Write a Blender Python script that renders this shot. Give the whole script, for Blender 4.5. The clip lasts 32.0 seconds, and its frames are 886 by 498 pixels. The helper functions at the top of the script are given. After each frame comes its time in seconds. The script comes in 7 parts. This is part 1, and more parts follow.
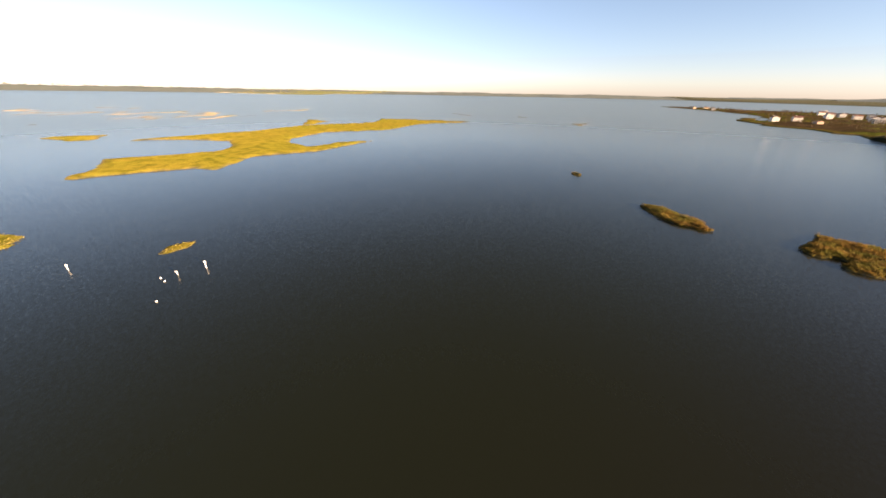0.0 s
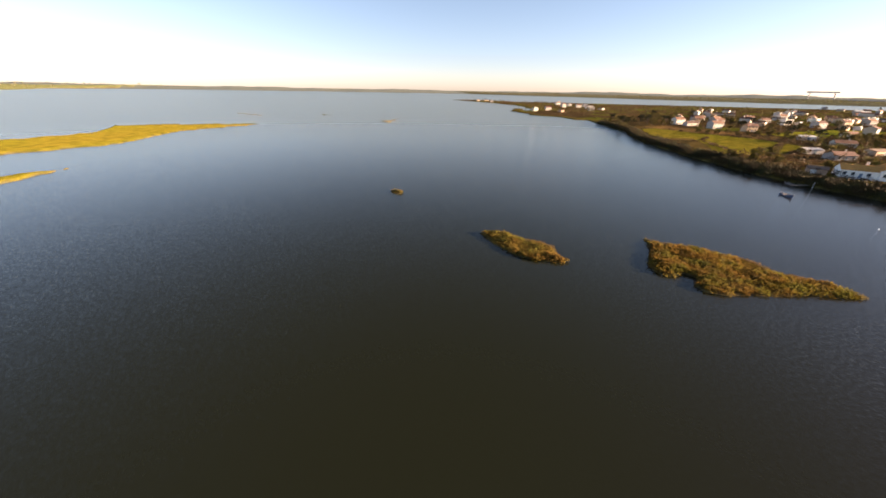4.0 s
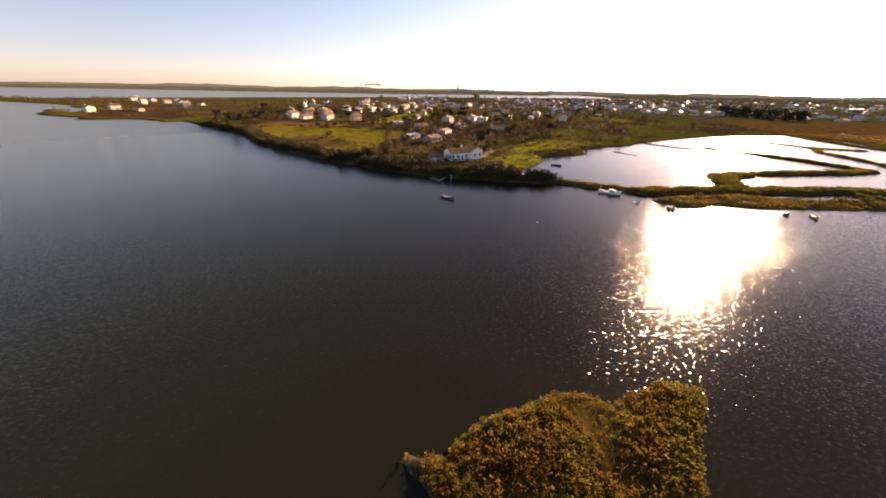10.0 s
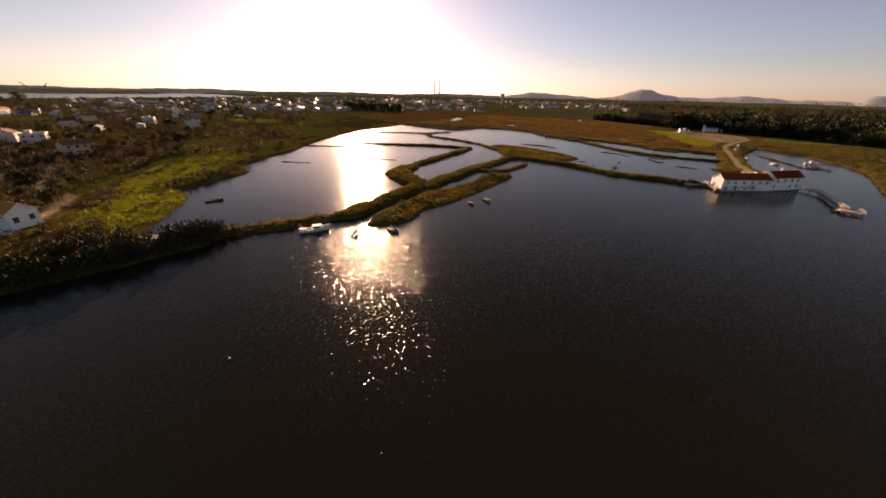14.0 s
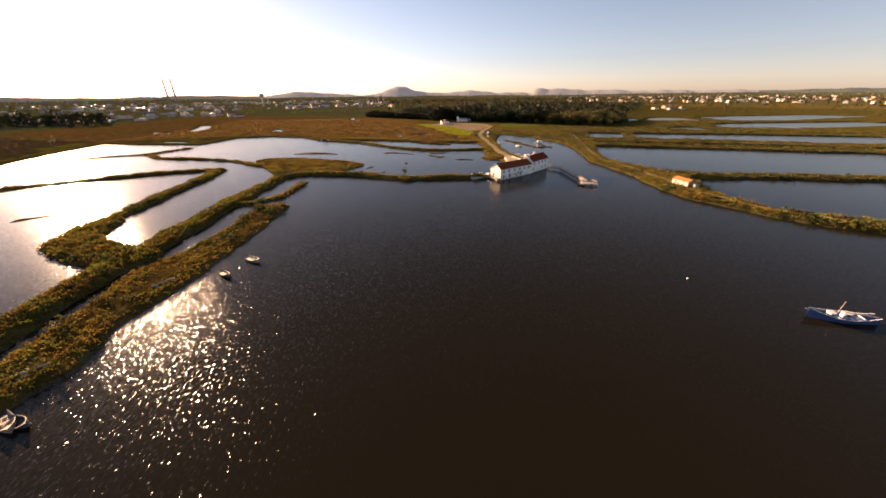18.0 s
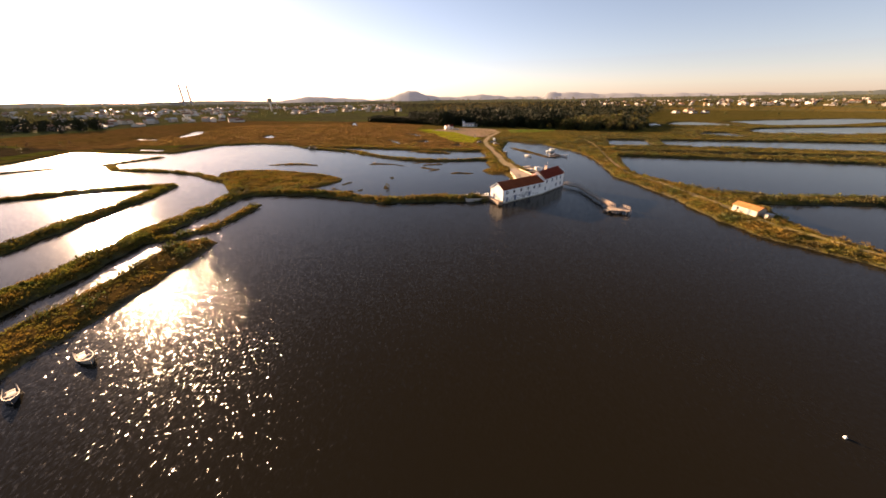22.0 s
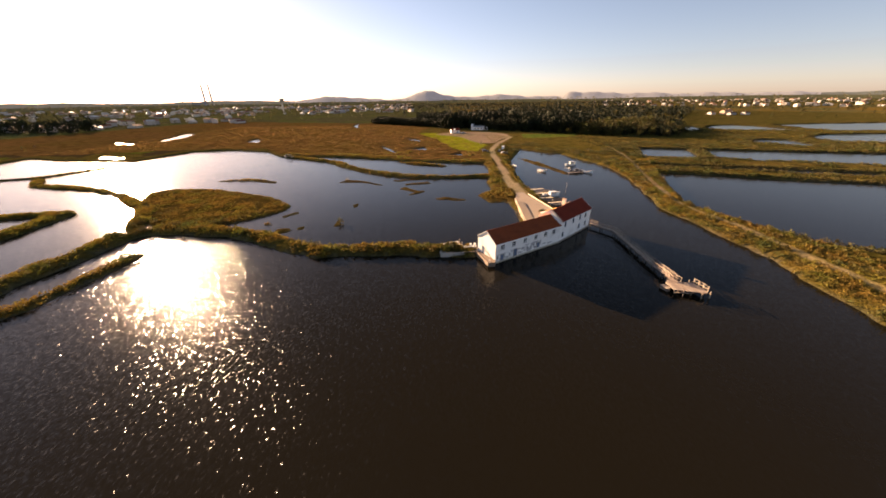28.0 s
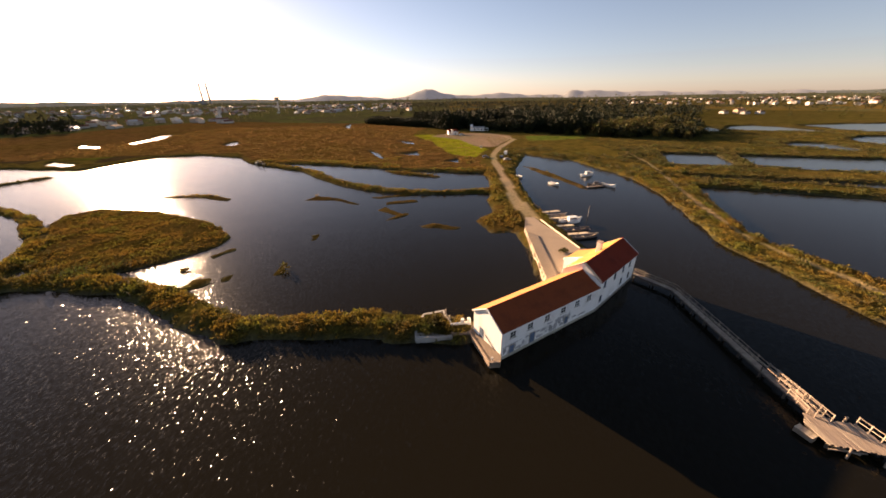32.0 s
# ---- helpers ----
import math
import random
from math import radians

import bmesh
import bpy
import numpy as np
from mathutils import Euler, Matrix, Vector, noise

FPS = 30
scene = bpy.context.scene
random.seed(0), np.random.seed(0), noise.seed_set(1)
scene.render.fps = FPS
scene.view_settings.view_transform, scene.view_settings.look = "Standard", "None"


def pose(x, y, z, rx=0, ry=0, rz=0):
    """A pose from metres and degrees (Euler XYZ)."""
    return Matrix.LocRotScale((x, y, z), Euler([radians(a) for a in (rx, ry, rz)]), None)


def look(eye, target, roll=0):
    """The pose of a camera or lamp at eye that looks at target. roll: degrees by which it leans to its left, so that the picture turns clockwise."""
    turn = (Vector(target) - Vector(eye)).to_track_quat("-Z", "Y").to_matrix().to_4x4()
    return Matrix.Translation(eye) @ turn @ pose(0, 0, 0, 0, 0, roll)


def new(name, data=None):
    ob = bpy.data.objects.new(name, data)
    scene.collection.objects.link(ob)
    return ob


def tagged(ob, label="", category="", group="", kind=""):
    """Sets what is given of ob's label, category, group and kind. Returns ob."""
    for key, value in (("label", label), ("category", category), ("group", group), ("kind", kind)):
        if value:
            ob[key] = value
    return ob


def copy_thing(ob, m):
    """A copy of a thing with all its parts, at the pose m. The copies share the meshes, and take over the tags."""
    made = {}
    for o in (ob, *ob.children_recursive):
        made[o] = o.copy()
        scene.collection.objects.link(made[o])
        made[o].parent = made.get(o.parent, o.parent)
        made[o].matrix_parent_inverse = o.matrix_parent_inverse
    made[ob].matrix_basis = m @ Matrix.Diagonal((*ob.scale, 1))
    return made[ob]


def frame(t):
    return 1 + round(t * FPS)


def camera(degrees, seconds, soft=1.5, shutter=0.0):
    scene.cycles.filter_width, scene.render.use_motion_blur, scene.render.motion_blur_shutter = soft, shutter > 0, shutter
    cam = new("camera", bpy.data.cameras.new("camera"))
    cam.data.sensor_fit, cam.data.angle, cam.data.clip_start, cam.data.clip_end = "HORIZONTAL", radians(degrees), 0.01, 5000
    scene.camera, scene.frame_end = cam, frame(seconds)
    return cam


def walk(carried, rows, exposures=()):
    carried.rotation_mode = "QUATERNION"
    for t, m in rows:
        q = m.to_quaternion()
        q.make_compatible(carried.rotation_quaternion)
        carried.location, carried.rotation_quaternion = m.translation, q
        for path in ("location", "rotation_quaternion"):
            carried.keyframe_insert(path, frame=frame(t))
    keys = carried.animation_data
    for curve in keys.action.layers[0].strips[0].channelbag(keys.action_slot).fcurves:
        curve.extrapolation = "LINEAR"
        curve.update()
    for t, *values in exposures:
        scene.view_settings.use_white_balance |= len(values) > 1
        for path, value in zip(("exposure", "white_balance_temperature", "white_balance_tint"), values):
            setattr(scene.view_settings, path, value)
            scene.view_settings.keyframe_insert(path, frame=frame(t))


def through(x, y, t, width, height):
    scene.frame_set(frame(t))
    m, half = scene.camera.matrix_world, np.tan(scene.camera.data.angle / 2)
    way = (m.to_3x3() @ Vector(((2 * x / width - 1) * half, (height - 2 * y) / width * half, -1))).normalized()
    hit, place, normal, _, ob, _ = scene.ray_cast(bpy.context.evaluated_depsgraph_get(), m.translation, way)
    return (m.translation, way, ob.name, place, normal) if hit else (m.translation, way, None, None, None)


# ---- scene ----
cam = camera(107.64, 32.0, soft=1.7)
# seconds, eye, target, roll
PATH = [
    (0.0, (106.23, -124.10, 33.99), (101.38, -168.83, 12.18), 1.06),
    (0.5, (104.37, -129.40, 34.00), (96.66, -173.75, 12.24), 1.03),
    (1.0, (102.36, -134.78, 34.04), (91.73, -178.51, 12.26), 1.11),
    (1.5, (100.14, -139.93, 34.09), (86.62, -182.84, 12.28), 1.18),
    (2.0, (97.65, -145.22, 34.17), (81.38, -187.17, 12.35), 1.18),
    (2.5, (94.67, -150.56, 34.27), (75.51, -191.25, 12.42), 1.11),
    (3.0, (91.36, -155.69, 34.37), (69.46, -194.96, 12.50), 1.21),
    (3.5, (87.85, -160.22, 34.48), (63.53, -198.00, 12.55), 1.20),
    (5.5, (69.81, -175.80, 35.19), (36.99, -206.22, 12.88), 0.84),
    (6.0, (64.67, -179.41, 35.14), (30.16, -207.89, 12.82), 0.93),
    (6.5, (59.18, -182.79, 35.06), (22.59, -208.57, 12.75), 1.02),
    (7.0, (53.19, -185.68, 34.93), (14.74, -208.58, 12.64), 1.02),
    (7.5, (47.12, -188.16, 34.82), (7.03, -208.09, 12.55), 1.03),
    (8.0, (40.83, -190.36, 34.74), (-0.65, -207.19, 12.46), 1.07),
    (8.5, (34.54, -192.27, 34.67), (-8.21, -205.51, 12.39), 1.11),
    (9.0, (28.23, -193.47, 34.68), (-15.76, -201.90, 12.46), 1.12),
    (9.5, (21.48, -194.19, 34.65), (-23.31, -196.21, 12.52), 1.03),
    (10.0, (14.65, -194.16, 34.56), (-30.08, -190.76, 12.46), 1.11),
    (10.5, (8.11, -193.50, 34.42), (-35.93, -184.90, 12.37), 1.15),
    (11.0, (1.75, -192.29, 34.29), (-40.71, -177.63, 12.34), 1.22),
    (11.5, (-4.36, -190.51, 34.25), (-44.75, -170.80, 12.34), 1.41),
    (12.0, (-10.12, -188.25, 34.27), (-48.15, -164.25, 12.42), 1.44),
    (12.5, (-15.38, -185.36, 34.35), (-50.46, -157.20, 12.52), 1.29),
    (13.0, (-20.21, -181.89, 34.44), (-52.08, -150.18, 12.54), 0.94),
    (13.5, (-24.73, -178.22, 34.42), (-52.28, -142.55, 12.77), 1.26),
    (14.0, (-28.49, -174.07, 34.35), (-51.83, -135.45, 12.82), 1.15),
    (14.5, (-31.52, -169.35, 34.29), (-50.27, -128.30, 12.75), 0.86),
    (15.0, (-33.89, -164.29, 34.25), (-47.45, -121.29, 12.63), 0.38),
    (15.5, (-35.53, -159.69, 34.25), (-44.75, -115.43, 12.90), 0.43),
    (17.5, (-35.74, -143.57, 34.73), (-32.18, -98.62, 13.13), -0.34),
    (18.0, (-34.48, -139.37, 34.72), (-31.29, -94.39, 13.13), -0.63),
    (18.5, (-33.14, -135.23, 34.59), (-30.21, -90.17, 13.11), -0.83),
    (19.0, (-31.91, -131.01, 34.36), (-29.09, -85.91, 12.94), -0.78),
    (19.5, (-30.65, -126.71, 34.10), (-27.98, -81.55, 12.82), -0.83),
    (20.0, (-29.39, -122.63, 33.82), (-26.85, -77.42, 12.62), -0.75),
    (20.5, (-27.88, -118.60, 33.63), (-25.54, -73.36, 12.47), -0.78),
    (21.0, (-26.43, -114.68, 33.49), (-24.24, -69.40, 12.38), -0.75),
    (21.5, (-25.04, -110.72, 33.37), (-23.09, -65.43, 12.27), -0.77),
    (22.0, (-23.67, -106.92, 33.29), (-22.02, -61.60, 12.23), -0.88),
    (22.5, (-22.22, -103.41, 33.23), (-20.93, -58.06, 12.21), -0.94),
    (23.0, (-20.71, -99.81, 33.21), (-19.68, -54.44, 12.23), -0.99),
    (23.5, (-19.31, -96.12, 33.25), (-18.55, -50.75, 12.26), -1.08),
    (24.0, (-17.92, -92.57, 33.26), (-17.43, -47.18, 12.28), -1.10),
    (24.5, (-16.56, -89.17, 33.25), (-16.34, -43.78, 12.28), -1.12),
    (25.0, (-15.26, -85.68, 33.25), (-15.26, -40.28, 12.29), -1.09),
    (25.5, (-13.97, -82.17, 33.25), (-14.15, -36.77, 12.31), -0.95),
    (27.5, (-10.36, -67.73, 33.47), (-10.90, -22.36, 12.46), -0.65),
    (28.0, (-9.60, -64.07, 33.61), (-10.23, -18.73, 12.55), -0.90),
    (28.5, (-9.13, -60.40, 33.68), (-9.73, -15.07, 12.60), -0.75),
    (29.0, (-8.69, -56.77, 33.68), (-9.30, -11.45, 12.57), -0.71),
    (29.5, (-8.24, -53.14, 33.69), (-8.80, -7.83, 12.56), -0.74),
    (30.0, (-7.83, -49.41, 33.67), (-8.36, -4.11, 12.52), -0.79),
    (30.5, (-7.41, -45.74, 33.60), (-7.97, -0.44, 12.46), -0.68),
    (31.0, (-6.92, -42.10, 33.54), (-7.64, 3.20, 12.38), -0.70),
    (31.5, (-6.49, -38.27, 33.46), (-7.24, 7.03, 12.30), -0.74),
    (32.0, (-6.16, -34.28, 33.38), (-6.87, 10.99, 12.16), -0.95),
]
# seconds, stops, kelvin, tint
EXPOSURES = [(0.0, 2.5, 6150, 27), (6.0, 2.62, 6250, 29), (9.5, 2.4, 6550, 35), (11.0, 2.18, 6950, 39), (13.0, 1.5, 7000, 39), (15.5, 1.32, 6850, 36), (17.5, 1.97, 6800, 33), (20.0, 2.27, 6800, 33), (25.0, 2.27, 6750, 33), (32.0, 1.97, 6650, 31)]
walk(cam, [(t, look(eye, target, roll)) for t, eye, target, roll in PATH], EXPOSURES)

# ---- daylight: a low evening sun and a clear sky ----
SUN_AZ, SUN_EL = -45.4, 11.8      # degrees clockwise from +y, degrees above the horizon
world = bpy.data.worlds.new("sky")
scene.world = world
world.use_nodes = True
wn, wl = world.node_tree.nodes, world.node_tree.links
wn.clear()
sky = wn.new("ShaderNodeTexSky")
sky.sky_type = "NISHITA"
sky.sun_disc = False
sky.sun_elevation, sky.sun_rotation = radians(SUN_EL), radians(SUN_AZ)
sky.altitude, sky.air_density, sky.dust_density, sky.ozone_density = 0, 0.8, 0.35, 1.0
bg = wn.new("ShaderNodeBackground")
bg.inputs["Strength"].default_value = 0.037
wo = wn.new("ShaderNodeOutputWorld")
pale = wn.new("ShaderNodeHueSaturation")
pale.inputs["Saturation"].default_value, pale.inputs["Hue"].default_value = 0.86, 0.485
wl.new(sky.outputs[0], pale.inputs["Color"])
wl.new(pale.outputs[0], bg.inputs[0])
wl.new(bg.outputs[0], wo.inputs[0])

sun = new("sun", bpy.data.lights.new("sun", "SUN"))
sun.data.energy, sun.data.angle, sun.data.color = 6.0, radians(0.53), (1.0, 0.73, 0.40)
_az, _el = radians(SUN_AZ), radians(SUN_EL)
SUN_DIR = Vector((math.sin(_az) * math.cos(_el), math.cos(_az) * math.cos(_el), math.sin(_el)))
sun.matrix_world = look(SUN_DIR * 300, (0, 0, 0))

# ---- materials ----
def nodes_of(name):
    m = bpy.data.materials.new(name)
    m.use_nodes = True
    nt = m.node_tree
    return m, nt, nt.nodes["Principled BSDF"]


def noise_node(nt, vec, scale, detail=4.0, rough=0.6):
    n = nt.nodes.new("ShaderNodeTexNoise")
    n.inputs["Scale"].default_value, n.inputs["Detail"].default_value, n.inputs["Roughness"].default_value = scale, detail, rough
    nt.links.new(vec, n.inputs["Vector"])
    return n.outputs["Fac"]


def mixed(nt, fac, a, b, mode="MIX"):
    n = nt.nodes.new("ShaderNodeMix")
    n.data_type, n.blend_type = "RGBA", mode
    for sock, v in ((n.inputs[0], fac), (n.inputs[6], a), (n.inputs[7], b)):
        if isinstance(v, bpy.types.NodeSocket):
            nt.links.new(v, sock)
        else:
            sock.default_value = v if isinstance(v, float) else (*v, 1.0)
    return n.outputs[2]


def ranged(nt, v, a, b, c=0.0, d=1.0):
    n = nt.nodes.new("ShaderNodeMapRange")
    nt.links.new(v, n.inputs[0])
    for i, q in enumerate((a, b, c, d)):
        n.inputs[i + 1].default_value = q
    return n.outputs[0]


def bumped(nt, bsdf, height, strength, distance):
    b = nt.nodes.new("ShaderNodeBump")
    b.inputs["Strength"].default_value, b.inputs["Distance"].default_value = strength, distance
    nt.links.new(height, b.inputs["Height"])
    nt.links.new(b.outputs[0], bsdf.inputs["Normal"])
    return b


def surface(name, c1, c2, fine=6.0, broad=0.5, rough=0.8, bump=0.02, stain=None, vary=0.25, metal=0.0, island=False):
    """A two-scale mottled surface; vary: how far repeats differ in lightness."""
    m, nt, p = nodes_of(name)
    co = nt.nodes.new("ShaderNodeTexCoord").outputs["Object"]
    f = noise_node(nt, co, fine, 5.0)
    g = noise_node(nt, co, broad, 3.0)
    col = mixed(nt, ranged(nt, f, 0.3, 0.7), c1, c2)
    dark = tuple(v * 0.72 for v in c1) if stain is None else stain
    col = mixed(nt, ranged(nt, g, 0.5, 0.72, 0.0, 0.8), col, dark)
    if vary:
        if island:
            r = nt.nodes.new("ShaderNodeNewGeometry").outputs["Random Per Island"]
        else:
            r = nt.nodes.new("ShaderNodeObjectInfo").outputs["Random"]
        v = ranged(nt, r, 0.0, 1.0, 1.0 - vary, 1.0 + vary)
        hs = nt.nodes.new("ShaderNodeHueSaturation")
        nt.links.new(v, hs.inputs["Value"])
        nt.links.new(ranged(nt, r, 0.0, 1.0, 0.49, 0.515), hs.inputs["Hue"])
        nt.links.new(col, hs.inputs["Color"])
        col = hs.outputs[0]
    nt.links.new(col, p.inputs["Base Color"])
    p.inputs["Roughness"].default_value, p.inputs["Metallic"].default_value = rough, metal
    if bump:
        bumped(nt, p, f, 0.8, bump)
    return m


def water_material():
    m, nt, p = nodes_of("brackish_water")
    co = nt.nodes.new("ShaderNodeTexCoord").outputs["Object"]
    mp = nt.nodes.new("ShaderNodeMapping")
    mp.inputs["Rotation"].default_value = (0, 0, radians(35))
    mp.inputs["Scale"].default_value = (1.0, 0.55, 1.0)
    nt.links.new(co, mp.inputs[0])
    wind = nt.nodes.new("ShaderNodeAttribute")
    wind.attribute_name = "wind"
    puff = ranged(nt, noise_node(nt, co, 0.012, 3.0), 0.35, 0.65, 0.8, 1.0)
    gust = nt.nodes.new("ShaderNodeMath")
    gust.operation = "MULTIPLY"
    nt.links.new(puff, gust.inputs[0])
    nt.links.new(wind.outputs["Fac"], gust.inputs[1])

    def wavelets(scale, detail, slope, drift=(0.0, 0.0)):
        """Facets of small waves: each leans its own way, steeper where the breeze is up; drift: their mean lean down the wind."""
        n = nt.nodes.new("ShaderNodeTexNoise")
        n.inputs["Scale"].default_value, n.inputs["Detail"].default_value, n.inputs["Roughness"].default_value = scale, detail, 0.5
        nt.links.new(mp.outputs[0], n.inputs["Vector"])
        lean = nt.nodes.new("ShaderNodeVectorMath")
        lean.operation = "MULTIPLY_ADD"
        nt.links.new(n.outputs["Color"], lean.inputs[0])
        lean.inputs[1].default_value, lean.inputs[2].default_value = (slope, slope, 0), (drift[0] - slope / 2, drift[1] - slope / 2, 0)
        blown = nt.nodes.new("ShaderNodeVectorMath")
        blown.operation = "SCALE"
        nt.links.new(lean.outputs[0], blown.inputs[0])
        nt.links.new(gust.outputs[0], blown.inputs["Scale"])
        up = nt.nodes.new("ShaderNodeVectorMath")
        up.operation = "ADD"
        nt.links.new(blown.outputs[0], up.inputs[0])
        up.inputs[1].default_value = (0, 0, 1)
        unit = nt.nodes.new("ShaderNodeVectorMath")
        unit.operation = "NORMALIZE"
        nt.links.new(up.outputs[0], unit.inputs[0])
        return unit.outputs[0]

    body_tint = noise_node(nt, co, 0.006, 3.0)
    col = mixed(nt, ranged(nt, body_tint, 0.35, 0.65), (0.0068, 0.0058, 0.0033), (0.0084, 0.0070, 0.0039))
    # greener outer estuary, with the brighter backscatter away from the sun put in
    murk = nt.nodes.new("ShaderNodeAttribute")
    murk.attribute_name = "body_tint"
    col = mixed(nt, murk.outputs["Fac"], col, (0.0076, 0.0090, 0.0040))
    # outer water pales with distance: shoals, and sky reflection put into the colour
    chop_sheen = nt.nodes.new("ShaderNodeAttribute")
    chop_sheen.attribute_name = "chop_sheen"
    col = mixed(nt, chop_sheen.outputs["Fac"], col, (0.05, 0.068, 0.07))
    # the murky body scatters light under a clear surface: long calm faces, with steeper wavelets between
    body = nt.nodes.new("ShaderNodeBsdfDiffuse")
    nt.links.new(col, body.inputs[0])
    p.inputs["Base Color"].default_value = (0, 0, 0, 1)
    # reflectance is set lower in the basin than outside, to keep it dark
    nt.links.new(ranged(nt, murk.outputs["Fac"], 0.0, 1.0, 1.16, 1.27), p.inputs["IOR"])
    nt.links.new(ranged(nt, chop_sheen.outputs["Fac"], 0.0, 1.0, 0.14, 0.32), p.inputs["Roughness"])
    nt.links.new(wavelets(2.4, 1.0, 0.2), p.inputs["Normal"])
    q = nt.nodes.new("ShaderNodeBsdfPrincipled")
    q.inputs["Base Color"].default_value = (0, 0, 0, 1)
    q.inputs["Roughness"].default_value, q.inputs["IOR"].default_value = 0.09, 1.22
    nt.links.new(wavelets(3.1, 1.5, 1.4, (-0.045, -0.015)), q.inputs["Normal"])
    faces = nt.nodes.new("ShaderNodeMixShader")
    faces.inputs[0].default_value = 0.2
    nt.links.new(p.outputs[0], faces.inputs[1])
    nt.links.new(q.outputs[0], faces.inputs[2])
    both = nt.nodes.new("ShaderNodeAddShader")
    nt.links.new(faces.outputs[0], both.inputs[0])
    nt.links.new(body.outputs[0], both.inputs[1])
    nt.links.new(both.outputs[0], nt.nodes["Material Output"].inputs["Surface"])
    return m


def ground_material():
    """The land's colour by region, far haze included, broken up by tufts and patches."""
    m, nt, p = nodes_of("marsh_ground")
    co = nt.nodes.new("ShaderNodeTexCoord").outputs["Object"]
    at = nt.nodes.new("ShaderNodeAttribute")
    at.attribute_name = "region"
    fine, mid, broad = noise_node(nt, co, 1.6, 5.0, 0.7), noise_node(nt, co, 0.16, 4.0), noise_node(nt, co, 0.018, 4.0)
    col = mixed(nt, ranged(nt, fine, 0.3, 0.7), (0.45, 0.45, 0.42), (1.45, 1.42, 1.35))
    col = mixed(nt, 1.0, at.outputs["Color"], col, "MULTIPLY")
    rough = mixed(nt, at.outputs["Alpha"], (0.0, 0.0, 0.0), (1.0, 1.0, 1.0))     # trodden and metalled ground is even
    blot = nt.nodes.new("ShaderNodeMath")
    blot.operation = "MULTIPLY"
    nt.links.new(ranged(nt, mid, 0.45, 0.62, 0.0, 0.75), blot.inputs[0])
    nt.links.new(rough, blot.inputs[1])
    col = mixed(nt, blot.outputs[0], col, mixed(nt, 1.0, col, (0.42, 0.48, 0.42), "MULTIPLY"))
    col = mixed(nt, ranged(nt, broad, 0.42, 0.62, 0.0, 0.5), col, mixed(nt, 1.0, col, (0.75, 0.95, 0.6), "MULTIPLY"))
    matt = nt.nodes.new("ShaderNodeBsdfDiffuse")
    matt.inputs["Roughness"].default_value = 0.6
    nt.links.new(col, matt.inputs["Color"])
    nt.links.new(matt.outputs[0], nt.nodes["Material Output"].inputs["Surface"])
    nt.nodes.remove(p)
    bumped(nt, matt, fine, 1.0, 0.3)
    return m


def glass_material(name, tint=(0.02, 0.025, 0.03)):
    m, nt, p = nodes_of(name)
    p.inputs["Base Color"].default_value = (*tint, 1)
    p.inputs["Roughness"].default_value = 0.22
    p.inputs["Specular IOR Level"].default_value = 0.7
    return m


def foliage(name, c1, c2, broad, dark, vary=0.2, through=0.35):
    """Leaves: mottled, and some of the light shines through."""
    m = surface(name, c1, c2, 1.2, broad, 0.8, 0.0, dark, vary, island=True)
    nt = m.node_tree
    p, out = nt.nodes["Principled BSDF"], nt.nodes["Material Output"]
    p.inputs["Specular IOR Level"].default_value = 0.15
    # greener and browner drifts, and dark blotches as painted shade between the tufts
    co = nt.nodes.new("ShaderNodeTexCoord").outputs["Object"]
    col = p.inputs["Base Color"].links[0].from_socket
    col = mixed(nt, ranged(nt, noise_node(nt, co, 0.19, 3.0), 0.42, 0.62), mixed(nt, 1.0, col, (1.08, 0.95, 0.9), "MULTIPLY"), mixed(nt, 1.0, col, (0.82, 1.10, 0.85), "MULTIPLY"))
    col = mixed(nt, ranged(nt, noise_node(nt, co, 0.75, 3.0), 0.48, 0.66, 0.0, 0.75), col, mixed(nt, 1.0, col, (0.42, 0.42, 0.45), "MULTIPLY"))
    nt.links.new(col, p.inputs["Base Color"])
    tr = nt.nodes.new("ShaderNodeBsdfTranslucent")
    mx = nt.nodes.new("ShaderNodeMixShader")
    mx.inputs[0].default_value = through
    nt.links.new(p.inputs["Base Color"].links[0].from_socket, tr.inputs[0])
    nt.links.new(p.outputs[0], mx.inputs[1])
    nt.links.new(tr.outputs[0], mx.inputs[2])
    nt.links.new(mx.outputs[0], out.inputs["Surface"])
    return m


WATER = water_material()
GROUND = ground_material()
WHITEWASH = surface("whitewash", (0.86, 0.84, 0.80), (0.80, 0.78, 0.74), 3.0, 0.35, 0.85, 0.004, (0.60, 0.57, 0.52), 0.05)
WALLS = surface("painted_render", (0.55, 0.51, 0.46), (0.45, 0.42, 0.38), 2.0, 0.3, 0.85, 0.004, (0.36, 0.33, 0.29), 0.4)
# sunlit and shaded roof slopes are put into two separate tile colours
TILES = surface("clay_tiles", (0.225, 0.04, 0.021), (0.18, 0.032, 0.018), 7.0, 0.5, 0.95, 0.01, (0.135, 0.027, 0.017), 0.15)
SUN_GOLD_TILES = surface("sun_gold_tiles", (0.44, 0.20, 0.05), (0.36, 0.15, 0.04), 7.0, 0.5, 0.95, 0.01, (0.30, 0.11, 0.03), 0.15)
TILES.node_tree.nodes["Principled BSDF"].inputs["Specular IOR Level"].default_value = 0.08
TILE_CAP = surface("mortared_ridge", (0.50, 0.36, 0.26), (0.40, 0.28, 0.2), 5.0, 0.6, 0.85, 0.01)
DARK_ROOF = surface("old_roof", (0.10, 0.06, 0.045), (0.14, 0.08, 0.055), 4.0, 0.5, 0.85, 0.01)
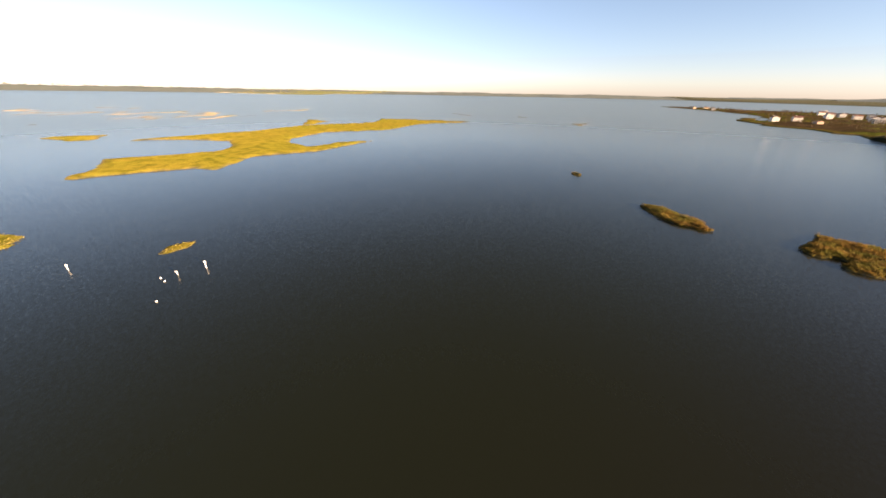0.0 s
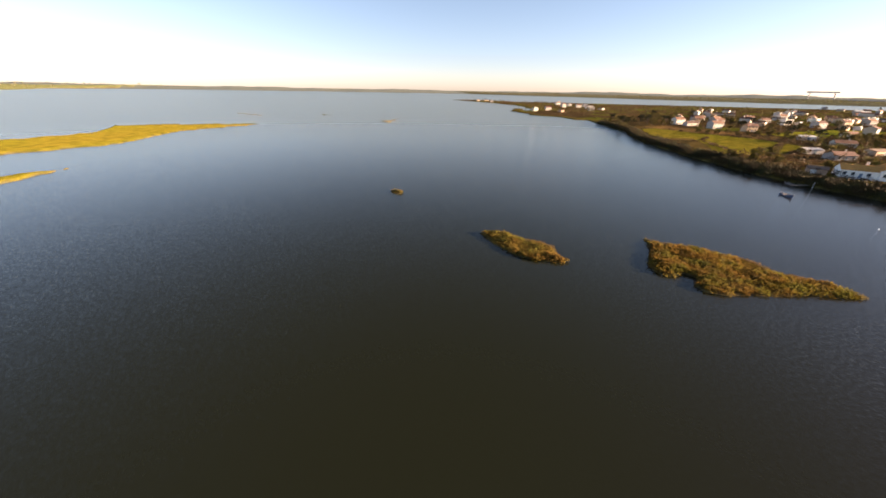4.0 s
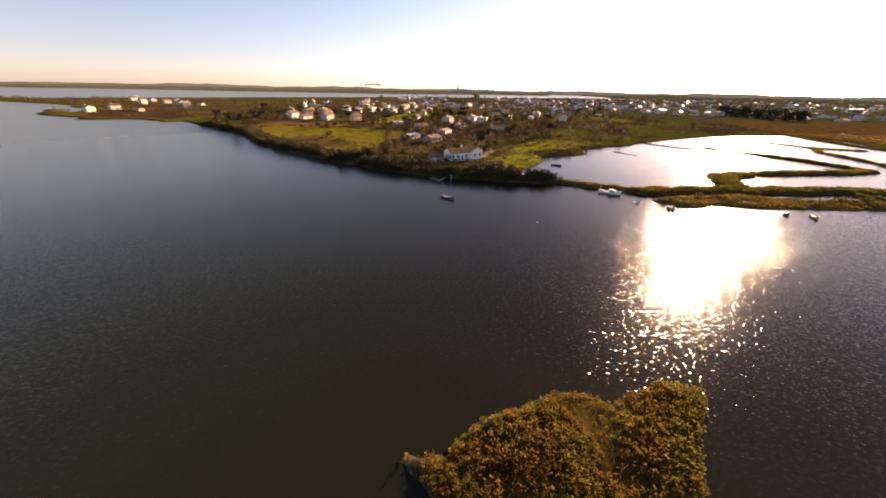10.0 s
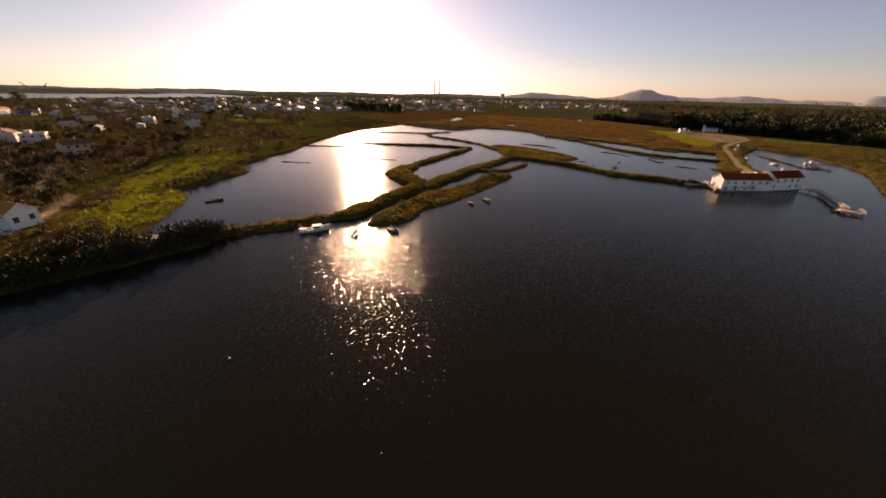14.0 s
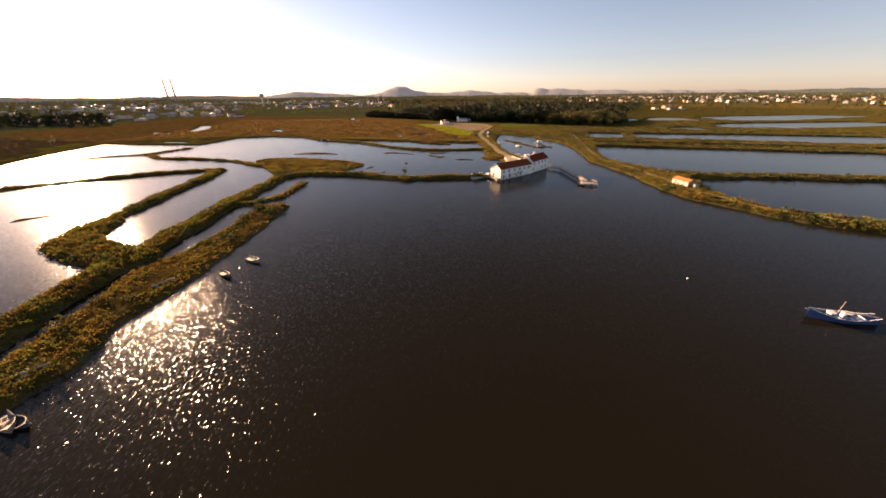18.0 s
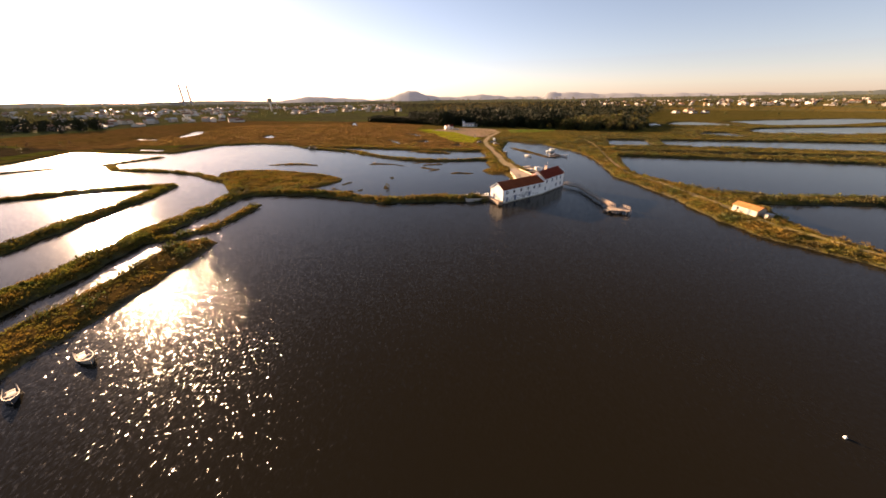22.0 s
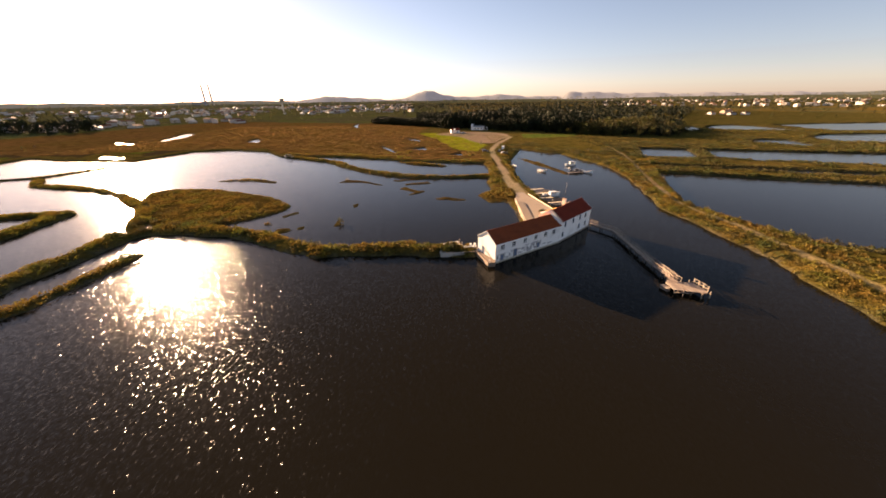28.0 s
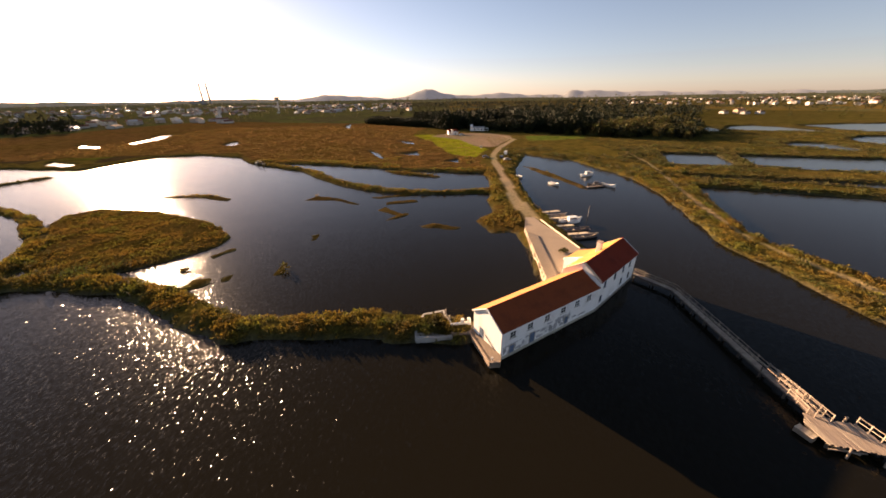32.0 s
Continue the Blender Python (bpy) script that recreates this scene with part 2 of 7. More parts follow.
SHEET_ROOF = surface("pale_sheet_roof", (0.40, 0.39, 0.37), (0.32, 0.31, 0.30), 1.2, 0.3, 0.5, 0.004)
GLASS = glass_material("window_glass")
FRAME = surface("painted_frames", (0.10, 0.17, 0.22), (0.08, 0.13, 0.18), 6.0, 1.0, 0.6, 0.0)
STONE = surface("dressed_stone", (0.36, 0.32, 0.26), (0.28, 0.25, 0.20), 4.0, 0.6, 0.85, 0.02)
WOOD = surface("weathered_planks", (0.22, 0.175, 0.14), (0.155, 0.12, 0.095), 5.0, 0.7, 0.8, 0.01)
PALE_WOOD = surface("bleached_rail", (0.42, 0.34, 0.26), (0.33, 0.26, 0.2), 6.0, 0.7, 0.75, 0.005)
DARK_WOOD = surface("tarred_piles", (0.07, 0.055, 0.045), (0.10, 0.08, 0.06), 5.0, 0.8, 0.7, 0.01)
PAVING = surface("pale_gravel", (0.34, 0.265, 0.185), (0.28, 0.215, 0.15), 3.0, 0.12, 0.9, 0.02)
BARK = surface("bark", (0.11, 0.08, 0.055), (0.07, 0.05, 0.035), 8.0, 1.0, 0.9, 0.02)
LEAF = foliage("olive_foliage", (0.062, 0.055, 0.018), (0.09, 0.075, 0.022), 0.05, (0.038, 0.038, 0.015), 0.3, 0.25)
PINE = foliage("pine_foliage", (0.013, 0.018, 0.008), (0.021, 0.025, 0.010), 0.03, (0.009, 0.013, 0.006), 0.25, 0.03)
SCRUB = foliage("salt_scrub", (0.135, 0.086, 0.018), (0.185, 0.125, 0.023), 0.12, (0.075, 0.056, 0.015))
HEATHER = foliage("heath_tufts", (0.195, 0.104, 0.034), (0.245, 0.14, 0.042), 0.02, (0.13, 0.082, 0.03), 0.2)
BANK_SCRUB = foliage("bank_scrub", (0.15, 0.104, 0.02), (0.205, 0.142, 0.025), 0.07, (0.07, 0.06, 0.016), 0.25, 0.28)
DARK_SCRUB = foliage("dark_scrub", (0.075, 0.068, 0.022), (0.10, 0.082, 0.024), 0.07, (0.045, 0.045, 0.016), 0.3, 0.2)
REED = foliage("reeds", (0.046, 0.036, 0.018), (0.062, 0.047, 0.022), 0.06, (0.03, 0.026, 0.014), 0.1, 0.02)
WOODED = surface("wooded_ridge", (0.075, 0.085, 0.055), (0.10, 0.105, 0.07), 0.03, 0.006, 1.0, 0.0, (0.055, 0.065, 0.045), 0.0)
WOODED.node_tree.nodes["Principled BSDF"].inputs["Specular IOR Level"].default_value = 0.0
WHITE_HULL = surface("white_hull", (0.75, 0.75, 0.73), (0.66, 0.66, 0.64), 2.0, 0.8, 0.35, 0.0)
BLUE_HULL = surface("blue_hull", (0.045, 0.09, 0.20), (0.055, 0.105, 0.22), 2.0, 0.8, 0.4, 0.0)
DARK_HULL = surface("dark_hull", (0.06, 0.06, 0.07), (0.09, 0.085, 0.09), 2.0, 0.8, 0.5, 0.0)
TAN_HULL = surface("bare_timber_hull", (0.40, 0.33, 0.27), (0.31, 0.25, 0.2), 3.0, 0.8, 0.6, 0.0)
STEEL = surface("grey_steel", (0.30, 0.30, 0.31), (0.24, 0.24, 0.25), 2.0, 0.4, 0.5, 0.0, metal=0.3)
CONCRETE = surface("pale_concrete", (0.45, 0.43, 0.40), (0.38, 0.36, 0.33), 1.0, 0.1, 0.85, 0.01)
PLASTIC = surface("white_plastic", (0.8, 0.8, 0.78), (0.7, 0.7, 0.68), 4.0, 1.0, 0.5, 0.0)
RUBBER = surface("tyre_rubber", (0.03, 0.03, 0.03), (0.04, 0.04, 0.04), 5.0, 1.0, 0.8, 0.0)
CAR_DARK = surface("dark_car_paint", (0.06, 0.06, 0.07), (0.05, 0.05, 0.06), 2.0, 0.5, 0.25, 0.0)
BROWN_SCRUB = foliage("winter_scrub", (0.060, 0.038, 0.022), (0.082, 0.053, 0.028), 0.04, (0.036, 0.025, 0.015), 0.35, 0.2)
# leaf colour paled so that the haze of distance is part of it
HAZY_TREES = foliage("hazy_distant_trees", (0.115, 0.108, 0.07), (0.15, 0.14, 0.09), 0.01, (0.09, 0.09, 0.06), 0.3, 0.2)
SAND = (0.23, 0.20, 0.15)
HILLS = surface("hazy_hills", (0.22, 0.22, 0.21), (0.17, 0.175, 0.165), 0.02, 0.004, 1.0, 0.0, (0.15, 0.16, 0.145), 0.0)
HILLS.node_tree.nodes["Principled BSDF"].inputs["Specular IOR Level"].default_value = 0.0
# evening haze over the far ridges is added as emission and paled hill colour
for m, haze_glow, k in ((HILLS, (1.0, 0.95, 0.90), 0.036), (WOODED, (0.92, 0.96, 1.0), 0.018)):
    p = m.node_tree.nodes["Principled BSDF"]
    p.inputs["Emission Color"].default_value, p.inputs["Emission Strength"].default_value = (*haze_glow, 1), k

# ---- building helpers ----
def mesh_of(name, verts, faces, material, smooth=False):
    me = bpy.data.meshes.new(name)
    me.from_pydata([tuple(v) for v in verts], [], faces)
    for mm in material if isinstance(material, (list, tuple)) else [material]:
        me.materials.append(mm)
    if smooth:
        me.polygons.foreach_set("use_smooth", [True] * len(me.polygons))
    me.update()
    return me


def tri_mesh(name, verts, tris, material):
    """A mesh from arrays: verts n x 3, tris m x 3."""
    me = bpy.data.meshes.new(name)
    me.vertices.add(len(verts))
    me.vertices.foreach_set("co", np.asarray(verts, np.float32).ravel())
    me.loops.add(len(tris) * 3)
    me.loops.foreach_set("vertex_index", np.asarray(tris, np.int32).ravel())
    me.polygons.add(len(tris))
    me.polygons.foreach_set("loop_start", np.arange(0, len(tris) * 3, 3, dtype=np.int32))
    me.materials.append(material)
    me.update(calc_edges=True)
    me.validate()
    return me


def thing(name, label, category, group="", kind="", m=None):
    ob = tagged(new(name), label, category, group, kind)
    if m is not None:
        ob.matrix_world = m
    return ob


def part(name, vf, material, parent, label="", smooth=False):
    ob = new(name, mesh_of(name, vf[0], vf[1], material, smooth))
    ob.parent = parent
    return tagged(ob, label) if label else ob


def box(x0, x1, y0, y1, z0, z1, bevel=0.0):
    """A box; with bevel its upright edges are cut."""
    if bevel:
        b = bevel
        ring = [(x0 + b, y0), (x1 - b, y0), (x1, y0 + b), (x1, y1 - b), (x1 - b, y1), (x0 + b, y1), (x0, y1 - b), (x0, y0 + b)]
    else:
        ring = [(x0, y0), (x1, y0), (x1, y1), (x0, y1)]
    return prism(ring, z0, z1)


def prism(ring, z0, z1):
    n = len(ring)
    v = [(x, y, z0) for x, y in ring] + [(x, y, z1) for x, y in ring]
    f = [tuple(range(n - 1, -1, -1)), tuple(range(n, 2 * n))]
    f += [(i, (i + 1) % n, n + (i + 1) % n, n + i) for i in range(n)]
    return v, f


def join(*vfs):
    v, f = [], []
    for a, b in vfs:
        k = len(v)
        v += list(a)
        f += [tuple(i + k for i in q) for q in b]
    return v, f


def moved(vf, m):
    return [tuple(m @ Vector(p)) for p in vf[0]], vf[1]


def beam(a, b, w, h=None):
    """A bar of section w x h from a to b."""
    a, b = Vector(a), Vector(b)
    d = b - a
    h = w if h is None else h
    q = d.to_track_quat("X", "Z").to_matrix().to_4x4()
    return moved(box(0, d.length, -w / 2, w / 2, -h / 2, h / 2), Matrix.Translation(a) @ q)


def tube(a, b, r0, r1=None, n=8):
    a, b = Vector(a), Vector(b)
    r1 = r0 if r1 is None else r1
    q = (b - a).to_track_quat("Z", "Y").to_matrix()
    v = [tuple(a + q @ Vector((r0 * math.cos(6.2832 * i / n), r0 * math.sin(6.2832 * i / n), 0))) for i in range(n)]
    v += [tuple(b + q @ Vector((r1 * math.cos(6.2832 * i / n), r1 * math.sin(6.2832 * i / n), 0))) for i in range(n)]
    f = [tuple(range(n - 1, -1, -1)), tuple(range(n, 2 * n))] + [(i, (i + 1) % n, n + (i + 1) % n, n + i) for i in range(n)]
    return v, f


# ---- plan of the land and the water (metres) ----
COAST_EAST = [(12, 24), (13, 35), (12, 46), (8, 60), (8, 75), (11, 92), (12, 108), (12, 121), (-27, 130), (-67, 147), (-114, 157),
              (-120, 155), (-137, 176), (-172, 189), (-197, 182), (-205, 140), (-217, 142), (-256, 148), (-292, 158), (-278, 78), (-263, 34),
              (-251, 8), (-232, -27), (-220, -42), (-212, -64), (-200, -86), (-184, -92), (-179, -106), (-174, -124), (-161, -127), (-139, -146), (-129, -152)]
COAST_WEST = [(-114, -140), (-118, -157), (-123, -178), (-135, -204), (-159, -238), (-182, -264), (-216, -300), (-262, -331), (-318, -391), (-362, -436),
              (-352, -450), (-380, -490), (-368, -545), (-392, -566), (-415, -629), (-507, -712), (-520, -700), (-450, -625), (-505, -652), (-620, -785), (-645, -840), (-710, -985), (-776, -1282), (-850, -1290),
              (-880, -1050), (-1250, -640), (-1600, -240), (-1700, 60), (-1950, 560), (-2050, 1050), (-5200, 1900), (-5200, 5200), (5200, 5200)]
COAST_RIGHT = [(5200, -700), (2000, -420), (900, -200), (400, -130), (200, -108), (130, -92), (95, -76), (78, -63), (71, -54), (65, -43), (60, -33),
               (60, -17), (62, 2), (61, 21), (60, 38), (71, 80), (74, 108), (64, 150), (43, 174), (27, 127), (25, 105), (23, 72), (25, 50), (27, 36), (22, 30)]
MAINLAND = COAST_EAST + COAST_WEST + COAST_RIGHT
FAR_SHORE = [(-2500, -2200), (-2450, -300), (-2750, 150), (-3000, 900), (-5200, 1700), (-5200, -5200), (-2600, -5200)]
FAR_COAST_SOUTH = [(5200, -2700), (3100, -2750), (2600, -3300), (1600, -3150), (1000, -2780), (740, -2800), (800, -3600), (300, -4400), (-2600, -4500), (-2600, -5200), (5200, -5200)]

# banks: centre line, half width, height of the crest
BANKS = [
    ([(-4, 6.5), (-18, 8), (-30, 7.5), (-40, 7), (-50, 11), (-60, 17), (-70, 20), (-84, 23), (-94, 23), (-99, 16)], 3.0, 1.2),
    ([(-99, 16), (-99, 5), (-101, -10), (-102, -25), (-102, -45), (-103, -60), (-104, -75), (-103, -96), (-102, -108)], 3.6, 1.3),
    ([(-102, -108), (-108, -119), (-115, -131), (-121, -142), (-128, -154), (-134, -166)], 2.6, 1.2),
    ([(-85, 5), (-85.5, -6), (-87, -16), (-93, -23), (-101, -26)], 1.8, 0.7),
    ([(-210, 9), (-190, 20), (-165, 33), (-143, 38), (-137, 36)], 2.2, 0.8),
    ([(-137, 37), (-135, 24), (-134, 0), (-132, -30), (-129, -47)], 3.0, 1.0),
    ([(-131, -40), (-127, -54), (-114, -62), (-103, -66)], 5.5, 1.0),
    ([(-262, 70), (-235, 90), (-215, 97), (-195, 80), (-162, 72), (-138, 61), (-113, 41), (-100, 22)], 2.0, 0.8),
    ([(-215, 97), (-203, 124)], 2.0, 0.7),
    ([(-236, -24), (-212, -10), (-206, 9)], 1.6, 0.6),
    ([(-112, 154), (-90, 141), (-74, 130), (-60, 113), (-48, 102), (-30, 91), (-13, 87), (12, 89)], 2.8, 0.9),
    ([(84, -2), (100, -4), (118, -6), (150, -12), (220, -28), (330, -60)], 2.5, 1.0),
    ([(86, 98), (118, 88), (154, 76), (196, 58), (240, 44), (330, 10)], 2.4, 1.0),
    ([(95, 120), (130, 114), (170, 101), (220, 79), (262, 62), (340, 32)], 2.8, 1.0),
]
# marsh islands: outline, height
MARSH = [
    ([(-79, -27), (-85, -24), (-90, -28), (-91, -42), (-92, -56), (-94, -64), (-98, -72), (-97, -90), (-96, -104), (-92, -111), (-86, -108), (-84, -101), (-86, -94), (-85, -86), (-82, -76), (-81, -62), (-80, -48)], 0.7),
    ([(-64, 46), (-77, 57), (-101, 68), (-125, 72), (-131, 64), (-122, 50), (-110, 40), (-98, 25), (-85, 22), (-76, 27), (-69, 33), (-64, 39)], 0.6),
    ([(27.5, -223), (25, -222), (22.5, -219), (21.5, -213), (18, -206.5), (20.5, -204), (22, -200), (25, -200.5), (28.5, -204), (29.5, -213)], 0.6),
    ([(-6, -196), (-5.5, -191.5), (-10, -188), (-11.5, -182), (-13, -177), (-11.5, -171), (-14, -163), (-13, -157), (-6, -164), (1, -169), (9, -174), (11, -177), (9, -179.5), (6, -180), (6, -182), (10, -183), (11, -185), (9, -187.5), (4, -190), (0, -191.5)], 0.6),
    ([(29, -272), (27.5, -272.5), (26, -270), (27, -267.5), (29, -268)], 0.5),
    ([(164, -193), (164, -200), (158, -203), (158, -198)], 0.3),
    ([(215, -211), (201, -209), (197, -200), (210, -196)], 0.3),
    ([(245, -263), (248, -286), (262, -309), (238, -322), (218, -335), (221, -357), (235, -379), (270, -386), (303, -377), (284, -399), (242, -444), (214, -499), (147, -541), (142, -605), (92, -591), (28, -570), (26, -562),
      (94, -524), (124, -461), (180, -436), (194, -395), (191, -374), (170, -353), (156, -375), (133, -383), (162, -335), (192, -318), (193, -282), (207, -287), (231, -274)], 0.7),
    ([(219, -503), (230, -575), (203, -559), (208, -505)], 0.6),
    ([(372, -390), (338, -412), (320, -385), (331, -374)], 0.5),
    ([(404, -539), (392, -575), (389, -604), (398, -590), (408, -560)], 0.35),
    ([(545, -589), (535, -625), (538, -660), (546, -640), (553, -610)], 0.35),
    ([(38, -755), (10, -690), (-46, -599), (-20, -640), (5, -690), (20, -740)], 0.4),
    ([(-97, -547), (-130, -560), (-147, -583), (-120, -545), (-93, -509), (-100, -530)], 0.4),
    ([(-38, 130), (-30, 122), (-10, 113), (-9, 116), (-24, 127)], 0.6),
    ([(34, 138), (39, 132), (45.5, 112), (50, 93), (47.5, 89), (42.5, 107), (36.5, 126)], 0.7),
    ([(-63, 34), (-60, 39), (-58, 37.5), (-61, 31.5)], 0.35),
    ([(-58, 80), (-56, 86), (-44, 81.5), (-36, 74), (-38, 73), (-47, 79)], 0.25),
    ([(-36, 83), (-21, 87), (-19, 84), (-31, 80)], 0.25),
    ([(-28, 76), (-18, 79), (-17, 76), (-27, 73)], 0.25),
    ([(-26, 58), (-19, 65), (-17.5, 62.5), (-24, 56)], 0.3),
    ([(2, 57), (10, 66), (14, 58), (13, 48), (6, 46)], 0.4),
    ([(-53.5, 24.5), (-51.5, 25.5), (-50.5, 22), (-53, 22)], 0.35),
    ([(-43, 24), (-40.5, 25), (-41.5, 31), (-44, 30)], 0.3),
    ([(-42, 42), (-40, 43), (-41, 47), (-42.5, 46)], 0.3),
    ([(-116, 84), (-102, 86), (-87, 80), (-87, 83), (-101, 90), (-115, 87)], 0.25),
    ([(-14, 52), (-4, 49), (-2, 51), (-6, 53), (-10, 55)], 0.3),
    ([(-30, 67), (-20, 60), (-18, 62), (-27, 71)], 0.25),
    ([(-58, 19), (-54, 20), (-55, 24), (-59, 23)], 0.35),
    ([(-66, 27), (-61, 24), (-60, 26), (-64, 30)], 0.35),
    ([(-196, -70), (-181, -62), (-180, -60), (-195, -66)], 0.35),
    ([(-162, -36), (-150, -28), (-149, -25), (-162, -32)], 0.35),
]
# thin sand bars east of the outer marsh: both ends and half the width
BARS = [((708, -711), (623, -684), 9), ((436, -543), (432, -619), 5), ((402, -582), (374, -710), 7), ((364, -560), (324, -650), 5), ((471, -473), (442, -487), 4),
        ((553, -644), (518, -693), 8), ((475, -622), (457, -724), 7), ((351, -716), (281, -828), 6), ((420, -640), (400, -720), 5), ((500, -600), (490, -660), 5), ((600, -600), (580, -660), 6), ((330, -600), (318, -640), 3), ((640, -760), (560, -800), 8), ((-60, -640), (-80, -670), 4)]


def spindle(a, b, w, k):
    """A thin wavering bar from a to b."""
    d = Vector((b[0] - a[0], b[1] - a[1])).normalized()
    side, out = Vector((-d.y, d.x)), []
    for sgn, order in ((1, (0.0, 0.2, 0.45, 0.7, 1.0)), (-1, (0.85, 0.6, 0.35, 0.12))):
        for s in order:
            o = sgn * w * math.sin(math.pi * min(max(s, 0.03), 0.97)) ** 0.6 + w * 1.4 * math.sin(s * 7 + k)
            out.append((a[0] + (b[0] - a[0]) * s + side.x * o, a[1] + (b[1] - a[1]) * s + side.y * o))
    return out


for k, (a, b, w) in enumerate(BARS):
    MARSH.append((spindle(a, b, w * 1.7, k), 0.35))
# sheets of water inside the land
POOLS = [
    [(91, 92), (112, 83.5), (129, 75), (154, 67), (215, 43), (330, 7), (330, -52), (220, -25), (157, -11), (118, -2), (100, 0), (93, 2.5), (86, 6), (81, 12.5), (76.5, 21), (73.5, 32), (72, 43), (80.8, 65)],
    [(86.5, -8), (97, -10), (118, -13), (145, -20), (330, -66), (330, -95), (150, -86), (110, -70), (92, -58.5), (79, -48), (76, -38), (77, -27), (80.5, -17)],
    [(124, 170), (152, 163), (138, 129), (110, 135)],
    [(162, 160), (190, 150), (240, 136), (330, 103), (330, 52), (268, 75), (230, 90), (190, 109), (163, 117), (147, 127)],
    [(253, 326), (279, 340), (258, 300), (246, 288), (238, 291), (241, 305)],
    [(294, 338), (326, 345), (338, 322), (341, 295), (339, 276), (326, 271), (312, 284), (283, 290), (273, 308)],
    [(370, 337), (416, 347), (560, 350), (600, 300), (430, 262), (361, 270), (368, 305)],
    [(300, 226), (322, 238), (470, 230), (520, 190), (330, 170), (283, 190), (290, 215)],
    [(223, 197), (240, 210), (256, 203), (252, 180), (244, 163), (236, 169), (227, 182)],
    [(90, 112), (101, 109), (120, 103), (138, 97), (161, 90), (200, 76), (260, 54), (330, 29), (330, 24), (260, 48), (200, 70), (156, 85), (138, 93), (120, 99), (101, 106)],
    [(-287, 262), (-314, 335), (-300, 330), (-280, 290), (-274, 252)],
    [(-323, 254), (-288, 240), (-286, 230), (-310, 240)],
    [(-250, 168), (-228, 161), (-222, 150), (-245, 158)],
    [(-193, 242), (-192, 264), (-180, 250), (-177, 233)],
    [(-60, 200), (-52, 189), (-42, 162), (-49, 172), (-57, 190)],
    [(-38, 180), (-26, 191), (-22, 173), (-31, 176)],
    [(-9, 152), (0, 160), (1, 149)],
    [(-50, 255), (-34, 246), (-30, 226), (-42, 240)],
    [(-139, 415), (-142, 462), (-122, 376)],
    [(-139, 67), (-124, 59), (-107, 49.5), (-101, 45), (-102, 42), (-107, 45), (-119, 54)],
    [(-97, 35.5), (-93.5, 36.5), (-94, 32)],
    [(-98, -33), (-95.5, -45), (-96, -58), (-98.5, -66), (-99.5, -60), (-98.5, -45), (-99.5, -34)],
]


def seg_dist(px, py, line, closed=False):
    best = np.full(px.shape, 1e9)
    pts = line + line[:1] if closed else line
    for (ax, ay), (bx, by) in zip(pts[:-1], pts[1:]):
        dx, dy = bx - ax, by - ay
        s = np.clip(((px - ax) * dx + (py - ay) * dy) / (dx * dx + dy * dy), 0, 1)
        best = np.minimum(best, (px - ax - s * dx) ** 2 + (py - ay - s * dy) ** 2)
    return np.sqrt(best)


def inside(px, py, ring):
    c = np.zeros(px.shape, bool)
    for (ax, ay), (bx, by) in zip(ring, ring[1:] + ring[:1]):
        if ay != by:
            c ^= ((ay > py) != (by > py)) & (px < (bx - ax) * (py - ay) / (by - ay) + ax)
    return c


def depth_in(px, py, ring, reach=60.0):
    """How far a point lies inside a ring (negative outside), exact near the ring."""
    xs, ys = [p[0] for p in ring], [p[1] for p in ring]
    out = np.full(px.shape, -reach)
    near = (px > min(xs) - reach) & (px < max(xs) + reach) & (py > min(ys) - reach) & (py < max(ys) + reach)
    if near.any():
        x, y = px[near], py[near]
        d = seg_dist(x, y, ring, True)
        out[near] = np.where(inside(x, y, ring), d, -d)
    return out


def lattice(ix, iy, seed):
    h = (ix.astype(np.int64) * 374761393 + iy.astype(np.int64) * 668265263 + seed * 974634) & 0x7FFFFFFF
    h = ((h ^ (h >> 13)) * 1274126177) & 0x7FFFFFFF
    return ((h ^ (h >> 16)) & 0xFFFF) / 65535.0


def vnoise(x, y, size, seed=0):
    """Smooth noise, 0 to 1, of the given grain in metres."""
    x, y = x / size, y / size
    ix, iy = np.floor(x), np.floor(y)
    fx, fy = x - ix, y - iy
    fx, fy = fx * fx * (3 - 2 * fx), fy * fy * (3 - 2 * fy)
    a, b, c, d = lattice(ix, iy, seed), lattice(ix + 1, iy, seed), lattice(ix, iy + 1, seed), lattice(ix + 1, iy + 1, seed)
    return (a * (1 - fx) + b * fx) * (1 - fy) + (c * (1 - fx) + d * fx) * fy


def smooth01(v, a, b):
    s = np.clip((v - a) / (b - a), 0, 1)
    return s * s * (3 - 2 * s)


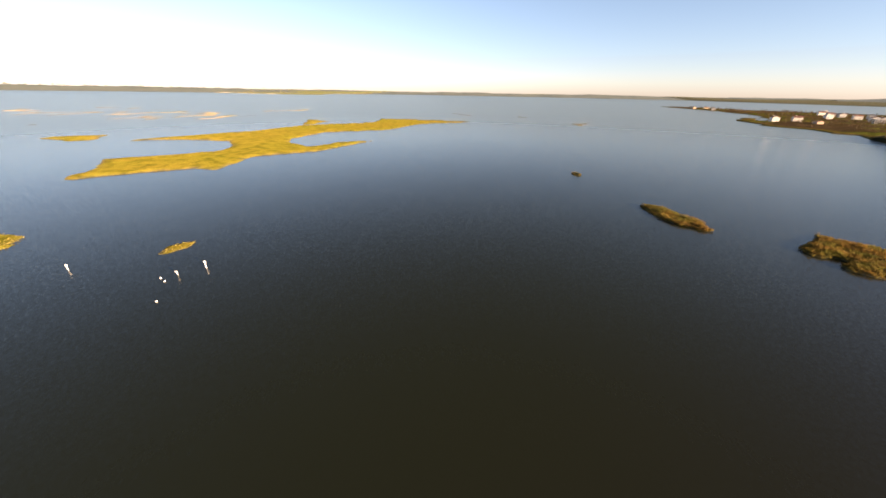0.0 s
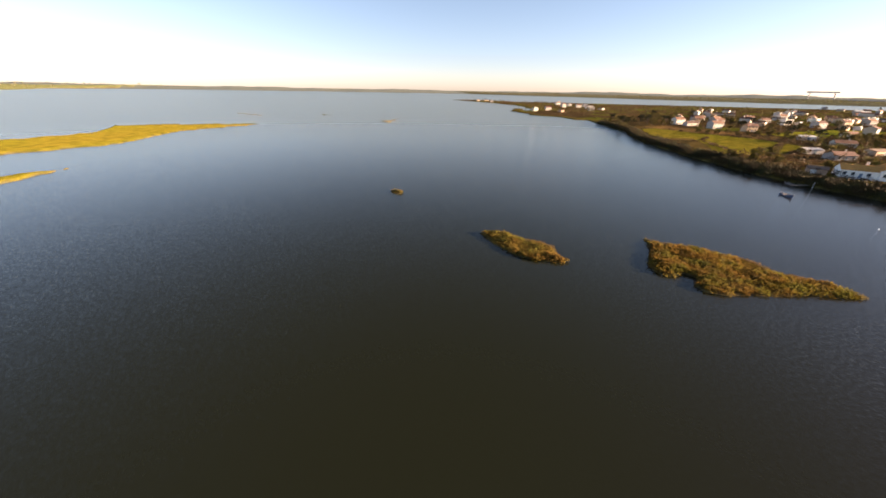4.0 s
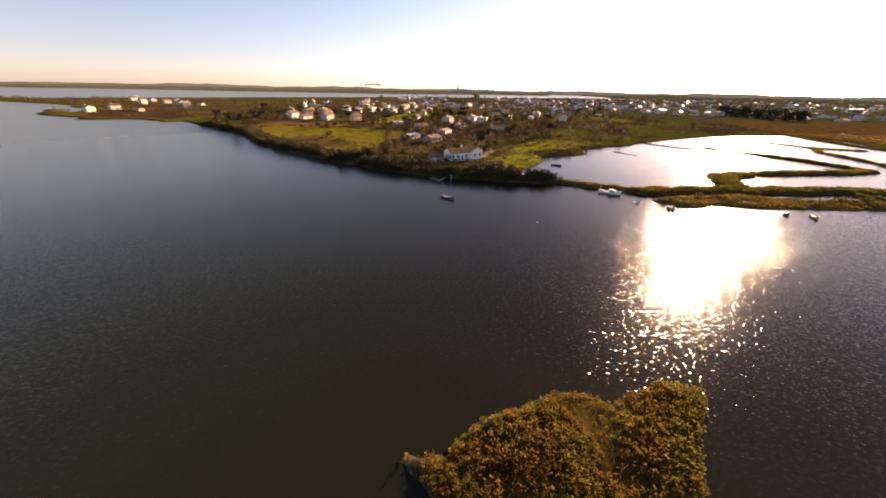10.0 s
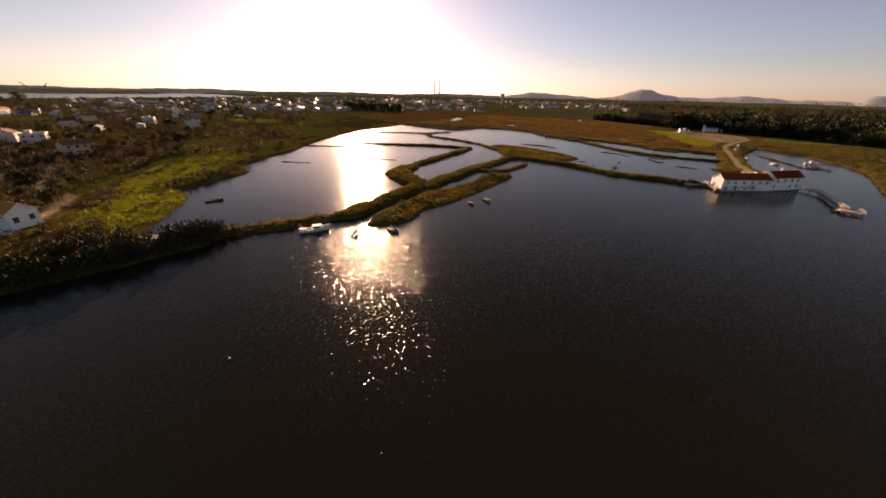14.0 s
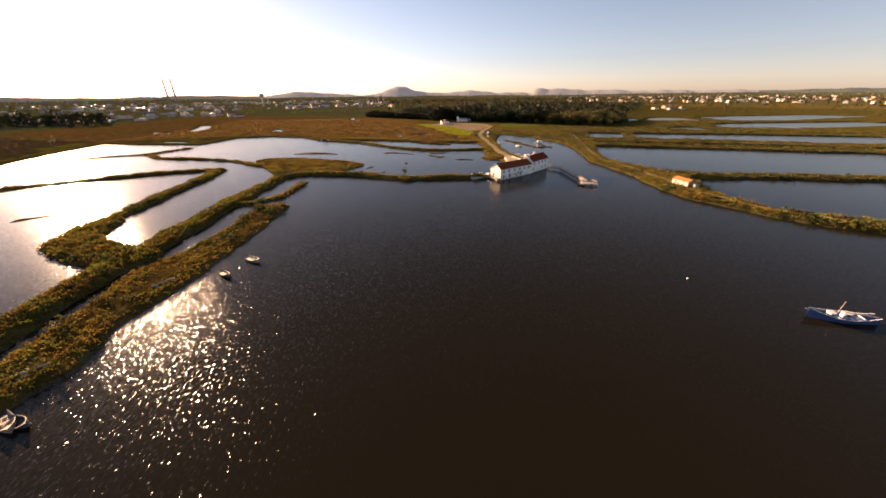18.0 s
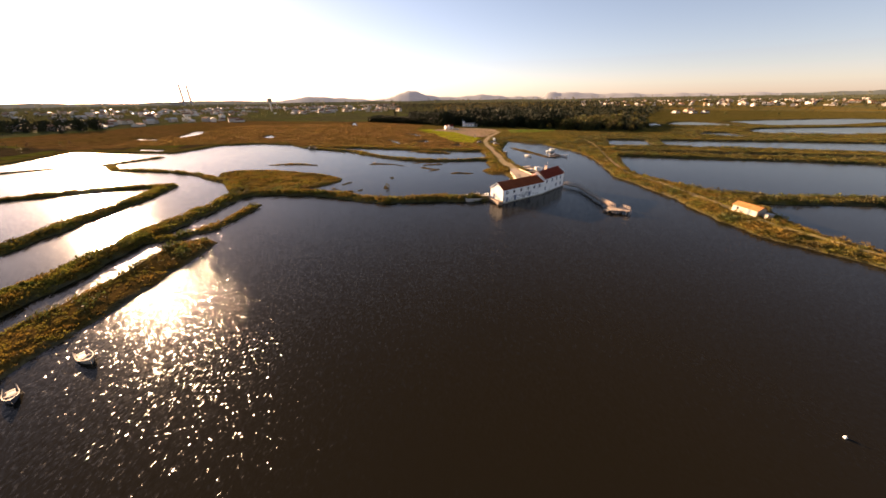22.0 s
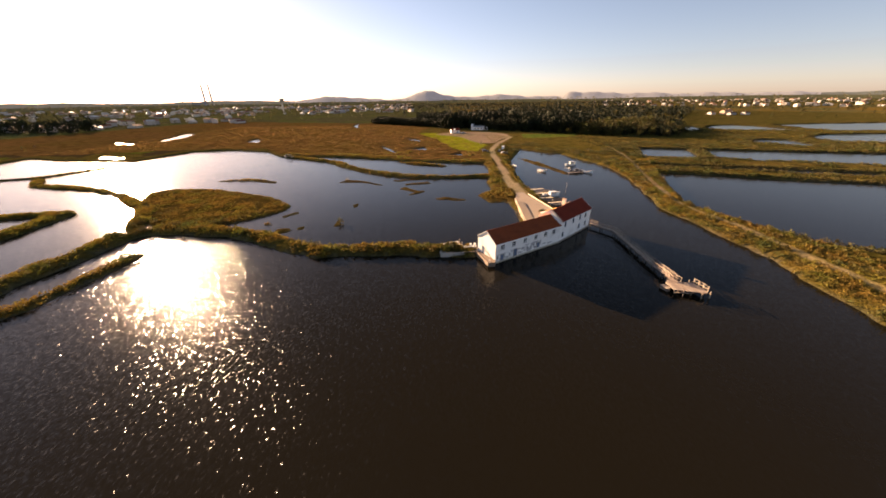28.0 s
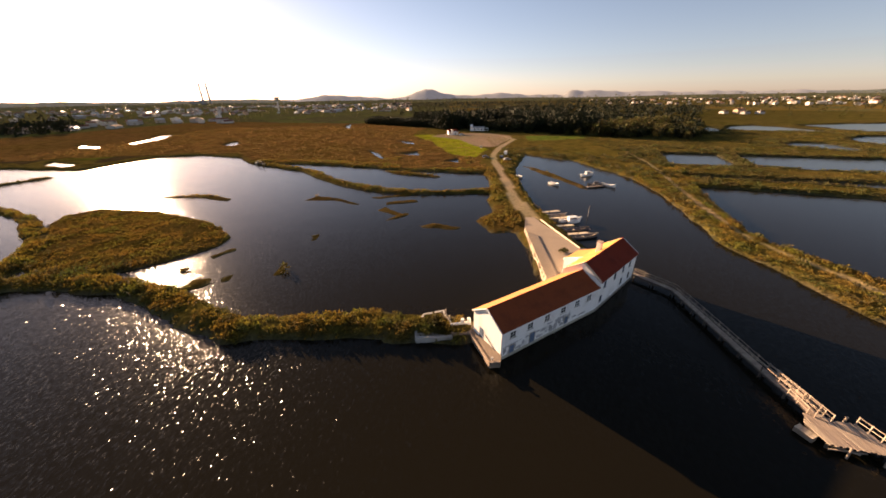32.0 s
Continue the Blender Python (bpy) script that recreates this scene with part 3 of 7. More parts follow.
def land(px, py):
    """Height of the ground, depth inside the shore line and crest height, for arrays of places."""
    wob = (vnoise(px, py, 7.0, 3) - 0.5) * 2.4 + (vnoise(px, py, 2.4, 5) - 0.5) * 1.4
    far = np.hypot(px, py + 80)
    wob = wob * (1 + smooth01(far, 250, 900) * 5)
    d = depth_in(px, py, MAINLAND, 400.0)
    for ring in POOLS:
        d = np.minimum(d, -depth_in(px, py, ring, 40.0))
    d = np.maximum(d, depth_in(px, py, FAR_SHORE, 300.0))
    d = np.maximum(d, depth_in(px, py, FAR_COAST_SOUTH, 300.0))
    crest = 0.9 + 0.25 * vnoise(px, py, 14.0, 8)
    inland = smooth01(-px, 190, 420) * smooth01(150 - py, 0, 200)
    crest = crest + smooth01(d, 5, 90) * (0.5 + 3.2 * inland)
    for ring, h in MARSH:
        e = depth_in(px, py, ring, 40.0)
        crest = np.where(e > d, h, crest)
        d = np.maximum(d, e)
    for line, w, h in BANKS:
        e = w - seg_dist(px, py, line)
        crest = np.where((e > d) & (e > -2), h, crest)
        d = np.maximum(d, e)
    d = d + wob * np.where(d < 12, 0.55, 0.2)
    # the eastern dikes stand steeper and narrower
    d = d - 0.6 * smooth01(px, 54, 62) * smooth01(230 - py, 0, 40) * smooth01(14 - d, 0, 8)
    z = np.where(d > 0, crest * (1 - np.exp(-np.maximum(d, 0) / 0.9)) + 0.02, np.maximum(d * 0.3, -1.4) - 0.03)
    z = z + np.where(d > 1.5, (vnoise(px, py, 3.0, 21) - 0.5) * 0.35, 0.0)
    return z, d, crest


def axis(lo, hi, step, end, growth):
    mid = list(np.arange(lo, hi + step / 2, step))
    up, s = [], step
    while (up[-1] if up else hi) < end:
        s *= growth
        up.append((up[-1] if up else hi) + s)
    down, s = [], step
    while (down[-1] if down else lo) > -end:
        s *= growth
        down.append((down[-1] if down else lo) - s)
    return np.array(down[::-1] + mid + up)


# regions that give the ground its colour: outline, colour, noise of the edge in metres
HEATH = [(12, 121), (-27, 132), (-67, 149), (-114, 160), (-150, 190), (-197, 190), (-300, 165), (-480, 240), (-420, 560), (-118, 452), (-30, 372), (-40, 290), (10, 215), (18, 160)]
FIELD_NEAR = [(-240, -322), (-214, -284), (-190, -252), (-192, -226), (-210, -208), (-278, -208), (-300, -236), (-312, -328), (-292, -342)]
FIELD_PLOUGHED = [(-292, -342), (-312, -328), (-300, -236), (-330, -226), (-352, -262), (-346, -330), (-322, -348)]
FIELD_BACK = [(-350, -250), (-345, -222), (-426, -180), (-520, -180), (-500, -214), (-400, -236)]
FIELD_NORTH = [(-430, 40), (-400, 62), (-440, 92), (-500, 80), (-480, 50)]
MEADOW = [(-140, -152), (-150, -130), (-176, -126), (-186, -108), (-205, -90), (-224, -62), (-262, -70), (-236, -110), (-205, -128), (-178, -142), (-156, -158)]
LAWN = [(-36, 290), (-2, 287), (10, 225), (20, 192), (12, 158), (-4, 180), (-22, 250)]
LAWN_EAST = [(64, 268), (111, 262), (106, 242), (59, 235)]
CAR_PARK = [(-20, 280), (-1, 300), (33, 298), (52, 268), (40, 232), (28, 205), (16, 205), (4, 250)]
ROAD = [(17, 36), (19, 50), (18, 65), (17.5, 80), (19, 112), (20, 146), (22, 168), (31, 201), (49, 245), (44, 268)]
DIKE_PATH = [(106, 175), (98, 140), (90, 112), (80, 84), (72, 58), (67, 38), (70, 18), (70, -6), (69, -28), (74, -46), (86, -62)]


YARD = [(12.4, 18.5), (16.5, 19.6), (21.5, 24.5), (26.3, 33.5), (24.4, 35.0), (22.0, 45.5), (20.0, 52.0), (19.4, 56.0), (16.8, 56.0), (15.4, 50.5), (14.2, 45.0), (13.6, 35.0), (12.9, 25.0)]


def build_ground():
    xs = axis(-300, 140, 1.3, 4850, 1.032)
    ys = axis(-240, 200, 1.3, 4850, 1.032)
    gx, gy = np.meshgrid(xs, ys)
    px, py = gx.ravel(), gy.ravel()
    z, d, crest = land(px, py)
    # the yard behind the mill is levelled
    z = np.where(depth_in(px, py, YARD, 40.0) > -1.5, np.minimum(z, 0.8), z)
    # the far rim rises into low wooded ridges
    r = np.hypot(px, py)
    z = np.where((d > 0) & (r > 3300), z + smooth01(r, 3300, 4500) * (12 + 16 * vnoise(px, py, 420, 4)), z)
    col = np.zeros((len(px), 4), np.float32)
    col[:, 3] = 1
    col[:, :3] = (0.135, 0.096, 0.026)
    n1 = vnoise(px, py, 16, 31) - 0.5
    n2 = vnoise(px, py, 60, 33)

    def lay(mask, c, rough=1.0):
        col[mask, :3] = c
        col[mask, 3] = rough

    plots = vnoise(np.floor(px / 45) * 45 + 7, np.floor((py + 0.4 * px) / 38) * 38, 9.0, 77)
    inland = (d > 10) & (px < -190) & (py < 220)
    lay(inland, (0.078, 0.052, 0.028))
    lay(inland & (plots > 0.62), (0.115, 0.115, 0.02))
    lay(inland & (plots < 0.25), (0.11, 0.07, 0.03))
    farland = (r > 480) & (d > 0)
    lay(farland & (py > 0), (0.10, 0.09, 0.045))
    lay(farland & (py > 0) & (plots > 0.6), (0.11, 0.11, 0.04))
    lay(farland & (py > 0) & (px > 0) & (plots > 0.55), (0.17, 0.11, 0.03))
    east = (d > 0) & (px > 100) & (py > -150) & (r < 900)
    lay(east, (0.088, 0.07, 0.022))
    # darkened strip by the water stands for shade on the bank sides
    lay(east & (d < 3.5), (0.05, 0.045, 0.022))
    edge = n1 * 9
    lay((depth_in(px, py, HEATH) + edge > 0) & (d > 0.5), (0.165, 0.09, 0.03))
    for ring, c in ((FIELD_PLOUGHED, (0.20, 0.12, 0.05)), (FIELD_NEAR, (0.20, 0.165, 0.022)), (FIELD_BACK, (0.23, 0.22, 0.025)), (FIELD_NORTH, (0.27, 0.25, 0.02)), (MEADOW, (0.27, 0.235, 0.02)), (LAWN, (0.30, 0.29, 0.02)), (LAWN_EAST, (0.13, 0.17, 0.03))):
        lay(depth_in(px, py, ring) + edge * 0.5 > 0, c)
    lay((depth_in(px, py, [(-228, -300), (-205, -268), (-196, -240), (-225, -252), (-255, -272)]) + edge * 0.3 > 0), (0.13, 0.088, 0.035))
    for i, (ring, h) in enumerate(MARSH):
        c = (0.142, 0.115, 0.015) if 5 <= i <= 9 else SAND if 10 <= i <= 13 or h == 0.35 and i > 31 else (0.10, 0.062, 0.018)
        lay((depth_in(px, py, ring) > -3) & (d > -0.4), c)
    for line, w, h in BANKS:
        lay((seg_dist(px, py, line) < w + 1.5) & (d > -0.4), (0.095, 0.07, 0.02))
    lay((depth_in(px, py, CAR_PARK) + edge * 0.3 > 0), (0.36, 0.25, 0.17), 0.3)
    lay(seg_dist(px, py, ROAD) < 1.9 + n1 * 0.8, (0.42, 0.31, 0.20), 0.15)
    lay(seg_dist(px, py, [(-262, -138), (-240, -146), (-215, -152), (-190, -150), (-172, -158), (-161, -172)]) < 2.0 + n1 * 1.5, (0.34, 0.26, 0.17))
    lay(seg_dist(px, py, DIKE_PATH) < 1.0 + n1, (0.33, 0.24, 0.13), 0.3)
    # far rim and far shore laid pale, with distance haze in the colour
    lay((d > 0) & (r > 2700), (0.10, 0.10, 0.065))
    lay(depth_in(px, py, FAR_SHORE) > 0, (0.14, 0.13, 0.09))
    far_s = depth_in(px, py, FAR_COAST_SOUTH, 300)
    lay(far_s > -60, (0.10, 0.105, 0.055))
    lay((far_s > -60) & (far_s < 45) & (px > 1050), (0.40, 0.33, 0.23))
    lay((d < 0.25), (0.10, 0.085, 0.055))
    nx, ny = len(xs), len(ys)
    idx = np.arange(nx * ny).reshape(ny, nx)
    a, b, c, e = idx[:-1, :-1].ravel(), idx[:-1, 1:].ravel(), idx[1:, 1:].ravel(), idx[1:, :-1].ravel()
    tris = np.concatenate([np.stack([a, b, c], 1), np.stack([a, c, e], 1)])
    me = tri_mesh("ground", np.stack([px, py, z], 1), tris, GROUND)
    at = me.color_attributes.new("region", "FLOAT_COLOR", "POINT")
    at.data.foreach_set("color", col.ravel())
    me.polygons.foreach_set("use_smooth", [True] * len(me.polygons))
    return tagged(new("ground", me), "flat salt-marsh ground with brown heath, green fields and muddy edges", "ground", kind="structure")


ground = build_ground()


def build_water():
    """The open estuary is ruffled by the breeze; the ponds behind the banks lie calmer."""
    xs, ys = axis(-320, 160, 6.0, 4850, 1.12), axis(-260, 220, 6.0, 4850, 1.12)
    gx, gy = np.meshgrid(xs, ys)
    px, py = gx.ravel(), gy.ravel()
    lagoon = COAST_EAST[7:] + [(-121, -142), (-103, -108), (-104, -75), (-102, -40), (-99, 10), (-94, 23), (-70, 20), (-50, 11), (-40, 7), (-4, 6.5), (12, 20), (12, 60)]
    calm = smooth01(depth_in(px, py, lagoon), -3, 6)
    for ring in POOLS:
        calm = np.maximum(calm, smooth01(depth_in(px, py, ring), -4, 4))
    calm = np.maximum(calm, smooth01(depth_in(px, py, COAST_RIGHT[14:] + [(30, 22)]), -3, 6))
    wind = 1.0 - 0.55 * calm
    wind = wind * (1 - 0.45 * smooth01(px, -30, 40))
    nx, ny = len(xs), len(ys)
    idx = np.arange(nx * ny).reshape(ny, nx)
    a, b, c, e = idx[:-1, :-1].ravel(), idx[:-1, 1:].ravel(), idx[1:, 1:].ravel(), idx[1:, :-1].ravel()
    me = tri_mesh("water", np.stack([px, py, px * 0], 1), np.concatenate([np.stack([a, b, c], 1), np.stack([a, c, e], 1)]), WATER)
    at = me.attributes.new("wind", "FLOAT", "POINT")
    at.data.foreach_set("value", wind.astype(np.float32))
    at = me.attributes.new("body_tint", "FLOAT", "POINT")
    at.data.foreach_set("value", (1 - smooth01(py - 0.5 * px, -215, -125)).astype(np.float32))
    # roughness and the painted sky sheen both grow away from the flight line
    at = me.attributes.new("chop_sheen", "FLOAT", "POINT")
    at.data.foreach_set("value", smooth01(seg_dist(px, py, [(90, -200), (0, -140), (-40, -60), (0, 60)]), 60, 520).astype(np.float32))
    return tagged(new("water", me), "dark brown estuary water with small ripples", "water", kind="structure")


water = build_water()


def height_at(x, y):
    z, d, c = land(np.array([float(x)]), np.array([float(y)]))
    return float(z[0])

# ---- the tide mill ----
def frame_at(ax, ay, bx, by):
    """A matrix whose x runs from a to b along a wall, y to its back."""
    return pose(ax, ay, 0, 0, 0, math.degrees(math.atan2(by - ay, bx - ax)))


MILL_A, MILL_K, MILL_B = (1.0, 0.2), (18.8, 11.5), (30.4, 22.2)


def gable_block(x0, x1, w, eave, ridge, base=-1.2, ridge_at=None):
    """Walls of a gabled block, x along the ridge, as one closed solid."""
    r = w / 2 if ridge_at is None else ridge_at
    prof = [(0, base), (w, base), (w, eave), (r, ridge), (0, eave)]
    v = [(x0, y, z) for y, z in prof] + [(x1, y, z) for y, z in prof]
    f = [(0, 1, 2, 3, 4), (9, 8, 7, 6, 5)] + [(i, i + 5, (i + 1) % 5 + 5, (i + 1) % 5) for i in range(5)]
    return v, f


def tiled_slope(x0, x1, ya, za, yb, zb, pitch=0.26, lift=0.05, amp=0.05, thick=0.12):
    """Rows of half-round tiles from the eave (ya, za) to the ridge (yb, zb)."""
    n = max(4, int((x1 - x0) / pitch) * 2)
    d = Vector((0, yb - ya, zb - za)).normalized()
    up = Vector((1, 0, 0)).cross(d)
    up = up if up.z > 0 else -up
    rows = 5
    v, f = [], []
    for j in range(rows + 1):
        s = j / rows
        sag = -0.03 * math.sin(math.pi * s)
        for i in range(n + 1):
            o = lift + sag + (amp if i % 2 else 0.0)
            x = x0 + (x1 - x0) * i / n
            v.append((x, ya + (yb - ya) * s + up.y * o, za + (zb - za) * s + up.z * o + 0.02 * math.sin(x * 0.9)))
    for j in range(rows):
        for i in range(n):
            a = j * (n + 1) + i
            f.append((a, a + 1, a + n + 2, a + n + 1))
    k = len(v)
    v += [(x, y + up.y * -thick * q, z + up.z * -thick * q) for (x, y, z), q in zip([(x0, ya, za), (x1, ya, za), (x1, yb, zb), (x0, yb, zb)], (0.1,) * 4)]
    f += [(k, k + 3, k + 2, k + 1), (k, k + 1, n, 0), (k + 3, rows * (n + 1), rows * (n + 1) + n, k + 2),
          (k + 1, k + 2, rows * (n + 1) + n, n), (k, 0, rows * (n + 1), k + 3)]
    return v, f


def add_window(parent, x, z, w, h, panes=2, y=0.0, frame_mat=None, sill=True):
    """A window in a wall that faces -y: recessed dark panes, a frame, a cross and a sill."""
    fm = frame_mat or FRAME
    win = part("window", join(box(x - w / 2 - 0.07, x + w / 2 + 0.07, y - 0.035, y + 0.02, z - h / 2 - 0.07, z - h / 2), box(x - w / 2 - 0.07, x + w / 2 + 0.07, y - 0.035, y + 0.02, z + h / 2, z + h / 2 + 0.07),
                              box(x - w / 2 - 0.07, x - w / 2, y - 0.035, y + 0.02, z - h / 2, z + h / 2), box(x + w / 2, x + w / 2 + 0.07, y - 0.035, y + 0.02, z - h / 2, z + h / 2)), fm, parent)
    step = w / panes
    for i in range(panes):
        a = x - w / 2 + i * step
        part("pane", box(a + 0.03, a + step - 0.03, y - 0.012, y + 0.01, z - h / 2 + 0.02, z + h / 2 - 0.02), GLASS, win)
    if panes > 1:
        part("mullion", join(box(x - 0.035, x + 0.035, y - 0.03, y, z - h / 2, z + h / 2), box(x - w / 2, x + w / 2, y - 0.028, y, z - 0.03, z + 0.03)), fm, win)
    if sill:
        part("sill", box(x - w / 2 - 0.14, x + w / 2 + 0.14, y - 0.12, y, z - h / 2 - 0.15, z - h / 2 - 0.07), STONE, win)
    return win


def ragged_patch(cx, cz, rx, rz, seed, y=-0.006):
    """A thin uneven patch of bare plaster on a wall that faces -y."""
    rnd = random.Random(seed)
    n = 14
    ring = []
    for i in range(n):
        a = 6.2832 * i / n
        k = rnd.uniform(0.55, 1.1)
        ring.append((cx + rx * k * math.cos(a), cz + rz * k * math.sin(a)))
    v = [(x, y, z) for x, z in ring] + [(x, 0.01, z) for x, z in ring]
    f = [tuple(range(n))] + [(i, n + i, n + (i + 1) % n, (i + 1) % n) for i in range(n)]
    return v, f


BARE_PLASTER = surface("bare_plaster", (0.42, 0.40, 0.39), (0.29, 0.28, 0.28), 3.0, 0.8, 0.9, 0.01)
BLUE_DOOR = surface("faded_blue_door", (0.12, 0.17, 0.26), (0.09, 0.13, 0.21), 4.0, 0.8, 0.7, 0.004)


def build_mill():
    mill = thing("tide_mill", "long whitewashed tide mill with clay tile roofs standing in the water", "building", m=frame_at(*MILL_A, *MILL_K))
    L, W, E, R = 21.08, 6.2, 4.75, 6.75
    part("wall", gable_block(0, L, W, E, R), WHITEWASH, mill)
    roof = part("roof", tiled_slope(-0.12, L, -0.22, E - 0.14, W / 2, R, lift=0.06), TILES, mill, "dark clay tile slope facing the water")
    # golden tiles put the low sun into the back slope's colour
    part("back_slope", tiled_slope(-0.12, L, W + 0.22, E - 0.14, W / 2, R, lift=0.06), SUN_GOLD_TILES, roof, "tile slope in the golden colour of low sun")
    part("ridge_cap", tube((-0.14, W / 2, R + 0.06), (L, W / 2, R + 0.05), 0.12, n=8), TILES, roof)
    part("verge", join(beam((-0.16, -0.2, E - 0.1), (-0.16, W / 2, R + 0.08), 0.14, 0.12), beam((-0.16, W + 0.2, E - 0.1), (-0.16, W / 2, R + 0.08), 0.14, 0.12)), WHITEWASH, roof)
    part("cornice", box(-0.05, L, -0.16, 0.0, E - 0.32, E - 0.16), WHITEWASH, mill)
    part("plinth", box(-0.06, L + 0.3, -0.09, 0.0, -1.2, 0.42), STONE, mill, "wet stone plinth at the water line")
    for x in (2.1, 5.4, 8.9, 12.4, 15.7, 18.6):
        add_window(mill, x, 3.6, 1.0, 0.95, frame_mat=WHITEWASH)
    for x, z, w, h in ((6.0, 1.25, 0.95, 1.75), (2.0, 1.05, 0.8, 1.4), (13.4, 1.3, 0.8, 1.3)):
        door = part("door", box(x - w / 2, x + w / 2, -0.05, 0.02, z - h / 2, z + h / 2), BLUE_DOOR, mill, "faded blue plank door over the water")
        part("door_frame", join(box(x - w / 2 - 0.09, x - w / 2, -0.08, 0.02, z - h / 2, z + h / 2), box(x + w / 2, x + w / 2 + 0.09, -0.08, 0.02, z - h / 2, z + h / 2),
                                box(x - w / 2 - 0.09, x + w / 2 + 0.09, -0.08, 0.02, z + h / 2, z + h / 2 + 0.1)), STONE, door)
    for i, (x, z, rx, rz) in enumerate(((2.6, 1.9, 1.6, 0.14), (1.6, 0.75, 0.5, 0.35), (7.6, 0.8, 1.0, 0.35), (9.7, 2.3, 0.9, 0.16), (10.9, 1.3, 0.7, 0.75), (12.6, 2.3, 1.3, 0.28), (14.1, 1.9, 0.38, 0.8), (11.9, 1.6, 0.4, 0.5), (1.2, 1.85, 1.0, 0.12), (12.4, 1.0, 0.6, 0.35), (9.0, 1.1, 0.4, 0.3), (17.5, 1.0, 1.2, 0.16), (4.3, 1.2, 0.3, 0.5), (3.4, 0.75, 0.7, 0.3), (5.0, 1.9, 0.5, 0.2), (8.4, 1.7, 0.9, 0.3), (9.9, 1.2, 0.5, 0.7), (11.6, 2.1, 0.8, 0.5), (10.6, 0.8, 1.1, 0.3), (13.0, 1.7, 0.6, 0.5), (7.2, 1.9, 0.6, 0.2), (15.4, 1.2, 0.7, 0.2), (0.7, 1.2, 0.35, 0.6), (2.7, 1.3, 0.25, 0.45))):
        part("bare_plaster_patch", ragged_patch(x, z, rx, rz, 40 + i), BARE_PLASTER, mill, "grey patch of bare plaster")
    # small door in the end wall, reached by the quay
    part("end_door", box(-0.05, 0.02, 3.9, 4.7, 0.95, 2.7), BLUE_DOOR, mill, "narrow grey-blue door in the end wall")
    part("drain_pipe", tube((-0.08, 1.0, 0.9), (-0.08, 3.4, 2.1), 0.05), STEEL, mill)

    wing = thing("mill_house", "higher whitewashed wing of the mill with two rows of small windows", "building", m=frame_at(*MILL_K, *MILL_B))
    L2, W2, E2, R2 = 15.8, 6.4, 5.55, 7.75
    part("wall", gable_block(0, L2, W2, E2, R2), WHITEWASH, wing)
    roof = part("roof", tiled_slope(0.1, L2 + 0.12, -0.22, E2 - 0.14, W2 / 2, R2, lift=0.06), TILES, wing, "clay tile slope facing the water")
    part("back_slope", tiled_slope(0.1, L2 + 0.12, W2 + 0.25, E2 - 0.16, W2 / 2, R2, lift=0.06), SUN_GOLD_TILES, roof, "tile slope in the golden colour of low sun")
    part("ridge_cap", tube((0.1, W2 / 2, R2 + 0.06), (L2 + 0.15, W2 / 2, R2 + 0.05), 0.12), TILES, roof)
    part("verge", join(beam((L2 + 0.14, -0.2, E2 - 0.1), (L2 + 0.14, W2 / 2, R2 + 0.08), 0.14, 0.12), beam((L2 + 0.14, W2 + 0.2, E2 - 0.1), (L2 + 0.14, W2 / 2, R2 + 0.08), 0.14, 0.12)), WHITEWASH, roof)
    fire = part("fire_wall", gable_block(-0.2, 0.18, W2 + 0.1, E2 + 0.12, R2 + 0.3), WHITEWASH, wing, "raised party wall with a mortared coping")
    part("coping", join(beam((0, -0.1, E2 + 0.14), (0, W2 / 2, R2 + 0.36), 0.5, 0.1), beam((0, W2 + 0.2, E2 + 0.14), (0, W2 / 2, R2 + 0.36), 0.5, 0.1)), TILE_CAP, fire)
    part("plinth", box(-0.3, L2 + 0.06, -0.09, 0.0, -1.2, 0.5), STONE, wing, "wet stone plinth at the water line")
    part("cornice", box(0.2, L2, -0.16, 0.0, E2 - 0.32, E2 - 0.16), WHITEWASH, wing)
    for x in (2.1, 6.1, 9.7, 12.7):
        add_window(wing, x, 4.45, 0.62, 1.05, 1)
    for x in (1.3, 9.8, 13.2):
        add_window(wing, x, 1.95, 0.62, 1.05, 1)
    stack = part("chimney", box(8.4, 9.15, 4.2, 5.0, R2 - 1.2, R2 + 0.95, 0.03), WHITEWASH, wing, "broad whitewashed chimney")
    part("chimney_cap", box(8.33, 9.22, 4.13, 5.07, R2 + 0.95, R2 + 1.05), TILE_CAP, stack)
    # lean-to at the back with a lit end wall
    lean = part("lean_to", ([(6.4, W2, -0.5), (12.5, W2, -0.5), (12.5, 9.8, -0.5), (6.4, 9.8, -0.5), (6.4, W2, E2 - 0.2), (12.5, W2, E2 - 0.2), (12.5, 9.8, 3.9), (6.4, 9.8, 3.9)],
                            [(0, 3, 2, 1), (4, 5, 6, 7), (0, 1, 5, 4), (1, 2, 6, 5), (2, 3, 7, 6), (3, 0, 4, 7)]), WHITEWASH, wing, "whitewashed lean-to facing the quay")
    part("lean_to_roof", tiled_slope(6.6, 12.6, 10.05, 3.8, W2, E2 - 0.08, lift=0.06), SUN_GOLD_TILES, lean)
    part("end_parapet", beam((6.45, W2 - 0.1, E2 - 0.02), (6.45, 9.95, 4.05), 0.3, 0.35), WHITEWASH, lean)
    # dark sheet on the wall stands in for the shade inside
    part("doorway", box(6.35, 6.42, 8.2, 9.1, 0.9, 2.9), GLASS, lean, "dark panel standing for the shaded open doorway")
    return mill, wing


mill, mill_house = build_mill()


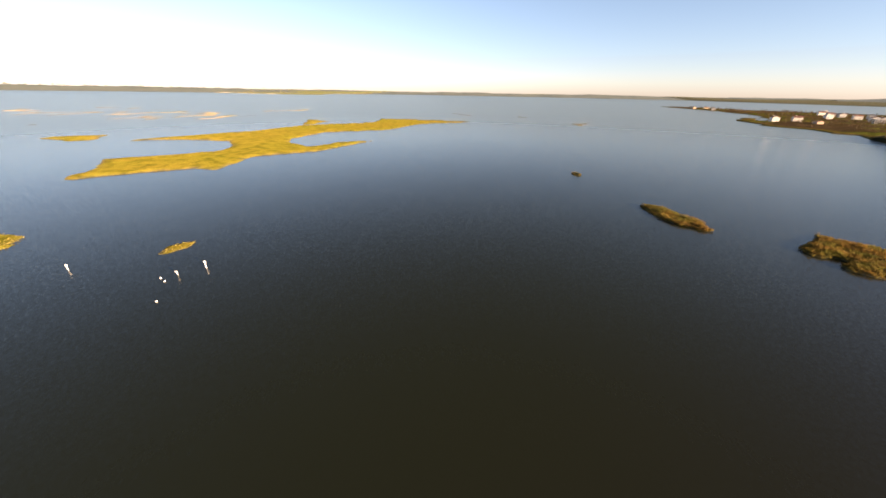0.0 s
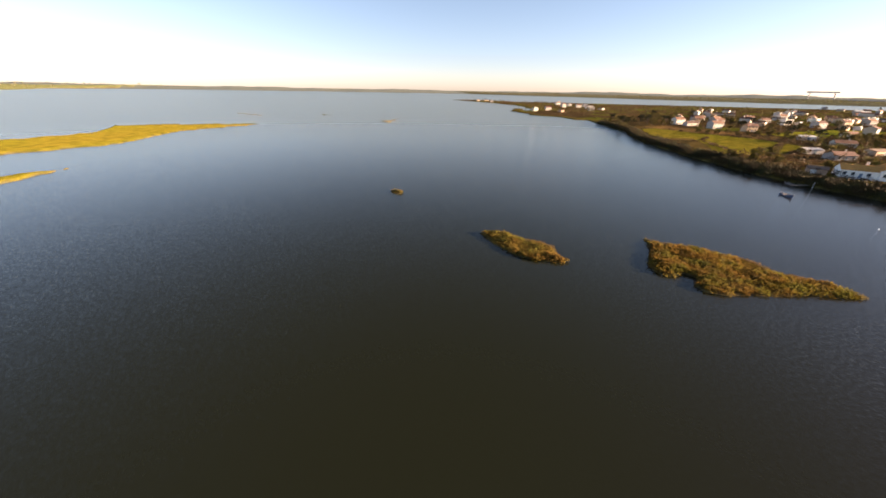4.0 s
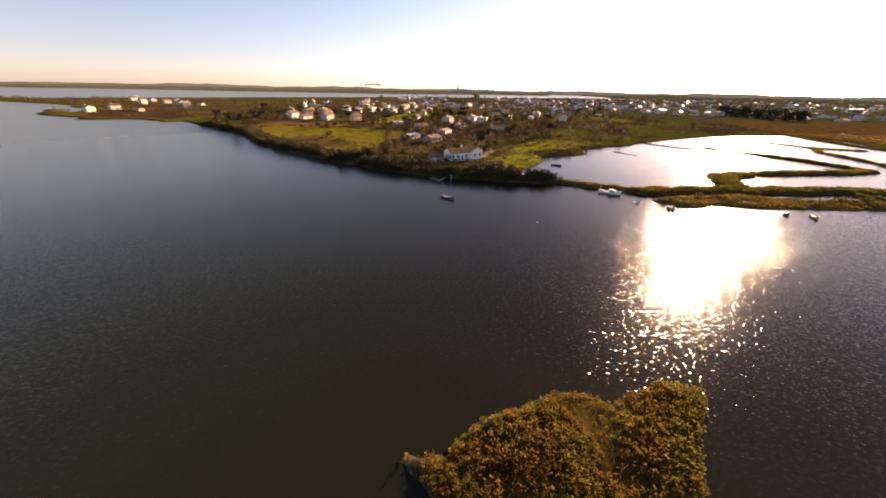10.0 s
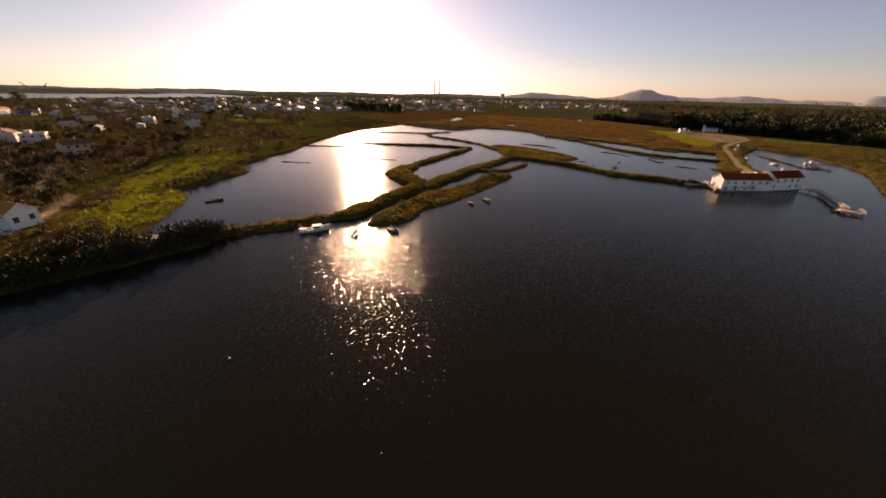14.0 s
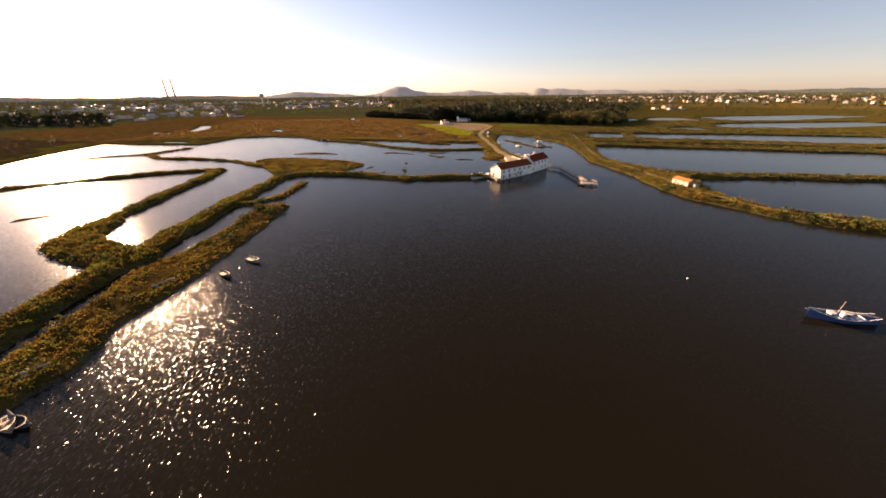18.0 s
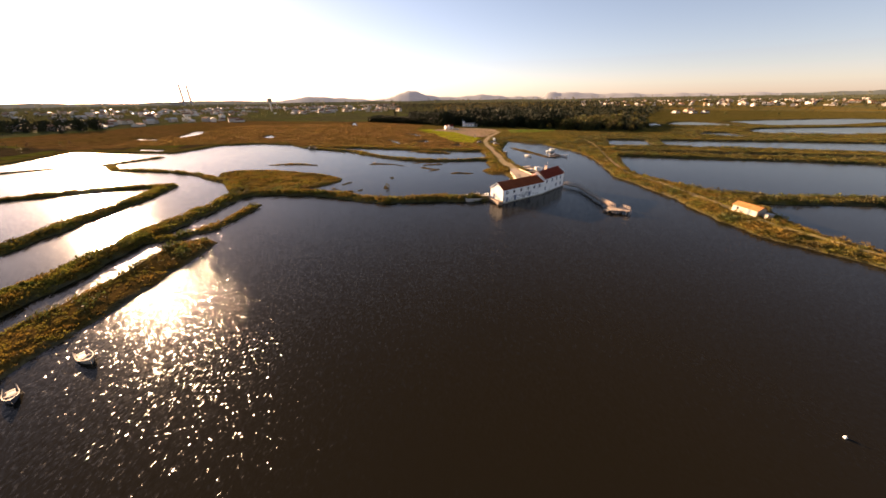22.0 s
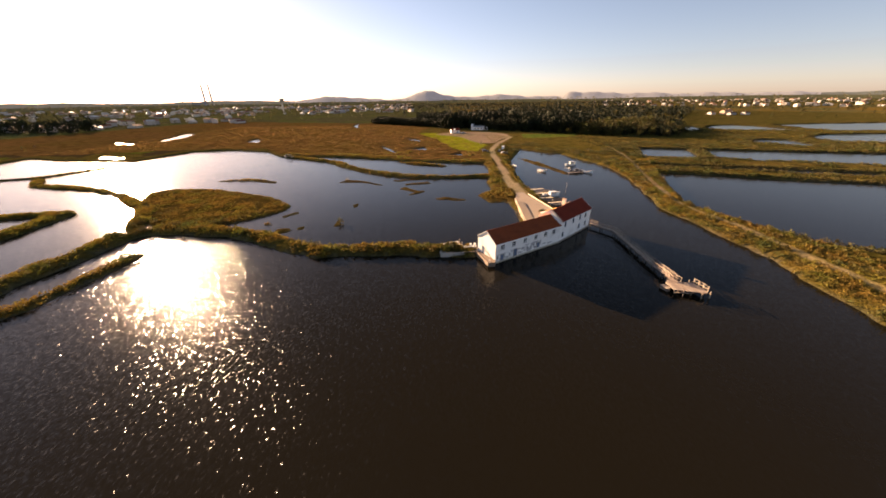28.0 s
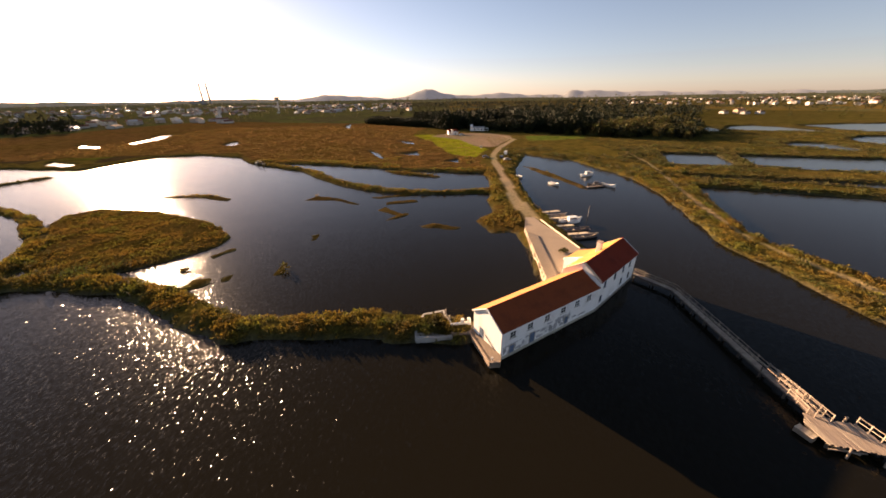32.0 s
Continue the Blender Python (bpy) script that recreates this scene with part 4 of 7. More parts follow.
# ---- quay, bank garden and bridge at the mill's end ----
def bar_rail(parent, pts, h=1.0, gap=1.7, mat=PALE_WOOD, rails=(0.5, 0.98), post=0.09, foot=-0.05, bar=(0.06, 0.1)):
    """A railing along points: each post and each rail is a part."""
    for (a, b) in zip(pts[:-1], pts[1:]):
        a, b = Vector(a), Vector(b)
        n = max(1, round((b - a).length / gap))
        for i in range(n + 1):
            p = a.lerp(b, i / n)
            part("post", beam(p + Vector((0, 0, foot)), p + Vector((0, 0, h + 0.08)), post), mat, parent)
        for r in rails:
            part("rail", beam(a + Vector((0, 0, r * h)), b + Vector((0, 0, r * h)), *bar), mat, parent)


TAN_STONE = surface("worn_edge_stone", (0.34, 0.25, 0.18), (0.27, 0.2, 0.145), 3.0, 0.5, 0.9, 0.02)
QUAY_STONE = surface("worn_quay_stone", (0.21, 0.155, 0.115), (0.16, 0.115, 0.085), 3.0, 0.5, 0.9, 0.02)
quay = thing("quay", "narrow stone quay along the mill's end wall", "quay")
part("slab", prism([(-5.8, 4.4), (-2.9, 4.7), (-0.7, -1.3), (0.8, -1.2), (1.2, 0.3), (-2.2, 5.6), (-2.4, 6.8), (-5.8, 6.3)], -0.9, 0.95), QUAY_STONE, quay)
part("edge", join(beam((-2.9, 4.7, 1.05), (-0.7, -1.3, 1.05), 0.25, 0.12), beam((-0.7, -1.3, 1.05), (0.8, -1.2, 1.05), 0.25, 0.12)), TAN_STONE, quay, "pale worn edge of the quay")
part("bollard", join(tube((-0.3, -0.9, 1.0), (-0.3, -0.9, 1.45), 0.12), tube((-0.3, -0.9, 1.42), (-0.3, -0.9, 1.5), 0.17)), CONCRETE, quay)
part("gate_pier", box(-4.2, -3.7, 6.5, 7.0, 0.9, 2.1, 0.04), WHITEWASH, quay, "whitewashed gate pier")
part("gate_pier", box(-3.2, -2.7, 6.7, 7.2, 0.9, 2.1, 0.04), WHITEWASH, quay, "whitewashed gate pier")
part("parapet", beam((-5.8, 6.3, 1.25), (-2.6, 6.9, 1.25), 0.25, 0.6), WHITEWASH, quay)

garden = thing("bank_garden", "walled bank end planted with a dense green bush", "garden bed")
part("wall", join(beam((-11.0, 3.9, 0.2), (-5.6, 4.2, 0.2), 0.35, 1.6), beam((-11.0, 3.9, 0.2), (-11.2, 6.0, 0.2), 0.35, 1.5), beam((-10.3, 9.3, 0.3), (-7.0, 10.3, 0.3), 0.35, 1.7), beam((-7.0, 10.3, 0.3), (-5.5, 6.3, 0.3), 0.35, 1.9), beam((-11.2, 6.0, 0.2), (-10.3, 9.3, 0.2), 0.35, 1.5)), CONCRETE, garden, "weathered pale retaining wall")
part("earth", prism([(-10.9, 4.1), (-5.7, 4.4), (-5.7, 6.3), (-7.1, 10.0), (-10.2, 9.1), (-11.0, 6.0)], -0.6, 0.75), STONE, garden)
part("gate_post", beam((-6.0, 7.5, 0.8), (-6.0, 7.5, 2.2), 0.25), PALE_WOOD, garden)
part("gate_post", beam((-6.6, 9.2, 0.8), (-6.6, 9.2, 2.2), 0.25), PALE_WOOD, garden)

# ---- forecourt behind the mill ----
CREAM = surface("cream_painted_timber", (0.66, 0.54, 0.38), (0.56, 0.45, 0.32), 6.0, 0.7, 0.75, 0.005)
forecourt = thing("forecourt", "pale gravel forecourt between the mill and the causeway", "paved yard", kind="structure")
part("paving", prism(YARD, -0.8, 1.06), PAVING, forecourt)
part("kerb", join(beam((24.6, 34.2, 1.1), (22.1, 46.6, 1.1), 0.3, 0.3), beam((22.1, 46.6, 1.1), (20.7, 53.8, 1.1), 0.3, 0.3)), CREAM, forecourt, "pale timber kerb along the dock")
quay_fence = thing("quay_fence", "pale timber fence along the mill pond", "fence")
bar_rail(quay_fence, [(14.1, 44.6, 1.06), (13.6, 36.6, 1.06), (13.2, 30.4, 1.06), (12.9, 25.0, 1.06), (12.6, 20.0, 1.06)], 0.95, 1.7, CREAM, rails=(0.95,), post=0.26, bar=(0.18, 0.14))

# ---- jetty ----
JETTY = [(30.8, 22.4), (34.9, 16.2), (34.6, 7.5), (34.2, -3.0), (34.25, -9.6)]
GREY_WOOD = surface("grey_rail_timber", (0.36, 0.28, 0.21), (0.27, 0.21, 0.16), 6.0, 0.7, 0.8, 0.005)
jetty = thing("jetty", "grey timber footbridge on piles with a landing stage", "jetty")
plank_mesh = mesh_of("plank", *box(-0.46, 0.46, -0.11, 0.11, -0.04, 0.02), GREY_WOOD)


def planks(parent, line, step=0.25, z=1.0):
    for (ax, ay), (bx, by) in zip(line[:-1], line[1:]):
        n = int(math.hypot(bx - ax, by - ay) / step)
        turn = math.degrees(math.atan2(by - ay, bx - ax)) + 90
        for i in range(n):
            s = (i + 0.5) / n
            ob = new("plank", plank_mesh)
            ob.parent = parent
            ob.matrix_local = pose(ax + (bx - ax) * s, ay + (by - ay) * s, z + random.uniform(-0.008, 0.008), 0, 0, turn + random.uniform(-0.8, 0.8))


def jetty_sides(line, w):
    """The points of both sides of a walkway."""
    out = []
    for sgn in (-1, 1):
        side = []
        for i, (x, y) in enumerate(line):
            a = line[max(0, i - 1)]
            b = line[min(len(line) - 1, i + 1)]
            d = Vector((b[0] - a[0], b[1] - a[1], 0)).normalized()
            side.append((x - d.y * sgn * w, y + d.x * sgn * w, 1.0))
        out.append(side)
    return out


side_a, side_b = jetty_sides(JETTY, 0.42)
bar_rail(jetty, side_a, 1.0, 1.9, GREY_WOOD, post=0.08, bar=(0.045, 0.07))
bar_rail(jetty, side_b, 1.0, 1.9, GREY_WOOD, post=0.08, bar=(0.045, 0.07))
for side in (side_a, side_b):
    for a, b in zip(side[:-1], side[1:]):
        part("beam", beam((a[0], a[1], 0.86), (b[0], b[1], 0.86), 0.14, 0.2), DARK_WOOD, jetty)
for (ax, ay), (bx, by) in zip(JETTY[:-1], JETTY[1:]):
    n = max(2, round(math.hypot(bx - ax, by - ay) / 3.2))
    for i in range(n):
        for k in (-0.33, 0.33):
            x, y = ax + (bx - ax) * i / n + k, ay + (by - ay) * i / n
            part("pile", tube((x, y, -1.6), (x, y, 0.85), 0.12), DARK_WOOD, jetty)
planks(jetty, JETTY)
stage_ring = [(33.2, -9.2), (32.1, -10.4), (32.4, -12.6), (33.9, -13.0), (35.3, -13.4), (37.2, -13.9), (37.9, -13.4), (37.5, -11.8), (37.3, -10.5), (36.4, -10.3), (35.4, -10.1), (34.8, -9.2)]
stage = thing("landing_stage", "timber landing stage with leaning rails at the jetty's end", "landing stage")
part("deck", prism(stage_ring, 0.82, 0.95), DARK_WOOD, stage)
stage_plank = mesh_of("plank", *box(-0.125, 0.125, -1.0, 1.0, 0.95, 1.0), GREY_WOOD)


def edge_between(pts, x):
    """Height of a broken line of plan points at x."""
    for (ax, ay), (bx, by) in zip(pts[:-1], pts[1:]):
        if ax <= x <= bx:
            return ay + (by - ay) * (x - ax) / (bx - ax)
    return pts[0][1] if x < pts[0][0] else pts[-1][1]


for i in range(20):
    x = 32.35 + i * 0.285
    lo = edge_between([(32.4, -12.6), (33.9, -13.0), (35.3, -13.4), (37.2, -13.9), (37.9, -13.4)], x) - random.uniform(0.0, 0.25)
    hi = edge_between([(32.1, -10.4), (33.2, -9.2), (34.8, -9.2), (35.4, -10.1), (36.4, -10.3), (37.3, -10.5), (37.9, -13.3)], x) + random.uniform(0.0, 0.15)
    ob = new("plank", stage_plank)
    ob.parent = stage
    ob.matrix_local = Matrix.LocRotScale((x, (lo + hi) / 2, random.uniform(-0.012, 0.02)), Euler((0, 0, radians(random.uniform(-2.5, 2.5)))), (1, max(0.4, (hi - lo) / 2), 1))
bar_rail(stage, [(37.25, -10.5, 1.0), (37.75, -13.5, 1.0)], 1.05, 1.0, PALE_WOOD, post=0.09, bar=(0.05, 0.07))
# paler timber puts the sunlit last stretch of the rail into its colour
bar_rail(stage, [(34.72, -2.8, 1.0), (34.95, -10.2, 1.0)], 1.05, 1.25, PALE_WOOD, post=0.09, bar=(0.05, 0.07))
bar_rail(stage, [(33.7, -6.6, 1.0), (33.5, -9.1, 1.0)], 0.9, 1.3, GREY_WOOD, post=0.09)
for x, y, dx, dy in ((33.4, -13.2, 0.2, -0.3), (36.2, -14.0, 0.1, -0.4), (37.6, -14.0, 0.2, -0.4), (36.7, -10.1, 0.1, 0.2)):
    part("mooring_post", tube((x + dx, y + dy, -1.4), (x + dx * 0.6, y + dy * 0.6, 1.5), 0.1), GREY_WOOD, stage)
for x, y in ((32.5, -10.7), (32.7, -12.3), (35.2, -13.1), (37.4, -13.3), (37.0, -10.9), (34.6, -9.8)):
    part("pile", tube((x, y, -1.6), (x, y, 0.85), 0.14), DARK_WOOD, stage)
for (ax, ay), (bx, by) in (((32.4, -12.7), (35.2, -13.5)), ((32.8, -12.2), (34.4, -13.6))):
    part("brace", beam((ax, ay, 0.35), (bx, by, 0.75), 0.12), GREY_WOOD, stage)
pontoon = thing("pontoon", "small pale timber pontoon beside the landing stage", "pontoon")
part("float", moved(box(-0.8, 0.8, -0.42, 0.42, -0.2, 0.38, 0.06), pose(31.75, -11.0, 0.25, 0, 0, -70)), WOOD, pontoon)
for i in range(4):
    part("plank", moved(box(-0.79 + i * 0.4, -0.43 + i * 0.4, -0.45, 0.45, 0.38, 0.44), pose(31.75, -11.0, 0.25, 0, 0, -70)), PALE_WOOD, pontoon)

# ---- dock fingers behind the mill ----
for i, ((ax, ay), (bx, by)) in enumerate((((21.4, 61.6), (29.2, 63.4)), ((21.6, 56.0), (32.2, 57.6)), ((22.4, 49.9), (29.2, 50.9)), ((24.2, 44.0), (31.2, 45.2)))):
    dock = thing("dock_finger", "narrow timber dock finger beside the forecourt", "dock", "dock fingers")
    L = math.hypot(bx - ax, by - ay)
    dock.matrix_world = frame_at(ax, ay, bx, by)
    part("deck", box(0, L, -0.45, 0.45, 0.42, 0.52), CREAM, dock)
    for k in range(int(L / 0.8)):
        part("plank", box(k * 0.8, k * 0.8 + 0.76, -0.55, 0.55, 0.52, 0.57), CREAM, dock)
    for k in range(3):
        part("pile", tube((0.8 + k * (L - 1.2) / 2, -0.35, -1.5), (0.8 + k * (L - 1.2) / 2, -0.35, 1.0), 0.11), DARK_WOOD, dock)
walkway = thing("dock_walkway", "timber walkway joining the dock fingers", "dock")
part("deck", beam((21.0, 63.0, 0.5), (24.2, 43.5, 0.5), 0.9, 0.12), WOOD, walkway)
for k in range(6):
    part("pile", tube((21.0 + 0.6 * k, 62.0 - 3.5 * k, -1.5), (21.0 + 0.6 * k, 62.0 - 3.5 * k, 1.0), 0.1), DARK_WOOD, walkway)


# ---- boats ----
def hull_shape(L, W, H, sheer=0.35, n=12, stern=0.75, t=0.06):
    """An open hull: outer and inner skin and a floor; the bow points to +x, the water line lies at z = 0."""
    v, f = [], []
    rows = []
    for i in range(n + 1):
        s = i / n
        half = W / 2 * (stern + (1 - stern) * min(1.0, s * 2.5)) * (1 - max(0, (s - 0.45) / 0.55) ** 2.3) + 0.02
        top = H * (0.62 + sheer * (2 * s - 0.85) ** 2) + (0.25 * H * max(0, s - 0.7))
        x = -L / 2 + L * s
        xr = x + 0.06 * L * max(0, s - 0.8)
        keel = -0.28 * H + 0.35 * H * max(0, s - 0.82) * 3
        row = [(xr, half, top), (x, half * 0.82, 0.0), (x * 0.97, half * 0.35, keel), (x * 0.97, -half * 0.35, keel), (x, -half * 0.82, 0.0), (xr, -half, top),
               (xr, -max(0.01, half - t), top), (x, -max(0.005, half * 0.74 - t), 0.1 * H), (x, max(0.005, half * 0.74 - t), 0.1 * H), (xr, max(0.01, half - t), top)]
        rows.append(len(v))
        v += row
    for a, b in zip(rows[:-1], rows[1:]):
        for k in range(10):
            f.append((a + k, a + (k + 1) % 10, b + (k + 1) % 10, b + k))
    f += [tuple(range(rows[0] + 9, rows[0] - 1, -1)), tuple(range(rows[-1], rows[-1] + 10))]
    return v, f


def gunwale(L, W, H, sheer=0.35, n=12, stern=0.75):
    v, f = hull_shape(L, W, H, sheer, n, stern)
    # one swept rail: down one side, round the bow and back along the other
    line = [Vector(v[i * 10]) for i in range(n + 1)] + [Vector(v[i * 10 + 5]) for i in range(n, -1, -1)]
    out, faces = [], []
    for i, p in enumerate(line):
        d = line[min(i + 1, len(line) - 1)] - line[max(i - 1, 0)]
        side = Vector((-d.y, d.x, 0))
        side = side.normalized() * 0.045 if side.length > 1e-6 else Vector((0, 0.045, 0))
        out += [tuple(p + side + Vector((0, 0, z))) for z in (-0.015, 0.055)] + [tuple(p - side + Vector((0, 0, z))) for z in (0.055, -0.015)]
    for i in range(len(line) - 1):
        faces += [(i * 4 + k, i * 4 + (k + 1) % 4, i * 4 + 4 + (k + 1) % 4, i * 4 + 4 + k) for k in range(4)]
    faces += [(3, 2, 1, 0), tuple(len(out) - 4 + k for k in range(4))]
    return out, faces


def rowing_boat(label, m, hull_mat, L=4.2, W=1.6, H=0.75, rim=PALE_WOOD, group="rowing boats", thwarts=3, tilt=0.0):
    b = thing("rowing_boat", label, "boat", group, m=m)
    part("hull", hull_shape(L, W, H), hull_mat, b)
    part("gunwale", gunwale(L, W, H), rim, b)
    for i in range(thwarts):
        x = -L * 0.3 + i * L * 0.27
        part("thwart", box(x - 0.13, x + 0.13, -W * 0.42, W * 0.42, H * 0.42, H * 0.5), PALE_WOOD, b)
    part("foredeck", ([(L * 0.3, -W * 0.34, H * 0.66), (L * 0.3, W * 0.34, H * 0.66), (L * 0.5, 0, H * 0.98), (L * 0.3, -W * 0.3, H * 0.6), (L * 0.3, W * 0.3, H * 0.6)], [(0, 2, 1), (3, 4, 2), (0, 1, 4, 3), (0, 3, 2), (1, 2, 4)]), rim, b)
    return b


rowing_boat("pale timber rowing boat with three thwarts, moored off the marsh bank", pose(-74, -69, 0.0, 2, 0, -32), TAN_HULL, 4.4, 1.7)
rowing_boat("small grey rowing boat moored off the marsh bank", pose(-77, -75.5, 0.0, -2, 0, -40), DARK_HULL, 3.6, 1.4, 0.65, thwarts=2)
rowing_boat("upturned-looking pale dinghy drawn up on the marsh edge", pose(-87, -79, 0.25, 14, 3, 60), TAN_HULL, 3.8, 1.5, 0.7, thwarts=2)
rowing_boat("weathered open skiff tied at the mud edge", pose(-84.2, -110, 0.0, 4, 0, -35), TAN_HULL, 4.2, 1.6, 0.7)
rowing_boat("white dinghy stranded at the marsh edge", pose(-88.8, -102, 0.35, 8, 0, 50), WHITE_HULL, 3.0, 1.3, 0.6, thwarts=1)
rowing_boat("dark wreck of a rowing boat lying on the mud", pose(-83, -110, -0.05, 12, 0, -15), DARK_HULL, 3.6, 1.5, 0.7, thwarts=1)
rowing_boat("dark punt lying in the shallow pond", pose(-151, -123.5, 0.05, 3, 0, 60), DARK_HULL, 5.2, 1.7, 0.7)
rowing_boat("low dark boat moored in the reed shadow", pose(-122, -188, 0.0, 0, 0, 40), DARK_HULL, 5.0, 1.6, 0.7)
rowing_boat("white open boat moored in the harbour channel", pose(38, 98.5, 0.0, 0, 0, -60), WHITE_HULL, 5.2, 2.0, 0.9, WHITE_HULL, "harbour boats", 2)
rowing_boat("small pale boat under the causeway bank", pose(26.8, 112.5, 0.0, 0, 0, -70), WHITE_HULL, 4.4, 1.7, 0.8, WHITE_HULL, "harbour boats", 2)
rowing_boat("long dark open boat lying between the dock fingers", pose(28.3, 47.7, 0.0, 0, 0, 8), DARK_HULL, 8.0, 2.0, 0.9, DARK_WOOD, "harbour boats", 4)
rowing_boat("long dark boat at the outer dock finger", pose(29.0, 43.0, 0.0, 0, 0, 10), DARK_HULL, 7.5, 1.9, 0.9, PALE_WOOD, "harbour boats", 3)
rowing_boat("open boat tied beside the first dock finger", pose(27.2, 59.6, 0.0, 0, 0, 10), TAN_HULL, 6.0, 1.8, 0.8, PALE_WOOD, "harbour boats", 3)
rowing_boat("dark boat between dock fingers", pose(26.5, 53.4, 0.0, 0, 0, 9), DARK_HULL, 6.2, 1.8, 0.8, DARK_WOOD, "harbour boats", 3)


def work_boat(name, label, m, L, W, H, hull_mat, deck_mat, cabin, rim):
    b = thing(name, label, "boat", "working boats", m=m)
    part("hull", hull_shape(L, W, H, 0.55, 14, 0.5), hull_mat, b)
    part("gunwale", gunwale(L, W, H, 0.55, 14, 0.5), rim, b)
    part("deck", prism([(-L * 0.42, -W * 0.3), (0, -W * 0.42), (L * 0.25, -W * 0.36), (L * 0.4, -W * 0.12), (L * 0.4, W * 0.12), (L * 0.25, W * 0.36), (0, W * 0.42), (-L * 0.42, W * 0.3)], H * 0.3, H * 0.42), deck_mat, b)
    for x0, x1, w, z1, mat in cabin:
        c = part("cabin", join(box(x0, x1, -w / 2, w / 2, H * 0.4, z1, 0.15), box(x0 - 0.1, x1 + 0.1, -w / 2 - 0.08, w / 2 + 0.08, z1, z1 + 0.07, 0.2)), mat, b)
        for y in (-w / 2 - 0.01, w / 2 + 0.01):
            part("window", box(x0 + 0.2, x1 - 0.2, min(y, y * 0.98), max(y, y * 0.98), z1 - 0.5, z1 - 0.18), GLASS, c)
    if cabin:
        part("mast", tube((L * 0.08, 0, H * 0.4), (L * 0.06, 0, H * 0.4 + L * 0.32), 0.06, 0.03), PALE_WOOD, b)
    part("bowsprit", beam((L * 0.42, 0, H * 1.0), (L * 0.56, 0, H * 1.25), 0.1), rim, b)
    for i in range(3):
        x = -L * 0.3 + i * L * 0.2
        part("thwart", box(x - 0.12, x + 0.12, -W * 0.4, W * 0.4, H * 0.55, H * 0.62), rim, b)
    part("rudder", box(-L * 0.53, -L * 0.49, -0.04, 0.04, -0.4, H * 0.9), hull_mat, b)
    return b


bb = work_boat("fishing_boat", "blue and white wooden fishing boat at its mooring", pose(34.7, -100.6, 0, 0, 0, 164), 9.6, 2.7, 1.2, BLUE_HULL, BLUE_HULL, ((-1.0, 0.0, 1.0, 1.35, WHITE_HULL), (1.2, 2.0, 1.0, 1.25, WHITE_HULL)), WHITE_HULL)
part("boom", beam((0.2, 0.4, 1.7), (-4.0, 0.9, 1.55), 0.12), PALE_WOOD, bb)
work_boat("fishing_boat", "blue wooden work boat anchored off the reed shore", pose(-96, -184.5, 0, 0, 0, 51), 5.2, 1.7, 0.85, BLUE_HULL, DARK_HULL, (), PALE_WOOD)
yb = work_boat("motor_yacht", "white cabin boat tied along the pond wall", pose(-101.0, -122.0, 0, 0, 0, 57), 7.6, 2.3, 1.05, WHITE_HULL, WHITE_HULL, ((-0.5, 1.7, 1.3, 1.5, WHITE_HULL), (-2.7, -2.2, 0.8, 1.05, WHITE_HULL)), WHITE_HULL)
part("outrigger", beam((-3.2, 0.5, 0.9), (-3.8, 0.7, 2.5), 0.1), WHITE_HULL, yb)
work_boat("motor_boat", "white cabin boat lying between the dock fingers", pose(29.3, 54.2, 0, 0, 0, 10), 6.4, 2.3, 1.1, WHITE_HULL, WHITE_HULL, ((-0.6, 1.8, 1.5, 1.7, WHITE_HULL),), WHITE_HULL)
work_boat("motor_boat", "white cabin boat moored in the channel", pose(57.5, 114, 0, 0, 0, 20), 6.4, 2.3, 1.1, WHITE_HULL, WHITE_HULL, ((-0.8, 1.4, 1.5, 1.9, WHITE_HULL),), WHITE_HULL)
work_boat("motor_boat", "pale boat at the end of the channel pontoon", pose(58.5, 94.5, 0, 0, 0, -50), 5.6, 2.0, 1.0, WHITE_HULL, TAN_HULL, (), WHITE_HULL)
work_boat("motor_boat", "dark cabin boat tied at the channel pontoon", pose(54.0, 96.5, 0, 0, 0, -20), 5.4, 2.0, 1.0, DARK_HULL, TAN_HULL, ((-0.6, 1.0, 1.3, 1.5, DARK_HULL),), WHITE_HULL)
rowing_boat("small white dinghy off the pond wall", pose(-90, -118, 0.0, 0, 0, 120), WHITE_HULL, 3.6, 1.4, 0.7, WHITE_HULL, "rowing boats", 1)

cp = thing("channel_pontoon", "dark timber pontoon at the islet in the channel", "pontoon")
part("deck", beam((49, 92.5, 0.4), (57, 94.5, 0.4), 1.2, 0.25), WOOD, cp)
for k in range(4):
    part("pile", tube((49.5 + k * 2.4, 93.4 + k * 0.55, -1.5), (49.5 + k * 2.4, 93.4 + k * 0.55, 1.3), 0.1), DARK_WOOD, cp)
mp = thing("mooring_pole", "thin bare mooring pole standing in the channel", "pole")
part("pole", tube((36.4, 59.3, -1.5), (36.5, 59.3, 3.6), 0.07, 0.04), PALE_WOOD, mp)

# mooring marks in the open water
for x, y, h, lean in ((149, -188, 1.4, 12), (153, -185.3, 1.1, -18), (176, -189, 1.1, 4)):
    p = thing("mooring_post", "white-topped post leaning out of the water", "post", "mooring posts", m=pose(x, y, 0, lean, lean * 0.6, 0))
    part("shaft", tube((0, 0, -1.8), (0, 0, h), 0.09, 0.07), WHITE_HULL, p)
    part("board", box(-0.22, 0.22, -0.03, 0.03, h - 0.2, h + 0.12), WHITE_HULL, p)


